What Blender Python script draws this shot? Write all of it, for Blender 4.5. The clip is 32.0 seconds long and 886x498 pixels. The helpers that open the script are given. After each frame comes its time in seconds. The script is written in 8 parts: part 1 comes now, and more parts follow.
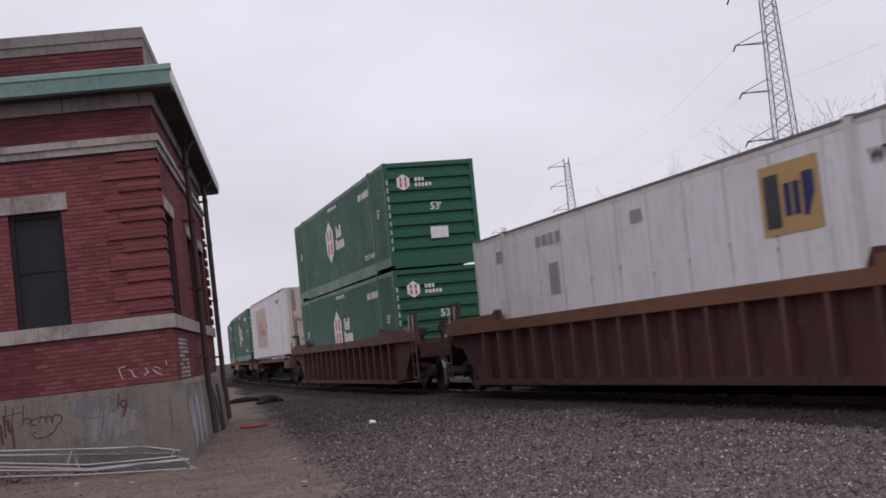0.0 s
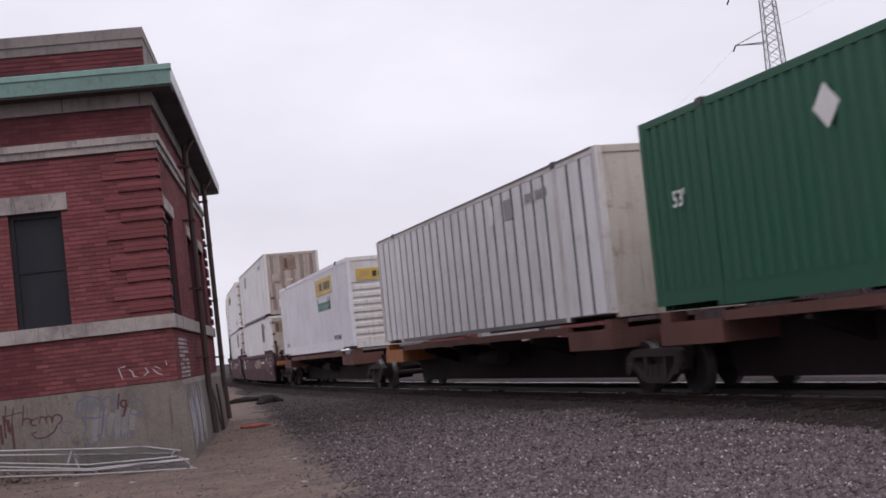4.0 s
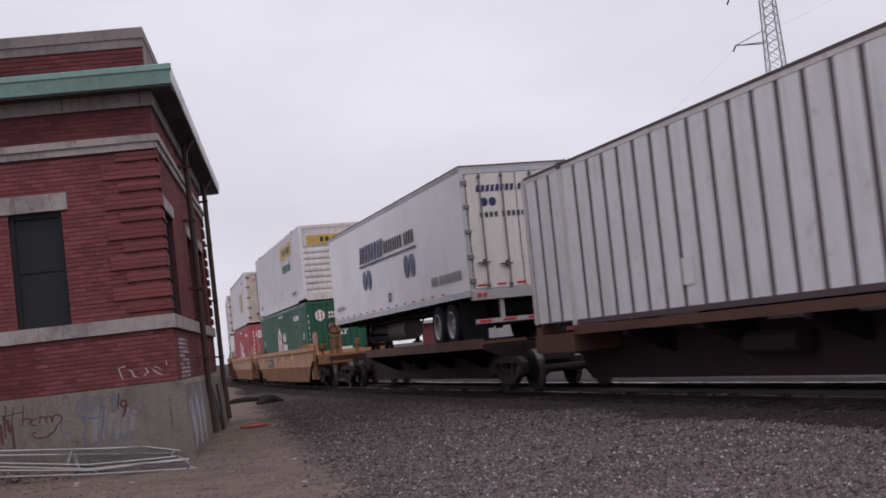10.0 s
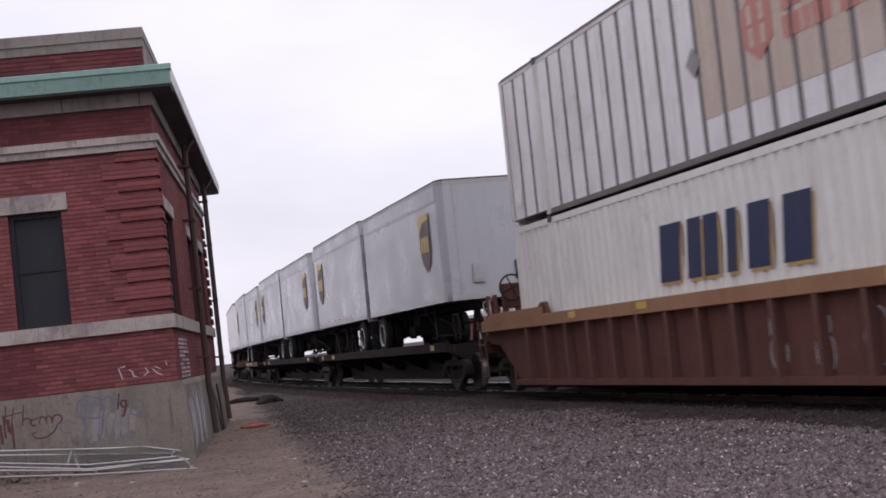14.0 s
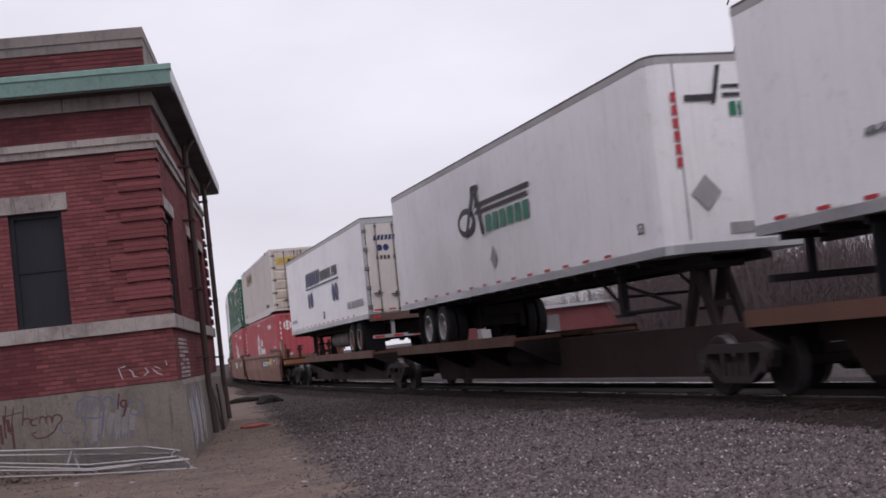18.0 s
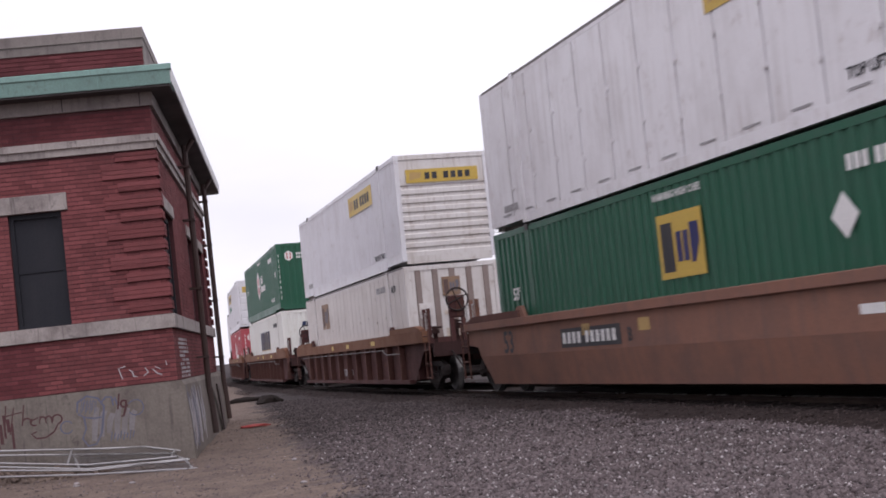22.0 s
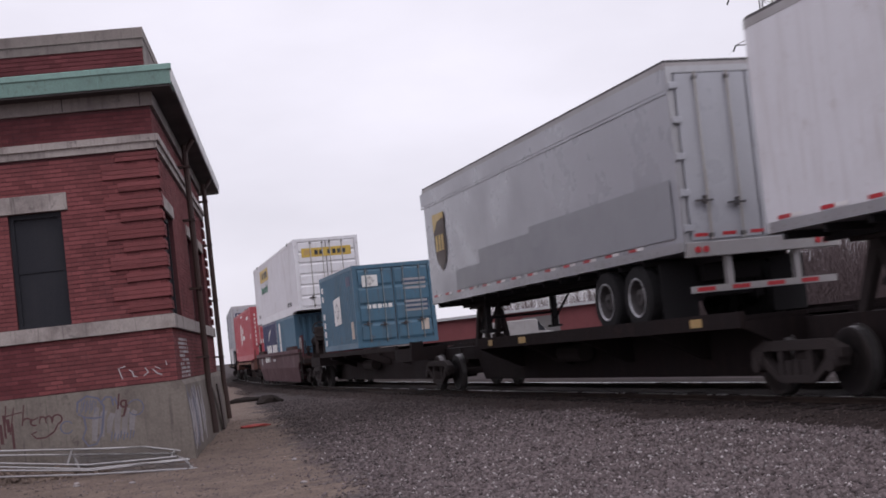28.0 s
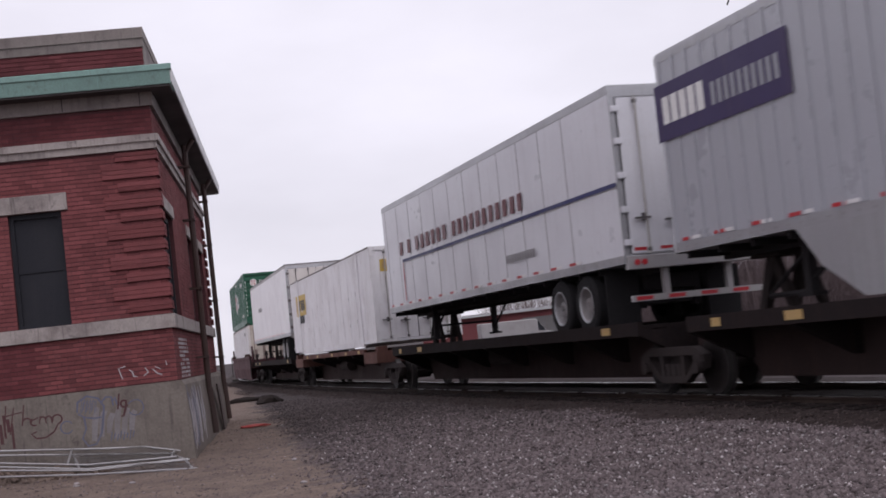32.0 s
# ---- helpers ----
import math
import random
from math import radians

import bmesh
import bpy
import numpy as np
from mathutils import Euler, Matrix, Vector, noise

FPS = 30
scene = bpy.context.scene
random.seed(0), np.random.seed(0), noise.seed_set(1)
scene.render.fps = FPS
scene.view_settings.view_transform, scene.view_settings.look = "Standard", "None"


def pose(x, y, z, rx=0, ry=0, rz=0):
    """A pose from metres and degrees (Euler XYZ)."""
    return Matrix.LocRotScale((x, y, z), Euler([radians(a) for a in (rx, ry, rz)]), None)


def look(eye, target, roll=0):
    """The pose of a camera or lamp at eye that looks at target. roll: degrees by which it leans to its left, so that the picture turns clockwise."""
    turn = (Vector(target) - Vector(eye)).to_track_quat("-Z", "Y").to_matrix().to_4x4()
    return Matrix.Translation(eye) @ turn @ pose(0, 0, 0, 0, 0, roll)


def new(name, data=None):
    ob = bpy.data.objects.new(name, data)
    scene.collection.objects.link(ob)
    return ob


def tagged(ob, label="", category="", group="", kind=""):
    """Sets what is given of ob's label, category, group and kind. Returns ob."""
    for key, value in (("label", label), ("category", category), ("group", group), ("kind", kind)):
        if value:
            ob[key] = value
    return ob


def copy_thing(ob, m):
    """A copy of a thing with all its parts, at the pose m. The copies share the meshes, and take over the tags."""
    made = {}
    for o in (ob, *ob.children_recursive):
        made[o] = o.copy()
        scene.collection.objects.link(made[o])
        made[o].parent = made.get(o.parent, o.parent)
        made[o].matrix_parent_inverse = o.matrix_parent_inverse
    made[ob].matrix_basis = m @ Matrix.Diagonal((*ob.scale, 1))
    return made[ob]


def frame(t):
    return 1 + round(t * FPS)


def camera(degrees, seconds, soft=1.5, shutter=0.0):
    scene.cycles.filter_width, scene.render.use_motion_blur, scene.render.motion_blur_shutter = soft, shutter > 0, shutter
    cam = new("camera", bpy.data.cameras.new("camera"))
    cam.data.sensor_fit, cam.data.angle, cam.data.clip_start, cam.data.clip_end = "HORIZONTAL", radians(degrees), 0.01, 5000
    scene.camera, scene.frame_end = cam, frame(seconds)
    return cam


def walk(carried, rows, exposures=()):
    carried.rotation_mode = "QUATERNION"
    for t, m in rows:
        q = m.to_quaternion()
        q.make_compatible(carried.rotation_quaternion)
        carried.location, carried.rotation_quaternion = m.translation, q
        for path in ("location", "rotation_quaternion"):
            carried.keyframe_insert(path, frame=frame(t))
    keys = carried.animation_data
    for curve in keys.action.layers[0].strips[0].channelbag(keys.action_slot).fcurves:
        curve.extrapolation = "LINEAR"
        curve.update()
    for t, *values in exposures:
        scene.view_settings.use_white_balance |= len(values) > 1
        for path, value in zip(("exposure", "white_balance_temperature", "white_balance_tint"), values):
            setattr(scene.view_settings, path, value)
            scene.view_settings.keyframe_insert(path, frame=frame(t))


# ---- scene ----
cam = camera(37.357, 32.0, soft=1.7, shutter=0.14)
EYE = (0.0, 0.0, 1.3124)
PITCH, ROLL = 3.862, 6.688
_eye = look(EYE, (0.0, math.cos(radians(PITCH)) * 50, EYE[2] + math.sin(radians(PITCH)) * 50), -ROLL)
walk(cam, [(0.0, _eye), (32.0, _eye)], exposures=[(0.0, -0.06), (1.0, 0.44), (2.0, 0.0), (3.0, 0.07), (6.0, 0.14), (7.0, 0.22), (8.0, 0.32), (9.0, 0.13), (10.0, -0.07), (11.0, 0.19), (12.0, 0.28), (13.0, 0.27), (14.0, 0.24), (17.0, 0.15), (18.0, 0.05), (19.0, 0.14), (20.0, 0.40), (21.0, 0.52), (22.0, 0.41), (23.0, 0.27), (24.0, 0.44), (25.0, 0.34), (28.0, 0.13), (29.0, -0.03), (30.0, 0.22), (31.0, 0.13), (32.0, 0.13)])

# ---- world and light: a bright overcast sky, brighter overhead ----
world = bpy.data.worlds.new("overcast_sky")
scene.world = world
world.use_nodes = True
_n, _l = world.node_tree.nodes, world.node_tree.links
_n.clear()
_out, _bg = _n.new("ShaderNodeOutputWorld"), _n.new("ShaderNodeBackground")
_sky = _n.new("ShaderNodeTexSky")
_sky.sky_type, _sky.sun_disc = "NISHITA", False
_sky.sun_elevation, _sky.sun_rotation = radians(53), radians(155)
_tc, _sep = _n.new("ShaderNodeTexCoord"), _n.new("ShaderNodeSeparateXYZ")
_l.new(_tc.outputs["Generated"], _sep.inputs[0])
_grad = _n.new("ShaderNodeMapRange")
_grad.inputs[1].default_value, _grad.inputs[2].default_value = 0.0, 1.0
_grad.inputs[3].default_value, _grad.inputs[4].default_value = 0.76, 1.02
_l.new(_sep.outputs[2], _grad.inputs[0])
_map = _n.new("ShaderNodeMapping")
_map.inputs["Scale"].default_value = (2.0, 2.0, 5.0)
_cl = _n.new("ShaderNodeTexNoise")
_cl.inputs["Scale"].default_value, _cl.inputs["Detail"].default_value = 1.6, 6.0
_l.new(_tc.outputs["Generated"], _map.inputs[0])
_l.new(_map.outputs[0], _cl.inputs["Vector"])
_cr = _n.new("ShaderNodeMapRange")
_cr.inputs[1].default_value, _cr.inputs[2].default_value = 0.3, 0.72
_cr.inputs[3].default_value, _cr.inputs[4].default_value = 0.90, 1.10
_l.new(_cl.outputs[0], _cr.inputs[0])
_mul = _n.new("ShaderNodeMath")
_mul.operation = "MULTIPLY"
_l.new(_grad.outputs[0], _mul.inputs[0])
_l.new(_cr.outputs[0], _mul.inputs[1])
_cloud = _n.new("ShaderNodeMix")
_cloud.data_type, _cloud.blend_type = "RGBA", "MULTIPLY"
_cloud.inputs[0].default_value = 1.0
_cloud.inputs[6].default_value = (1.0, 0.962, 1.085, 1)
_l.new(_mul.outputs[0], _cloud.inputs[7])
_skyk = _n.new("ShaderNodeMix")
_skyk.data_type, _skyk.blend_type = "RGBA", "MULTIPLY"
_skyk.inputs[0].default_value = 1.0
_skyk.inputs[7].default_value = (0.1, 0.1, 0.1, 1)
_l.new(_sky.outputs[0], _skyk.inputs[6])
_mix = _n.new("ShaderNodeMix")
_mix.data_type = "RGBA"
_mix.inputs[0].default_value = 0.95
_l.new(_skyk.outputs[2], _mix.inputs[6])
_l.new(_cloud.outputs[2], _mix.inputs[7])
_l.new(_mix.outputs[2], _bg.inputs[0])
_bg.inputs[1].default_value = 1.0
_l.new(_bg.outputs[0], _out.inputs[0])

sun = new("sun", bpy.data.lights.new("sun", "SUN"))
sun.data.energy, sun.data.angle, sun.data.color = 0.75, radians(35), (1.0, 0.96, 0.96)
sun.matrix_world = look((14, -30, 44), (0, 0, 0))


# ---- materials ----
MATS = {}


def surface(name, rgb, rough=0.7, metal=0.0, dirt=(0.12, 0.09, 0.075), amount=0.3, streak=0.3, scale=1.0, bump=0.15,
            rand=0.0, grain=40.0, spec=0.35, wear=None):
    """A painted or bare surface: blotches, downward streaks and fine grain over one base colour. wear: (colour, strength) of runs, scuffs and spots."""
    if name in MATS:
        return MATS[name]
    m = bpy.data.materials.new(name)
    m.use_nodes = True
    n, l = m.node_tree.nodes, m.node_tree.links
    b = n["Principled BSDF"]
    b.inputs["Roughness"].default_value, b.inputs["Metallic"].default_value = rough, metal
    b.inputs["Specular IOR Level"].default_value = spec
    tc = n.new("ShaderNodeTexCoord")
    own, far = n.new("ShaderNodeObjectInfo"), n.new("ShaderNodeVectorMath")
    off = n.new("ShaderNodeMath")
    off.operation = "MULTIPLY"
    off.inputs[1].default_value = 61.0
    l.new(own.outputs["Random"], off.inputs[0])
    far.operation = "ADD"
    l.new(tc.outputs["Object"], far.inputs[0])
    l.new(off.outputs[0], far.inputs[1])
    place = far.outputs[0]
    n1 = n.new("ShaderNodeTexNoise")
    n1.inputs["Scale"].default_value, n1.inputs["Detail"].default_value, n1.inputs["Roughness"].default_value = 0.9 * scale, 6, 0.65
    l.new(place, n1.inputs["Vector"])
    mp = n.new("ShaderNodeMapping")
    mp.inputs["Scale"].default_value = (7 * scale, 7 * scale, 0.55 * scale)
    l.new(place, mp.inputs[0])
    n2 = n.new("ShaderNodeTexNoise")
    n2.inputs["Scale"].default_value, n2.inputs["Detail"].default_value = 1.0, 4
    l.new(mp.outputs[0], n2.inputs["Vector"])
    n3 = n.new("ShaderNodeTexNoise")
    n3.inputs["Scale"].default_value, n3.inputs["Detail"].default_value = grain, 3
    l.new(place, n3.inputs["Vector"])

    def ramp(src, lo, hi, a, c):
        r = n.new("ShaderNodeMapRange")
        for i, v in enumerate((lo, hi, a, c)):
            r.inputs[i + 1].default_value = v
        l.new(src, r.inputs[0])
        return r.outputs[0]

    f1, f2 = ramp(n1.outputs[0], 0.45, 0.75, 0, amount), ramp(n2.outputs[0], 0.52, 0.8, 0, streak)
    add = n.new("ShaderNodeMath")
    add.operation, add.use_clamp = "ADD", True
    l.new(f1, add.inputs[0])
    l.new(f2, add.inputs[1])
    mix = n.new("ShaderNodeMix")
    mix.data_type = "RGBA"
    mix.inputs[6].default_value, mix.inputs[7].default_value = (*rgb, 1), (*dirt, 1)
    l.new(add.outputs[0], mix.inputs[0])
    worn = mix.outputs[2]
    if wear:
        runs, spots = n.new("ShaderNodeTexNoise"), n.new("ShaderNodeTexNoise")
        thin = n.new("ShaderNodeMapping")
        thin.inputs["Scale"].default_value = (16 * scale, 16 * scale, 0.8 * scale)
        l.new(place, thin.inputs[0])
        l.new(thin.outputs[0], runs.inputs["Vector"])
        runs.inputs["Scale"].default_value, runs.inputs["Detail"].default_value = 1.0, 5
        l.new(place, spots.inputs["Vector"])
        spots.inputs["Scale"].default_value, spots.inputs["Detail"].default_value, spots.inputs["Roughness"].default_value = 3.2 * scale, 8, 0.75
        top = n.new("ShaderNodeMath")
        top.operation = "MAXIMUM"
        l.new(ramp(runs.outputs[0], 0.58, 0.74, 0, wear[1] * 0.8), top.inputs[0])
        l.new(ramp(spots.outputs[0], 0.57, 0.68, 0, wear[1]), top.inputs[1])
        over = n.new("ShaderNodeMix")
        over.data_type = "RGBA"
        over.inputs[7].default_value = (*wear[0], 1)
        l.new(top.outputs[0], over.inputs[0])
        l.new(worn, over.inputs[6])
        worn = over.outputs[2]
    hsv = n.new("ShaderNodeHueSaturation")
    l.new(worn, hsv.inputs["Color"])
    fine = 0.1 if bump > 0.06 else 0.03
    val = ramp(n3.outputs[0], 0.3, 0.7, 1 - fine, 1 + fine)
    if rand:
        info = n.new("ShaderNodeObjectInfo")
        geo = n.new("ShaderNodeNewGeometry")
        s = n.new("ShaderNodeMath")
        s.operation = "ADD"
        l.new(info.outputs["Random"], s.inputs[0])
        l.new(geo.outputs["Random Per Island"], s.inputs[1])
        fr = n.new("ShaderNodeMath")
        fr.operation = "FRACT"
        l.new(s.outputs[0], fr.inputs[0])
        mu = n.new("ShaderNodeMath")
        mu.operation = "MULTIPLY"
        l.new(val, mu.inputs[0])
        l.new(ramp(fr.outputs[0], 0, 1, 1 - rand, 1 + rand), mu.inputs[1])
        val = mu.outputs[0]
    l.new(val, hsv.inputs["Value"])
    l.new(hsv.outputs[0], b.inputs["Base Color"])
    if bump:
        bp = n.new("ShaderNodeBump")
        bp.inputs["Strength"].default_value, bp.inputs["Distance"].default_value = bump, 0.01
        l.new(n3.outputs[0], bp.inputs["Height"])
        l.new(bp.outputs[0], b.inputs["Normal"])
    rr = ramp(n1.outputs[0], 0.3, 0.7, max(rough - 0.12, 0.05), min(rough + 0.12, 1))
    l.new(rr, b.inputs["Roughness"])
    MATS[name] = m
    return m


GREEN = surface("green_paint", (0.021, 0.098, 0.058), 0.45, amount=0.3, streak=0.25, dirt=(0.042, 0.092, 0.066), bump=0.05, spec=0.3, wear=((0.052, 0.09, 0.07), 0.4))
RED = surface("red_paint", (0.405, 0.076, 0.094), 0.55, amount=0.3, streak=0.3, dirt=(0.26, 0.06, 0.066), bump=0.05, wear=((0.43, 0.14, 0.145), 0.4))
WHITE = surface("white_paint", (0.74, 0.725, 0.745), 0.5, amount=0.28, streak=0.3, dirt=(0.36, 0.32, 0.30), bump=0.05, wear=((0.34, 0.27, 0.24), 0.4))
TRAILERWHITE = surface("clean_white_trailer_paint", (0.78, 0.765, 0.785), 0.45, amount=0.16, streak=0.14, dirt=(0.45, 0.42, 0.42), bump=0.04, wear=((0.45, 0.41, 0.40), 0.3))
DUSTWHITE = surface("dusty_grey_white_paint", (0.60, 0.56, 0.535), 0.6, amount=0.3, streak=0.35, dirt=(0.42, 0.37, 0.34), bump=0.05, wear=((0.33, 0.26, 0.225), 0.35))
FADEDSIGN = surface("sun_faded_sign", (0.33, 0.255, 0.175), 0.7, amount=0.45, streak=0.4, dirt=(0.42, 0.36, 0.30))
WORN = surface("worn_white_paint", (0.64, 0.61, 0.60), 0.6, amount=0.35, streak=0.45, dirt=(0.36, 0.29, 0.25), bump=0.06, wear=((0.24, 0.15, 0.11), 0.5))
TANPATCH = surface("faded_tan_patch", (0.50, 0.415, 0.345), 0.7, amount=0.4, streak=0.6, dirt=(0.64, 0.58, 0.54), wear=((0.36, 0.25, 0.19), 0.35))
CREAM = surface("cream_paint", (0.53, 0.475, 0.42), 0.6, amount=0.5, streak=0.5, dirt=(0.33, 0.235, 0.17), bump=0.08, wear=((0.17, 0.09, 0.065), 0.65))
GREY = surface("grey_trailer_paint", (0.38, 0.385, 0.42), 0.32, amount=0.2, streak=0.25, dirt=(0.29, 0.285, 0.30), bump=0.03, spec=0.5)
ALU = surface("dull_aluminium", (0.42, 0.42, 0.44), 0.42, 0.55, amount=0.25, streak=0.3, dirt=(0.25, 0.24, 0.23), bump=0.05)
BLUE = surface("blue_paint", (0.066, 0.148, 0.22), 0.55, amount=0.4, streak=0.4, dirt=(0.085, 0.115, 0.14), wear=((0.10, 0.075, 0.07), 0.6))
NAVYFADED = surface("faded_navy_patch", (0.035, 0.075, 0.14), 0.6, amount=0.3, streak=0.2)
POSTPURPLE = surface("purple_brown_post", (0.085, 0.06, 0.066), 0.65, amount=0.3, streak=0.3)
INKSLATE = surface("slate_blue_lettering", (0.022, 0.033, 0.085), 0.6, amount=0.2, streak=0.2)
NAVY = surface("navy_paint", (0.016, 0.022, 0.085), 0.5, amount=0.15, streak=0.15)
RUSTCAR = surface("rusty_brown_car_paint", (0.084, 0.038, 0.037), 0.8, amount=0.6, streak=0.6, dirt=(0.048, 0.029, 0.026), bump=0.3, spec=0.12, wear=((0.165, 0.078, 0.052), 0.6))
RUSTCHORD = surface("orange_rust_chord", (0.185, 0.092, 0.058), 0.8, amount=0.55, streak=0.35, dirt=(0.11, 0.05, 0.036), bump=0.3, spec=0.15)
YELLOW = surface("yellow_car_paint", (0.44, 0.24, 0.135), 0.7, amount=0.45, streak=0.5, dirt=(0.24, 0.125, 0.09), bump=0.15, wear=((0.17, 0.08, 0.06), 0.5))
BROWNCAR = surface("brown_yellow_car_paint", (0.225, 0.109, 0.076), 0.75, amount=0.75, streak=0.5, dirt=(0.135, 0.088, 0.078), bump=0.15, scale=0.9, wear=((0.155, 0.085, 0.068), 0.6))
MAROON = surface("maroon_car_paint", (0.072, 0.026, 0.033), 0.7, amount=0.45, streak=0.4, dirt=(0.055, 0.037, 0.039), bump=0.12, spec=0.2, wear=((0.10, 0.058, 0.055), 0.4))
SPINE = surface("dark_spine_car_paint", (0.019, 0.0145, 0.015), 0.85, amount=0.5, streak=0.3, dirt=(0.032, 0.023, 0.022), bump=0.25, spec=0.08, wear=((0.055, 0.034, 0.028), 0.35))
SPINEBROWN = surface("brown_grimed_sill", (0.040, 0.027, 0.026), 0.85, amount=0.5, streak=0.4, dirt=(0.026, 0.020, 0.020), bump=0.25, spec=0.1, wear=((0.075, 0.045, 0.036), 0.4))
SILVER = surface("satin_silver_panel", (0.645, 0.64, 0.68), 0.36, amount=0.2, streak=0.25, dirt=(0.47, 0.46, 0.48), bump=0.04, wear=((0.45, 0.42, 0.42), 0.25), spec=0.5)
SPINEORANGE = surface("weathered_orange_deck", (0.108, 0.050, 0.034), 0.8, amount=0.6, streak=0.4, dirt=(0.065, 0.038, 0.031), bump=0.25, wear=((0.045, 0.03, 0.027), 0.6))
TRUCKMAT = surface("grimy_cast_steel", (0.040, 0.033, 0.033), 0.85, 0.1, amount=0.4, streak=0.2, dirt=(0.066, 0.051, 0.047), bump=0.25, spec=0.08)
WHEELMAT = surface("dark_wheel_steel", (0.030, 0.026, 0.027), 0.6, 0.4, amount=0.3, streak=0.1, spec=0.1)
WHEELTREAD = surface("worn_wheel_tread", (0.13, 0.125, 0.125), 0.4, 0.6, amount=0.4, streak=0.0, dirt=(0.05, 0.042, 0.04))
RUSTCREAM = surface("rust_streaked_cream_paint", (0.40, 0.345, 0.305), 0.65, amount=0.55, streak=0.6, dirt=(0.24, 0.155, 0.115), bump=0.08, wear=((0.12, 0.062, 0.048), 0.75))
RODBLUE = surface("dusty_blue_rod", (0.17, 0.215, 0.245), 0.55, amount=0.4, streak=0.2, dirt=(0.12, 0.10, 0.09))
TREAD = surface("bright_worn_steel", (0.55, 0.54, 0.54), 0.28, 0.9, amount=0.2, streak=0.0, dirt=(0.2, 0.17, 0.15))
RUBBER = surface("tyre_rubber", (0.022, 0.021, 0.0225), 0.9, amount=0.3, streak=0.0, dirt=(0.042, 0.039, 0.038), bump=0.3, spec=0.1)
RIM = surface("pale_wheel_rim", (0.30, 0.285, 0.29), 0.5, 0.2, amount=0.3, streak=0.0, dirt=(0.2, 0.15, 0.12))
RIMDARK = surface("grimy_wheel_rim", (0.075, 0.068, 0.07), 0.6, 0.2, amount=0.4, streak=0.0, dirt=(0.04, 0.036, 0.035))
RIMRUST = surface("rusty_wheel_rim", (0.19, 0.075, 0.06), 0.6, 0.1, amount=0.4, streak=0.0, dirt=(0.15, 0.08, 0.06))
DARK = surface("dark_underframe", (0.025, 0.023, 0.025), 0.8, amount=0.3, streak=0.1, dirt=(0.045, 0.038, 0.038), spec=0.08)
DARKRAIL = surface("dark_top_rail", (0.06, 0.055, 0.06), 0.6, amount=0.3, streak=0.1)
RODS = surface("galvanised_rod", (0.40, 0.39, 0.38), 0.5, 0.4, amount=0.4, streak=0.2, dirt=(0.22, 0.15, 0.1))
POSTPALE = surface("dull_pale_rail", (0.36, 0.345, 0.35), 0.5, 0.2, amount=0.4, streak=0.3, dirt=(0.2, 0.17, 0.16), bump=0.05)
POSTGREY = surface("grey_side_post", (0.17, 0.155, 0.155), 0.6, 0.2, amount=0.3, streak=0.3)
TAPERED = surface("red_reflective_tape", (0.45, 0.03, 0.04), 0.4, amount=0.2, streak=0.0)
TAPEWHITE = surface("white_reflective_tape", (0.75, 0.73, 0.73), 0.4, amount=0.2, streak=0.0)
INKBLACK = surface("black_lettering", (0.03, 0.03, 0.035), 0.6, amount=0.2, streak=0.2, dirt=(0.2, 0.2, 0.2))
INKBLUE = surface("dark_blue_lettering", (0.02, 0.025, 0.11), 0.5, amount=0.1, streak=0.1)
INKWHITE = surface("white_lettering", (0.72, 0.71, 0.70), 0.6, amount=0.25, streak=0.3, dirt=(0.4, 0.35, 0.3))
INKMAROON = surface("dark_maroon_lettering", (0.15, 0.042, 0.052), 0.5, amount=0.15, streak=0.15)
INKRED = surface("red_lettering", (0.42, 0.045, 0.06), 0.5, amount=0.15, streak=0.15)
INKFADED = surface("faded_red_lettering", (0.48, 0.20, 0.17), 0.7, amount=0.3, streak=0.4, dirt=(0.6, 0.5, 0.45))
INKGREEN = surface("green_lettering", (0.01, 0.16, 0.09), 0.5, amount=0.1, streak=0.1)
SIGNYELLOW = surface("yellow_panel", (0.53, 0.365, 0.075), 0.5, amount=0.2, streak=0.25, dirt=(0.4, 0.27, 0.1))
SIGNTAN = surface("weathered_yellow_panel", (0.45, 0.30, 0.12), 0.6, amount=0.3, streak=0.3, dirt=(0.3, 0.2, 0.12))
SHIELD = surface("brown_shield", (0.06, 0.032, 0.02), 0.5, amount=0.1, streak=0.1)
GOLD = surface("gold_shield", (0.62, 0.45, 0.16), 0.5, amount=0.1, streak=0.1)
PURPLE = surface("purple_panel", (0.035, 0.022, 0.085), 0.5, amount=0.1, streak=0.15)
GREYMARK = surface("grey_marking", (0.32, 0.31, 0.32), 0.6, amount=0.2, streak=0.2)
PATCHGREY = surface("repainted_grey", (0.285, 0.29, 0.315), 0.45, amount=0.15, streak=0.15, dirt=(0.22, 0.21, 0.22), bump=0.04)
BRICK = surface("red_brick", (0.190, 0.063, 0.066), 0.88, amount=0.6, streak=0.3, dirt=(0.085, 0.042, 0.045), bump=0.5, rand=0.18, grain=60, spec=0.12, scale=0.8)
# a darker brick for parapet, upper courses, lower left and far quoins
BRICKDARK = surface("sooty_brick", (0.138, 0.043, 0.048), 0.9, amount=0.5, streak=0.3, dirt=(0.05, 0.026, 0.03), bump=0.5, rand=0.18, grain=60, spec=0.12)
MORTAR = surface("dark_mortar", (0.085, 0.036, 0.04), 0.95, amount=0.4, streak=0.2, dirt=(0.05, 0.031, 0.032), bump=0.4, spec=0.1)
STONE = surface("weathered_limestone", (0.35, 0.31, 0.295), 0.85, amount=0.9, streak=0.4, dirt=(0.13, 0.107, 0.107), bump=0.3, scale=1.6, wear=((0.075, 0.062, 0.062), 0.7))
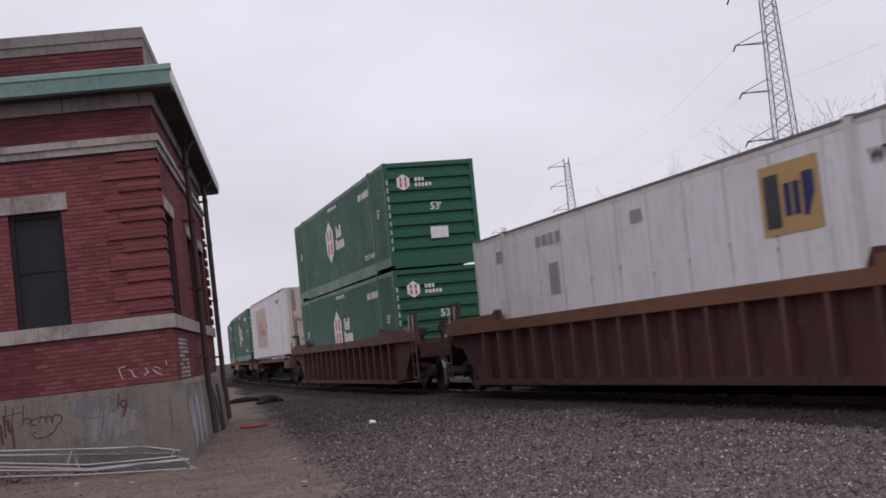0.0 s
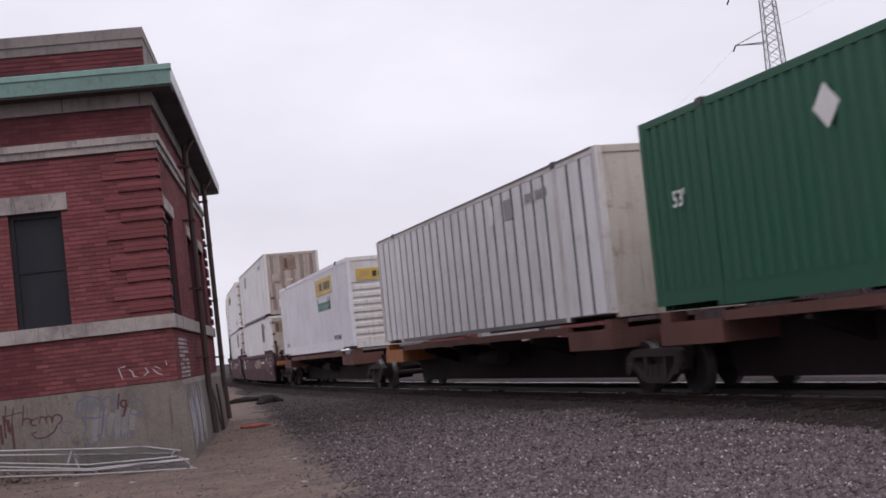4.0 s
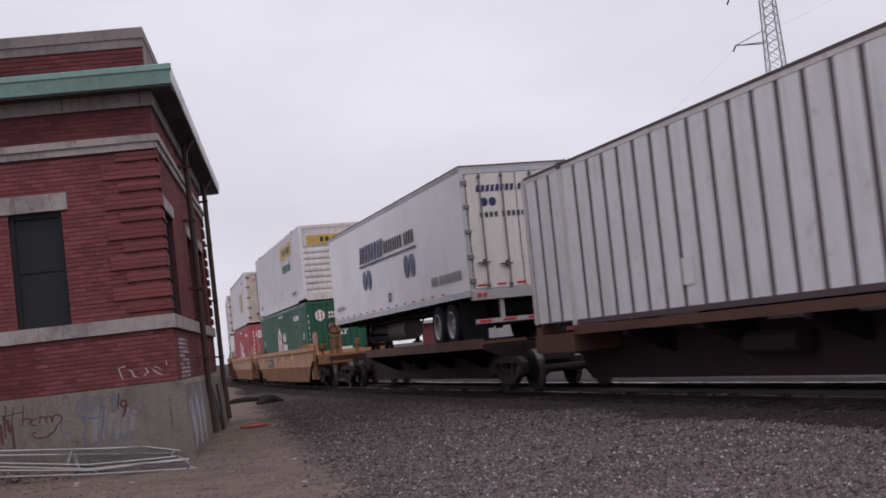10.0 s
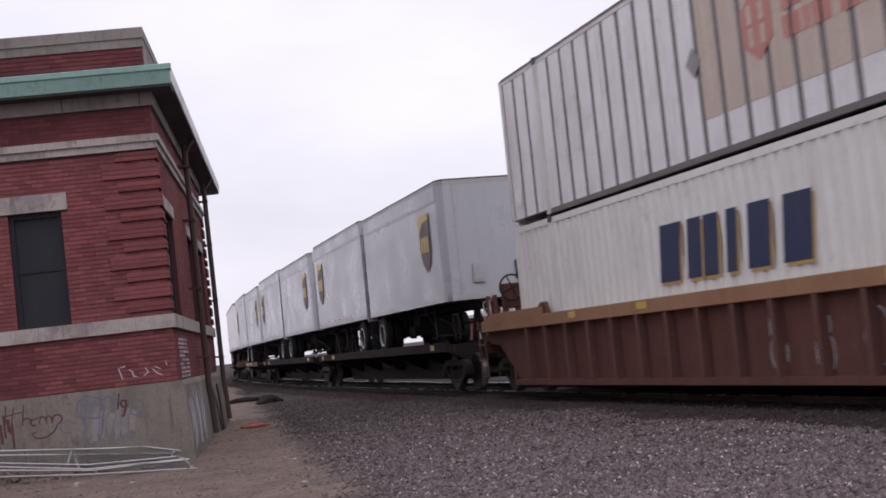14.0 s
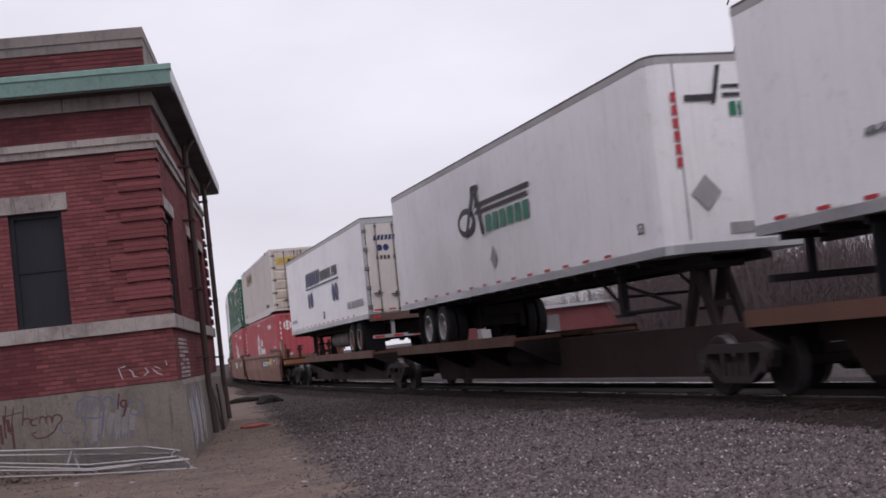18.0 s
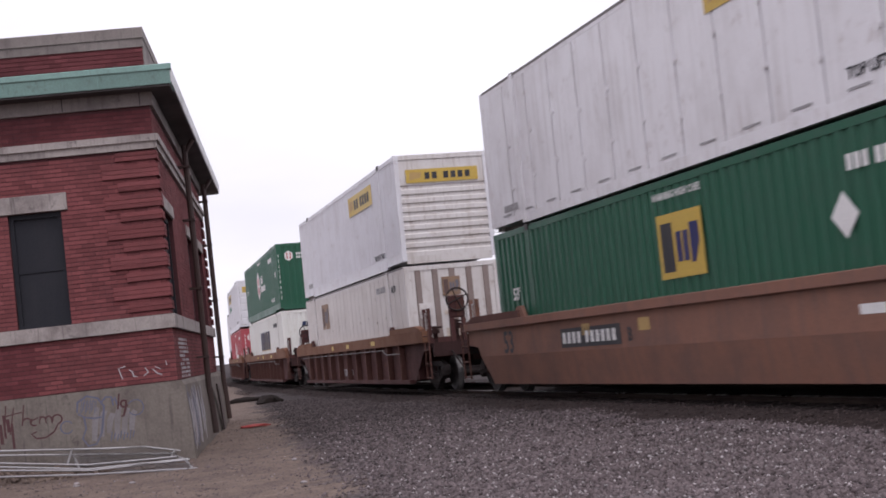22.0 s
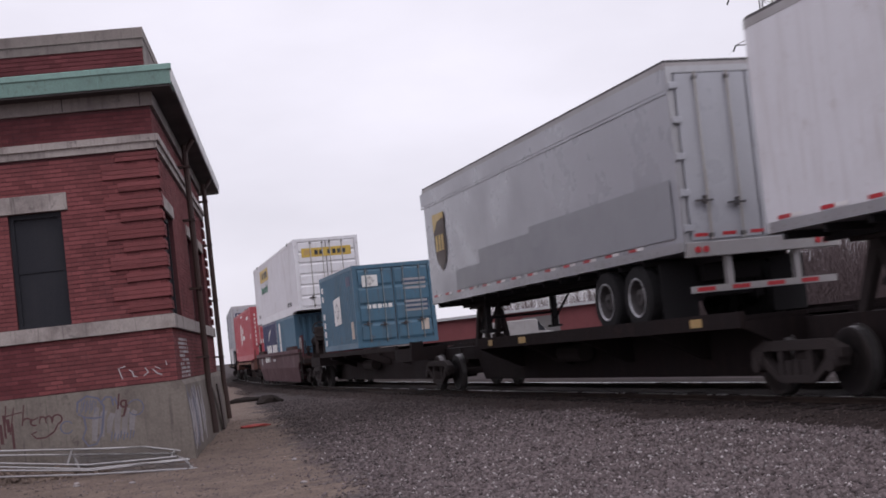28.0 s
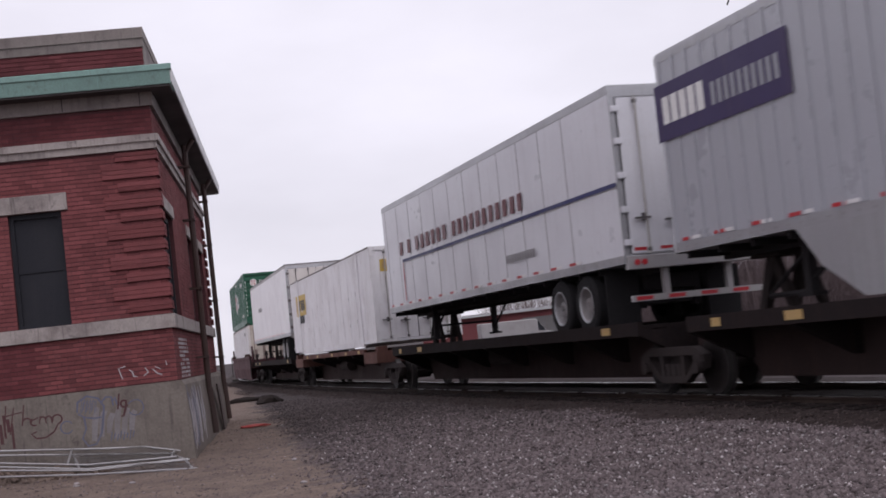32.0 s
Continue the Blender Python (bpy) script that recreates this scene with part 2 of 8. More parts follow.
CONCRETE = surface("stained_concrete", (0.196, 0.171, 0.153), 0.9, amount=0.85, streak=0.45, dirt=(0.112, 0.092, 0.085), bump=0.5, grain=25, spec=0.15, wear=((0.066, 0.054, 0.051), 0.6))
COPPER = surface("verdigris_copper", (0.195, 0.315, 0.285), 0.7, amount=0.4, streak=0.35, dirt=(0.14, 0.195, 0.18), bump=0.1, wear=((0.115, 0.135, 0.125), 0.6))
SOFFIT = surface("dark_painted_wood", (0.055, 0.048, 0.048), 0.8, amount=0.4, streak=0.3, dirt=(0.03, 0.027, 0.028))
FASCIA = surface("dirty_grey_fascia", (0.22, 0.19, 0.18), 0.85, amount=0.6, streak=0.4, dirt=(0.075, 0.062, 0.062), wear=((0.055, 0.045, 0.045), 0.6))
BOARD = surface("black_window_board", (0.023, 0.0235, 0.030), 0.6, amount=0.4, streak=0.3, dirt=(0.04, 0.04, 0.045), spec=0.15)
PIPE = surface("rusty_iron_pipe", (0.06, 0.04, 0.038), 0.75, 0.2, amount=0.5, streak=0.4, dirt=(0.1, 0.055, 0.04))
PAINTBLUE = surface("grey_blue_spray_paint", (0.115, 0.115, 0.165), 0.7, amount=0.4, streak=0.3, dirt=(0.2, 0.18, 0.18))
PAINTDARK = surface("dark_red_spray_paint", (0.075, 0.028, 0.032), 0.7, amount=0.3, streak=0.3, dirt=(0.16, 0.11, 0.1))
PAINTWHITE = surface("white_spray_paint", (0.42, 0.40, 0.42), 0.7, amount=0.3, streak=0.3, dirt=(0.3, 0.2, 0.2))
BARK = surface("grey_bark", (0.115, 0.092, 0.094), 0.95, amount=0.4, streak=0.3, dirt=(0.05, 0.04, 0.038), bump=0.5, spec=0.1)
BRUSH = surface("brown_brush", (0.098, 0.074, 0.077), 0.95, amount=0.5, streak=0.3, dirt=(0.04, 0.03, 0.03), spec=0.1)
FARWALL = surface("dull_red_cladding", (0.17, 0.05, 0.055), 0.8, amount=0.3, streak=0.3, dirt=(0.1, 0.05, 0.05))
FARROOF = surface("pale_roof", (0.15, 0.145, 0.15), 0.7, amount=0.3, streak=0.1)
STEEL = surface("galvanised_lattice_steel", (0.16, 0.15, 0.16), 0.6, 0.3, amount=0.3, streak=0.1)
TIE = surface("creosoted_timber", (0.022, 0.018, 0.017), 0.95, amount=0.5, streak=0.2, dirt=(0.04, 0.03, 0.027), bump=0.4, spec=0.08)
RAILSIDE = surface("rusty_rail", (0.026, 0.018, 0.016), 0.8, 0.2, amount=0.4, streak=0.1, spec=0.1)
ORANGE = surface("orange_red_plastic", (0.30, 0.045, 0.04), 0.6, amount=0.3, streak=0.1)
STONEGREY = surface("crushed_stone", (0.130, 0.105, 0.108), 0.95, amount=0.45, streak=0.0, dirt=(0.068, 0.055, 0.054), rand=0.4, bump=0.2, spec=0.12)
POSTRUST = surface("rusty_side_post", (0.125, 0.061, 0.051), 0.8, amount=0.5, streak=0.4, dirt=(0.07, 0.038, 0.034), bump=0.3, spec=0.15)
BOXORANGE = surface("orange_rust_box", (0.36, 0.14, 0.05), 0.75, amount=0.4, streak=0.3, dirt=(0.16, 0.07, 0.04), bump=0.2)
GUTTER = surface("pale_metal_gutter", (0.55, 0.54, 0.55), 0.5, 0.3, amount=0.4, streak=0.3, dirt=(0.3, 0.32, 0.31))
TUBE = surface("dull_galvanised_tube", (0.36, 0.35, 0.36), 0.45, 0.5, amount=0.4, streak=0.1, dirt=(0.2, 0.16, 0.14))
MESHGREY = surface("weathered_wire", (0.14, 0.13, 0.13), 0.6, 0.3, amount=0.4, streak=0.1)
DARKYELLOW = surface("grimy_yellow_car_paint", (0.28, 0.142, 0.08), 0.8, amount=0.5, streak=0.5, dirt=(0.14, 0.075, 0.058), bump=0.15, spec=0.12, wear=((0.11, 0.058, 0.048), 0.5))
STONEDARK = surface("grimy_crushed_stone", (0.078, 0.064, 0.065), 0.95, amount=0.45, streak=0.0, dirt=(0.045, 0.038, 0.037), rand=0.5, bump=0.2, spec=0.12)
# rust-dusted stones by the rails, darkened for the shade of the train
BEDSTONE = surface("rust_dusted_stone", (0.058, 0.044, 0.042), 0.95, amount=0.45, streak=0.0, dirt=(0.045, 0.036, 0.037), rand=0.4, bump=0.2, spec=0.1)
DARKRUST = surface("soot_dark_rust", (0.052, 0.028, 0.027), 0.85, amount=0.5, streak=0.4, dirt=(0.03, 0.021, 0.021), bump=0.3, spec=0.1)
RUSTLIGHT = surface("orange_brown_car_paint", (0.118, 0.052, 0.042), 0.8, amount=0.5, streak=0.5, dirt=(0.07, 0.037, 0.033), bump=0.3, spec=0.12, wear=((0.19, 0.10, 0.075), 0.4))
TANCHORD = surface("tan_rust_chord", (0.30, 0.17, 0.10), 0.8, amount=0.5, streak=0.35, dirt=(0.17, 0.085, 0.05), bump=0.3, spec=0.15)
GREYBOARD = surface("weathered_grey_board", (0.14, 0.118, 0.115), 0.9, amount=0.5, streak=0.5, dirt=(0.08, 0.065, 0.062), bump=0.3, spec=0.12)
WHITEDULL = surface("dull_white_paint", (0.685, 0.675, 0.71), 0.5, amount=0.26, streak=0.3, dirt=(0.42, 0.38, 0.37), bump=0.05, wear=((0.38, 0.31, 0.28), 0.35))
PAINTHAZE = surface("pale_spray_haze", (0.215, 0.198, 0.205), 0.8, amount=0.7, streak=0.4, dirt=(0.165, 0.142, 0.135), scale=4.0, bump=0.1)
INKTAN = surface("faded_tan_lettering", (0.27, 0.205, 0.185), 0.7, amount=0.4, streak=0.4, dirt=(0.14, 0.08, 0.08))
OFFWHITE = surface("dirty_off_white_paint", (0.70, 0.695, 0.665), 0.55, amount=0.25, streak=0.3, dirt=(0.42, 0.38, 0.34), bump=0.05, wear=((0.33, 0.24, 0.19), 0.35))
RUSTHINGE = surface("rusted_hinge", (0.12, 0.075, 0.062), 0.8, amount=0.5, streak=0.2, dirt=(0.07, 0.04, 0.035), bump=0.2)
TAUPE = surface("taupe_end_post", (0.25, 0.20, 0.185), 0.7, amount=0.5, streak=0.5, dirt=(0.15, 0.09, 0.07), bump=0.1)
FADEDBADGE = surface("sun_faded_badge", (0.27, 0.175, 0.115), 0.7, amount=0.5, streak=0.5, dirt=(0.20, 0.14, 0.115))
FADEDDARK = surface("faded_dark_ink", (0.10, 0.062, 0.058), 0.7, amount=0.4, streak=0.4, dirt=(0.2, 0.13, 0.1))
FADEDBLUE = surface("faded_blue_ink", (0.145, 0.135, 0.16), 0.7, amount=0.4, streak=0.4, dirt=(0.22, 0.16, 0.13))
STONEPALE = surface("pale_crushed_stone", (0.30, 0.272, 0.275), 0.95, amount=0.3, streak=0.0, dirt=(0.18, 0.16, 0.16), rand=0.45, bump=0.2, spec=0.15)


def ground_material():
    """Brown dirt by the building, grey ballast by the track, with a ragged border between the two."""
    m = bpy.data.materials.new("dirt_and_ballast")
    m.use_nodes = True
    n, l = m.node_tree.nodes, m.node_tree.links
    b = n["Principled BSDF"]
    b.inputs["Roughness"].default_value, b.inputs["Specular IOR Level"].default_value = 0.96, 0.15
    tc = n.new("ShaderNodeTexCoord")

    def noise_of(scale, detail=6):
        q = n.new("ShaderNodeTexNoise")
        q.inputs["Scale"].default_value, q.inputs["Detail"].default_value, q.inputs["Roughness"].default_value = scale, detail, 0.65
        l.new(tc.outputs["Object"], q.inputs["Vector"])
        return q.outputs[0]

    def rng(src, lo, hi, a, c):
        r = n.new("ShaderNodeMapRange")
        for i, v in enumerate((lo, hi, a, c)):
            r.inputs[i + 1].default_value = v
        l.new(src, r.inputs[0])
        return r.outputs[0]

    def mixc(f, a, c):
        q = n.new("ShaderNodeMix")
        q.data_type = "RGBA"
        for i, v in ((6, a), (7, c)):
            if isinstance(v, tuple):
                q.inputs[i].default_value = (*v, 1)
            else:
                l.new(v, q.inputs[i])
        l.new(f, q.inputs[0])
        return q.outputs[2]

    def math2(op, a, c):
        q = n.new("ShaderNodeMath")
        q.operation = op
        for i, v in enumerate((a, c)):
            if isinstance(v, (int, float)):
                q.inputs[i].default_value = v
            else:
                l.new(v, q.inputs[i])
        return q.outputs[0]

    sep = n.new("ShaderNodeSeparateXYZ")
    l.new(tc.outputs["Object"], sep.inputs[0])
    # signed distance from the border line between dirt and ballast
    side = math2("ADD", math2("MULTIPLY", sep.outputs[0], 0.983), math2("MULTIPLY", sep.outputs[1], 0.183))
    side = math2("ADD", side, -1.28)
    side = math2("ADD", side, rng(noise_of(0.55, 5), 0.25, 0.75, -0.55, 0.55))
    side = math2("ADD", side, rng(noise_of(4.0, 5), 0.25, 0.75, -0.35, 0.35))
    f = rng(side, -0.25, 0.35, 0, 1)
    dirt = mixc(rng(noise_of(1.3), 0.35, 0.7, 0, 1), (0.226, 0.170, 0.141), (0.13, 0.099, 0.086))
    dirt = mixc(rng(noise_of(22.0), 0.5, 0.7, 0, 0.8), dirt, (0.085, 0.064, 0.057))
    dirt = mixc(rng(noise_of(6.0), 0.45, 0.7, 0, 0.65), dirt, (0.11, 0.082, 0.073))
    dirt = mixc(rng(noise_of(48.0, 2), 0.66, 0.72, 0, 0.8), dirt, (0.34, 0.29, 0.26))
    vor = n.new("ShaderNodeTexVoronoi")
    vor.inputs["Scale"].default_value = 19.0
    l.new(tc.outputs["Object"], vor.inputs["Vector"])
    bal = mixc(rng(vor.outputs["Color"], 0.2, 0.8, 0, 1), (0.06, 0.05, 0.053), (0.128, 0.108, 0.114))
    bal = mixc(rng(noise_of(0.7), 0.35, 0.7, 0, 0.5), bal, (0.10, 0.078, 0.072))
    # the ballast colour gets darker with y, its border broken by noise
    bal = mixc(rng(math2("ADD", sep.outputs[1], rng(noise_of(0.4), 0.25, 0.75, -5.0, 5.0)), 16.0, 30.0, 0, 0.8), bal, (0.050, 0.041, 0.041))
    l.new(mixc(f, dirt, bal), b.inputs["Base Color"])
    bp = n.new("ShaderNodeBump")
    bp.inputs["Strength"].default_value, bp.inputs["Distance"].default_value = 0.8, 0.03
    h = n.new("ShaderNodeMath")
    h.operation = "ADD"
    l.new(vor.outputs["Distance"], h.inputs[0])
    l.new(noise_of(30.0), h.inputs[1])
    l.new(h.outputs[0], bp.inputs["Height"])
    l.new(bp.outputs[0], b.inputs["Normal"])
    return m


GROUND = ground_material()


# ---- mesh helpers ----
MESHES = {}


def box(bm, x0, x1, y0, y1, z0, z1):
    v = [bm.verts.new(c) for c in ((x0, y0, z0), (x1, y0, z0), (x1, y1, z0), (x0, y1, z0), (x0, y0, z1), (x1, y0, z1), (x1, y1, z1), (x0, y1, z1))]
    for q in ((3, 2, 1, 0), (4, 5, 6, 7), (0, 1, 5, 4), (1, 2, 6, 5), (2, 3, 7, 6), (3, 0, 4, 7)):
        bm.faces.new([v[i] for i in q])


def prism(bm, pts, a, b, axis="y"):
    """A prism: a polygon in the plane across the axis, from a to b along it. For y the points are (x, z), for x (y, z), for z (x, y)."""
    def at(p, d):
        return {"y": (p[0], d, p[1]), "x": (d, p[0], p[1]), "z": (p[0], p[1], d)}[axis]
    lo, hi = [bm.verts.new(at(p, a)) for p in pts], [bm.verts.new(at(p, b)) for p in pts]
    n = len(pts)
    fs = [bm.faces.new(lo), bm.faces.new(hi)]
    for i in range(n):
        fs.append(bm.faces.new((lo[i], lo[(i + 1) % n], hi[(i + 1) % n], hi[i])))
    bmesh.ops.recalc_face_normals(bm, faces=fs)


def rod(bm, p, q, r, seg=8, r2=None):
    """A round bar from p to q."""
    p, q = Vector(p), Vector(q)
    m = (q - p).to_track_quat("Z", "Y").to_matrix()
    rings = []
    for c, rr in ((p, r), (q, r if r2 is None else r2)):
        rings.append([bm.verts.new(c + m @ Vector((math.cos(i * math.tau / seg) * rr, math.sin(i * math.tau / seg) * rr, 0))) for i in range(seg)])
    for i in range(seg):
        bm.faces.new((rings[0][i], rings[0][(i + 1) % seg], rings[1][(i + 1) % seg], rings[1][i]))
    bm.faces.new(rings[0][::-1])
    bm.faces.new(rings[1])


def lathe(bm, prof, seg=20, y0=0.0, cx=0.0, cz=0.0, caps=True):
    """A body turned about an axis along y: profile points (y, radius)."""
    rings = [[bm.verts.new((cx + math.cos(i * math.tau / seg) * r, y0 + y, cz + math.sin(i * math.tau / seg) * r)) for i in range(seg)] for y, r in prof]
    fs = []
    for a, b in zip(rings, rings[1:]):
        for i in range(seg):
            fs.append(bm.faces.new((a[i], a[(i + 1) % seg], b[(i + 1) % seg], b[i])))
    if caps:
        fs += [bm.faces.new(rings[0]), bm.faces.new(rings[-1])]
    bmesh.ops.recalc_face_normals(bm, faces=fs)


def bevel(bm, w, seg=1):
    bmesh.ops.bevel(bm, geom=bm.edges[:], offset=w, segments=seg, affect="EDGES", profile=0.7)


def mesh_of(key, build, material):
    if key not in MESHES:
        bm = bmesh.new()
        build(bm)
        me = bpy.data.meshes.new(key.split("|")[0])
        bm.to_mesh(me)
        bm.free()
        me.materials.append(material)
        MESHES[key] = me
    return MESHES[key]


def part(name, build, material, parent, label="", key=None, at=None, smooth=False):
    """One mesh object under a thing or a part. Alike parts share their mesh by the key."""
    me = mesh_of(f"{name}|{key}|{material.name}", build, material) if key is not None else mesh_of(f"{name}|{len(MESHES)}|own", build, material)
    if smooth and not me.polygons[0].use_smooth:
        me.shade_smooth()
    ob = new(name, me)
    ob.parent = parent
    if at is not None:
        ob.matrix_basis = at
    if label:
        tagged(ob, label)
    if name in SMALL_REPEATS:
        tagged(ob, kind="stuff")
    return ob


SMALL_REPEATS = ("lashing_rings", "hinges", "door_handles", "rivet_row", "red_tape", "white_tape", "guard_tape", "grille", "door_tape", "mud_flaps", "rafter_tails")


def thing(name, label, category, group="", m=None, kind=""):
    ob = new(name)
    ob.empty_display_size = 0.2
    tagged(ob, label, category, group, kind)
    if m is not None:
        ob.matrix_basis = m
    return ob


def text_mesh(words, size):
    """Flat letters of the built-in font as a mesh, its lower left corner at the origin, in the xy plane."""
    key = f"text|{words}|{size}"
    if key not in MESHES:
        cu = bpy.data.curves.new("lettering", "FONT")
        cu.body, cu.size, cu.extrude, cu.resolution_u, cu.offset = words, size, 0.002, 2, size * 0.018
        ob = bpy.data.objects.new("lettering", cu)
        scene.collection.objects.link(ob)
        dg = bpy.context.evaluated_depsgraph_get()
        me = bpy.data.meshes.new_from_object(ob.evaluated_get(dg))
        me.materials.clear()
        bpy.data.objects.remove(ob)
        MESHES[key] = me
    return MESHES[key]


SIDE = Matrix(((1, 0, 0, 0), (0, 0, -1, 0), (0, 1, 0, 0), (0, 0, 0, 1)))    # letters upright on a wall that faces -y
FRONT = Matrix(((0, 0, 1, 0), (1, 0, 0, 0), (0, 1, 0, 0), (0, 0, 0, 1)))    # letters upright on a wall that faces +x


def words(parent, txt, size, x, z, y, material, end=False):
    """Lettering on the side (x along it) or, with end, on the end wall (x across it) at the distance y."""
    me = text_mesh(txt, size)
    key = f"lettering|{txt}|{size}|{material.name}"
    if key not in MESHES:
        me = me.copy()
        me.materials.append(material)
        MESHES[key] = me
    ob = new("lettering", MESHES[key])
    ob.parent = parent
    ob.matrix_basis = (Matrix.Translation((y, x, z)) @ FRONT) if end else (Matrix.Translation((x, -y, z)) @ SIDE)
    return ob


PIECE = {"brand_lettering": "letter_block", "stencil_lettering": "stencil_block", "number_lettering": "number_block", "sign_lettering": "sign_block", "stencil": "stencil_block"}
ONE_SHAPE = ("logo_ribbon", "shield_emblem", "logo_loop")


def flat(parent, name, polys, y, material, end=False, key=None, label=""):
    """Plain shapes, 5 mm thick, on the side or the end wall, each a part. Points are (along, up)."""
    def shape(group):
        def build(bm):
            for pts in group:
                if end:
                    prism(bm, pts, y, y + 0.005, "x")
                else:
                    prism(bm, pts, -y - 0.005, -y, "y")
        return build
    if name in ONE_SHAPE or len(polys) == 1:
        return part(PIECE.get(name, name), shape(polys), material, parent, label, key)
    return [part(PIECE.get(name, name), shape([q]), material, parent, label, f"{key}_{i}" if key is not None else None) for i, q in enumerate(polys)][0]


def rect(x, z, w, h, skew=0.0):
    return [(x, z), (x + w, z), (x + w + skew, z + h), (x + skew, z + h)]


def bars(x, z, w, h, n, gap=0.28, skew=0.0, spaces=()):
    """A word as plain bars: n blocks of one letter's width, spaces after the letters named."""
    step = w / (n + 0.6 * len(spaces))
    out, c = [], x
    for i in range(n):
        out.append(rect(c, z, step * (1 - gap), h, skew))
        c += step * (1.6 if i in spaces else 1)
    return out


def oval(cx, cz, rx, rz, n=20):
    return [(cx + rx * math.cos(i * math.tau / n), cz + rz * math.sin(i * math.tau / n)) for i in range(n)]


# ---- the track's line ----
PSI, K1, K2, Q0, SPEED, LEAN = -1.288928, 0.001151, -3.86e-6, 35.1608, 22.154, 0.99
S0, DS = -900.0, 0.5
_ss = np.arange(0, 3400) * DS + S0
_hc = np.clip(_ss, -95.0, 30.0)
HEAD = PSI + K1 * _hc + K2 * _hc ** 2
PX = np.concatenate(([0.0], np.cumsum(np.cos((HEAD[1:] + HEAD[:-1]) / 2) * DS)))
PY = np.concatenate(([0.0], np.cumsum(np.sin((HEAD[1:] + HEAD[:-1]) / 2) * DS)))
PX -= np.interp(0.0, _ss, PX)
PY += Q0 - np.interp(0.0, _ss, PY)


def on_track(s, off=0.0, z=0.0):
    """A point beside the track: off metres towards the camera's side, z over the rail heads."""
    h = float(np.interp(s, _ss, HEAD))
    return Vector((float(np.interp(s, _ss, PX)) + math.sin(h) * off, float(np.interp(s, _ss, PY)) - math.cos(h) * off, z))


def car_pose(s, z=0.0, base=8.7):
    """A vehicle whose middle is at s, riding on two trucks and leaning with the banked track."""
    a, b = on_track(s + base), on_track(s - base)
    d = a - b
    c = (a + b) / 2
    return Matrix.Translation(c) @ Matrix.Rotation(math.atan2(d.y, d.x), 4, "Z") @ Matrix.Rotation(radians(-LEAN), 4, "X") @ Matrix.Translation((0, 0, z))


RIDERS = []    # (thing, place along the train, height over the rails)


def ride(ob, s, z=0.0):
    RIDERS.append((ob, s, z))
    return ob


# ---- the setting ----
GZ = -0.1


def sheet(name, xs, ys, height, material):
    me = bpy.data.meshes.new(name)
    vs = [(x, y, height(x, y)) for y in ys for x in xs]
    w = len(xs)
    fs = [(j * w + i, j * w + i + 1, (j + 1) * w + i + 1, (j + 1) * w + i) for j in range(len(ys) - 1) for i in range(w - 1)]
    me.from_pydata(vs, [], fs)
    me.materials.append(material)
    me.shade_smooth()
    return new(name, me)


def ground_height(x, y):
    v = Vector((x * 0.35, y * 0.35, 0))
    return GZ - 0.05 + 0.035 * noise.noise(v) + 0.02 * noise.noise(v * 4)


def axis_steps(lo, hi, fine0, fine1, step):
    return [lo, lo / 3, -120.0, -60.0, -35.0] + list(np.arange(fine0, fine1, step)) + [70.0, 130.0, hi / 3, hi]


ground = sheet("ground", axis_steps(-2500.0, 2500.0, -16.0, 26.0, 0.45), [-2500.0, -800.0, -200.0, -60.0, -20.0] + list(np.arange(-4.0, 52.0, 0.45)) + [60.0, 80.0, 130.0, 260.0, 900.0, 2500.0], ground_height, GROUND)
tagged(ground, "brown dirt and grey ballast ground beside the railway", "ground", kind="structure")


def strip(name, s0, s1, step, prof, material, parent=None):
    """A sweep along the track: a closed profile of (off, z)."""
    me = bpy.data.meshes.new(name)
    ss = list(np.arange(s0, s1 + 0.01, step))
    vs, fs, k = [], [], len(prof)
    for s in ss:
        vs += [tuple(on_track(s, o, z)) for o, z in prof]
    for j in range(len(ss) - 1):
        for i in range(k):
            fs.append((j * k + i, (j + 1) * k + i, (j + 1) * k + (i + 1) % k, j * k + (i + 1) % k))
    me.from_pydata(vs, [], fs)
    me.materials.append(material)
    bm = bmesh.new()
    bm.from_mesh(me)
    bmesh.ops.recalc_face_normals(bm, faces=bm.faces[:])
    bm.to_mesh(me)
    bm.free()
    ob = new(name, me)
    if parent is not None:
        ob.parent = parent
    return ob


# rust-stained ballast, with the train's shade put into its dark colour
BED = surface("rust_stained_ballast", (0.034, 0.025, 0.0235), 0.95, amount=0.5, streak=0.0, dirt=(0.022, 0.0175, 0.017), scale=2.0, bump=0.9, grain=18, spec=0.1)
track = thing("railway_track", "steel rails on dark ties in rust-stained ballast", "railway track", kind="structure")
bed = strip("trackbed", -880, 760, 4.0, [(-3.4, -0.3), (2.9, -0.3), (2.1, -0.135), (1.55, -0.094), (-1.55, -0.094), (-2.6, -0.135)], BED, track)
for side in (1, -1):
    o = side * 0.755
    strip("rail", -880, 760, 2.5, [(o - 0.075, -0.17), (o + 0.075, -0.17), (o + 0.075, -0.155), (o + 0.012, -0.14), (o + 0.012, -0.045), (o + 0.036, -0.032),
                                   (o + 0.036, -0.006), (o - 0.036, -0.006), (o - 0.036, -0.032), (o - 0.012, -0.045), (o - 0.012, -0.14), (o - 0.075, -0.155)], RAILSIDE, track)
    strip("rail_head", -880, 760, 2.5, [(o - 0.034, -0.004), (o + 0.034, -0.004), (o + 0.026, 0.0), (o - 0.026, 0.0)], TREAD, track)


def tie_mesh(bm):
    box(bm, -0.115, 0.115, -1.3, 1.3, -0.25, -0.10)


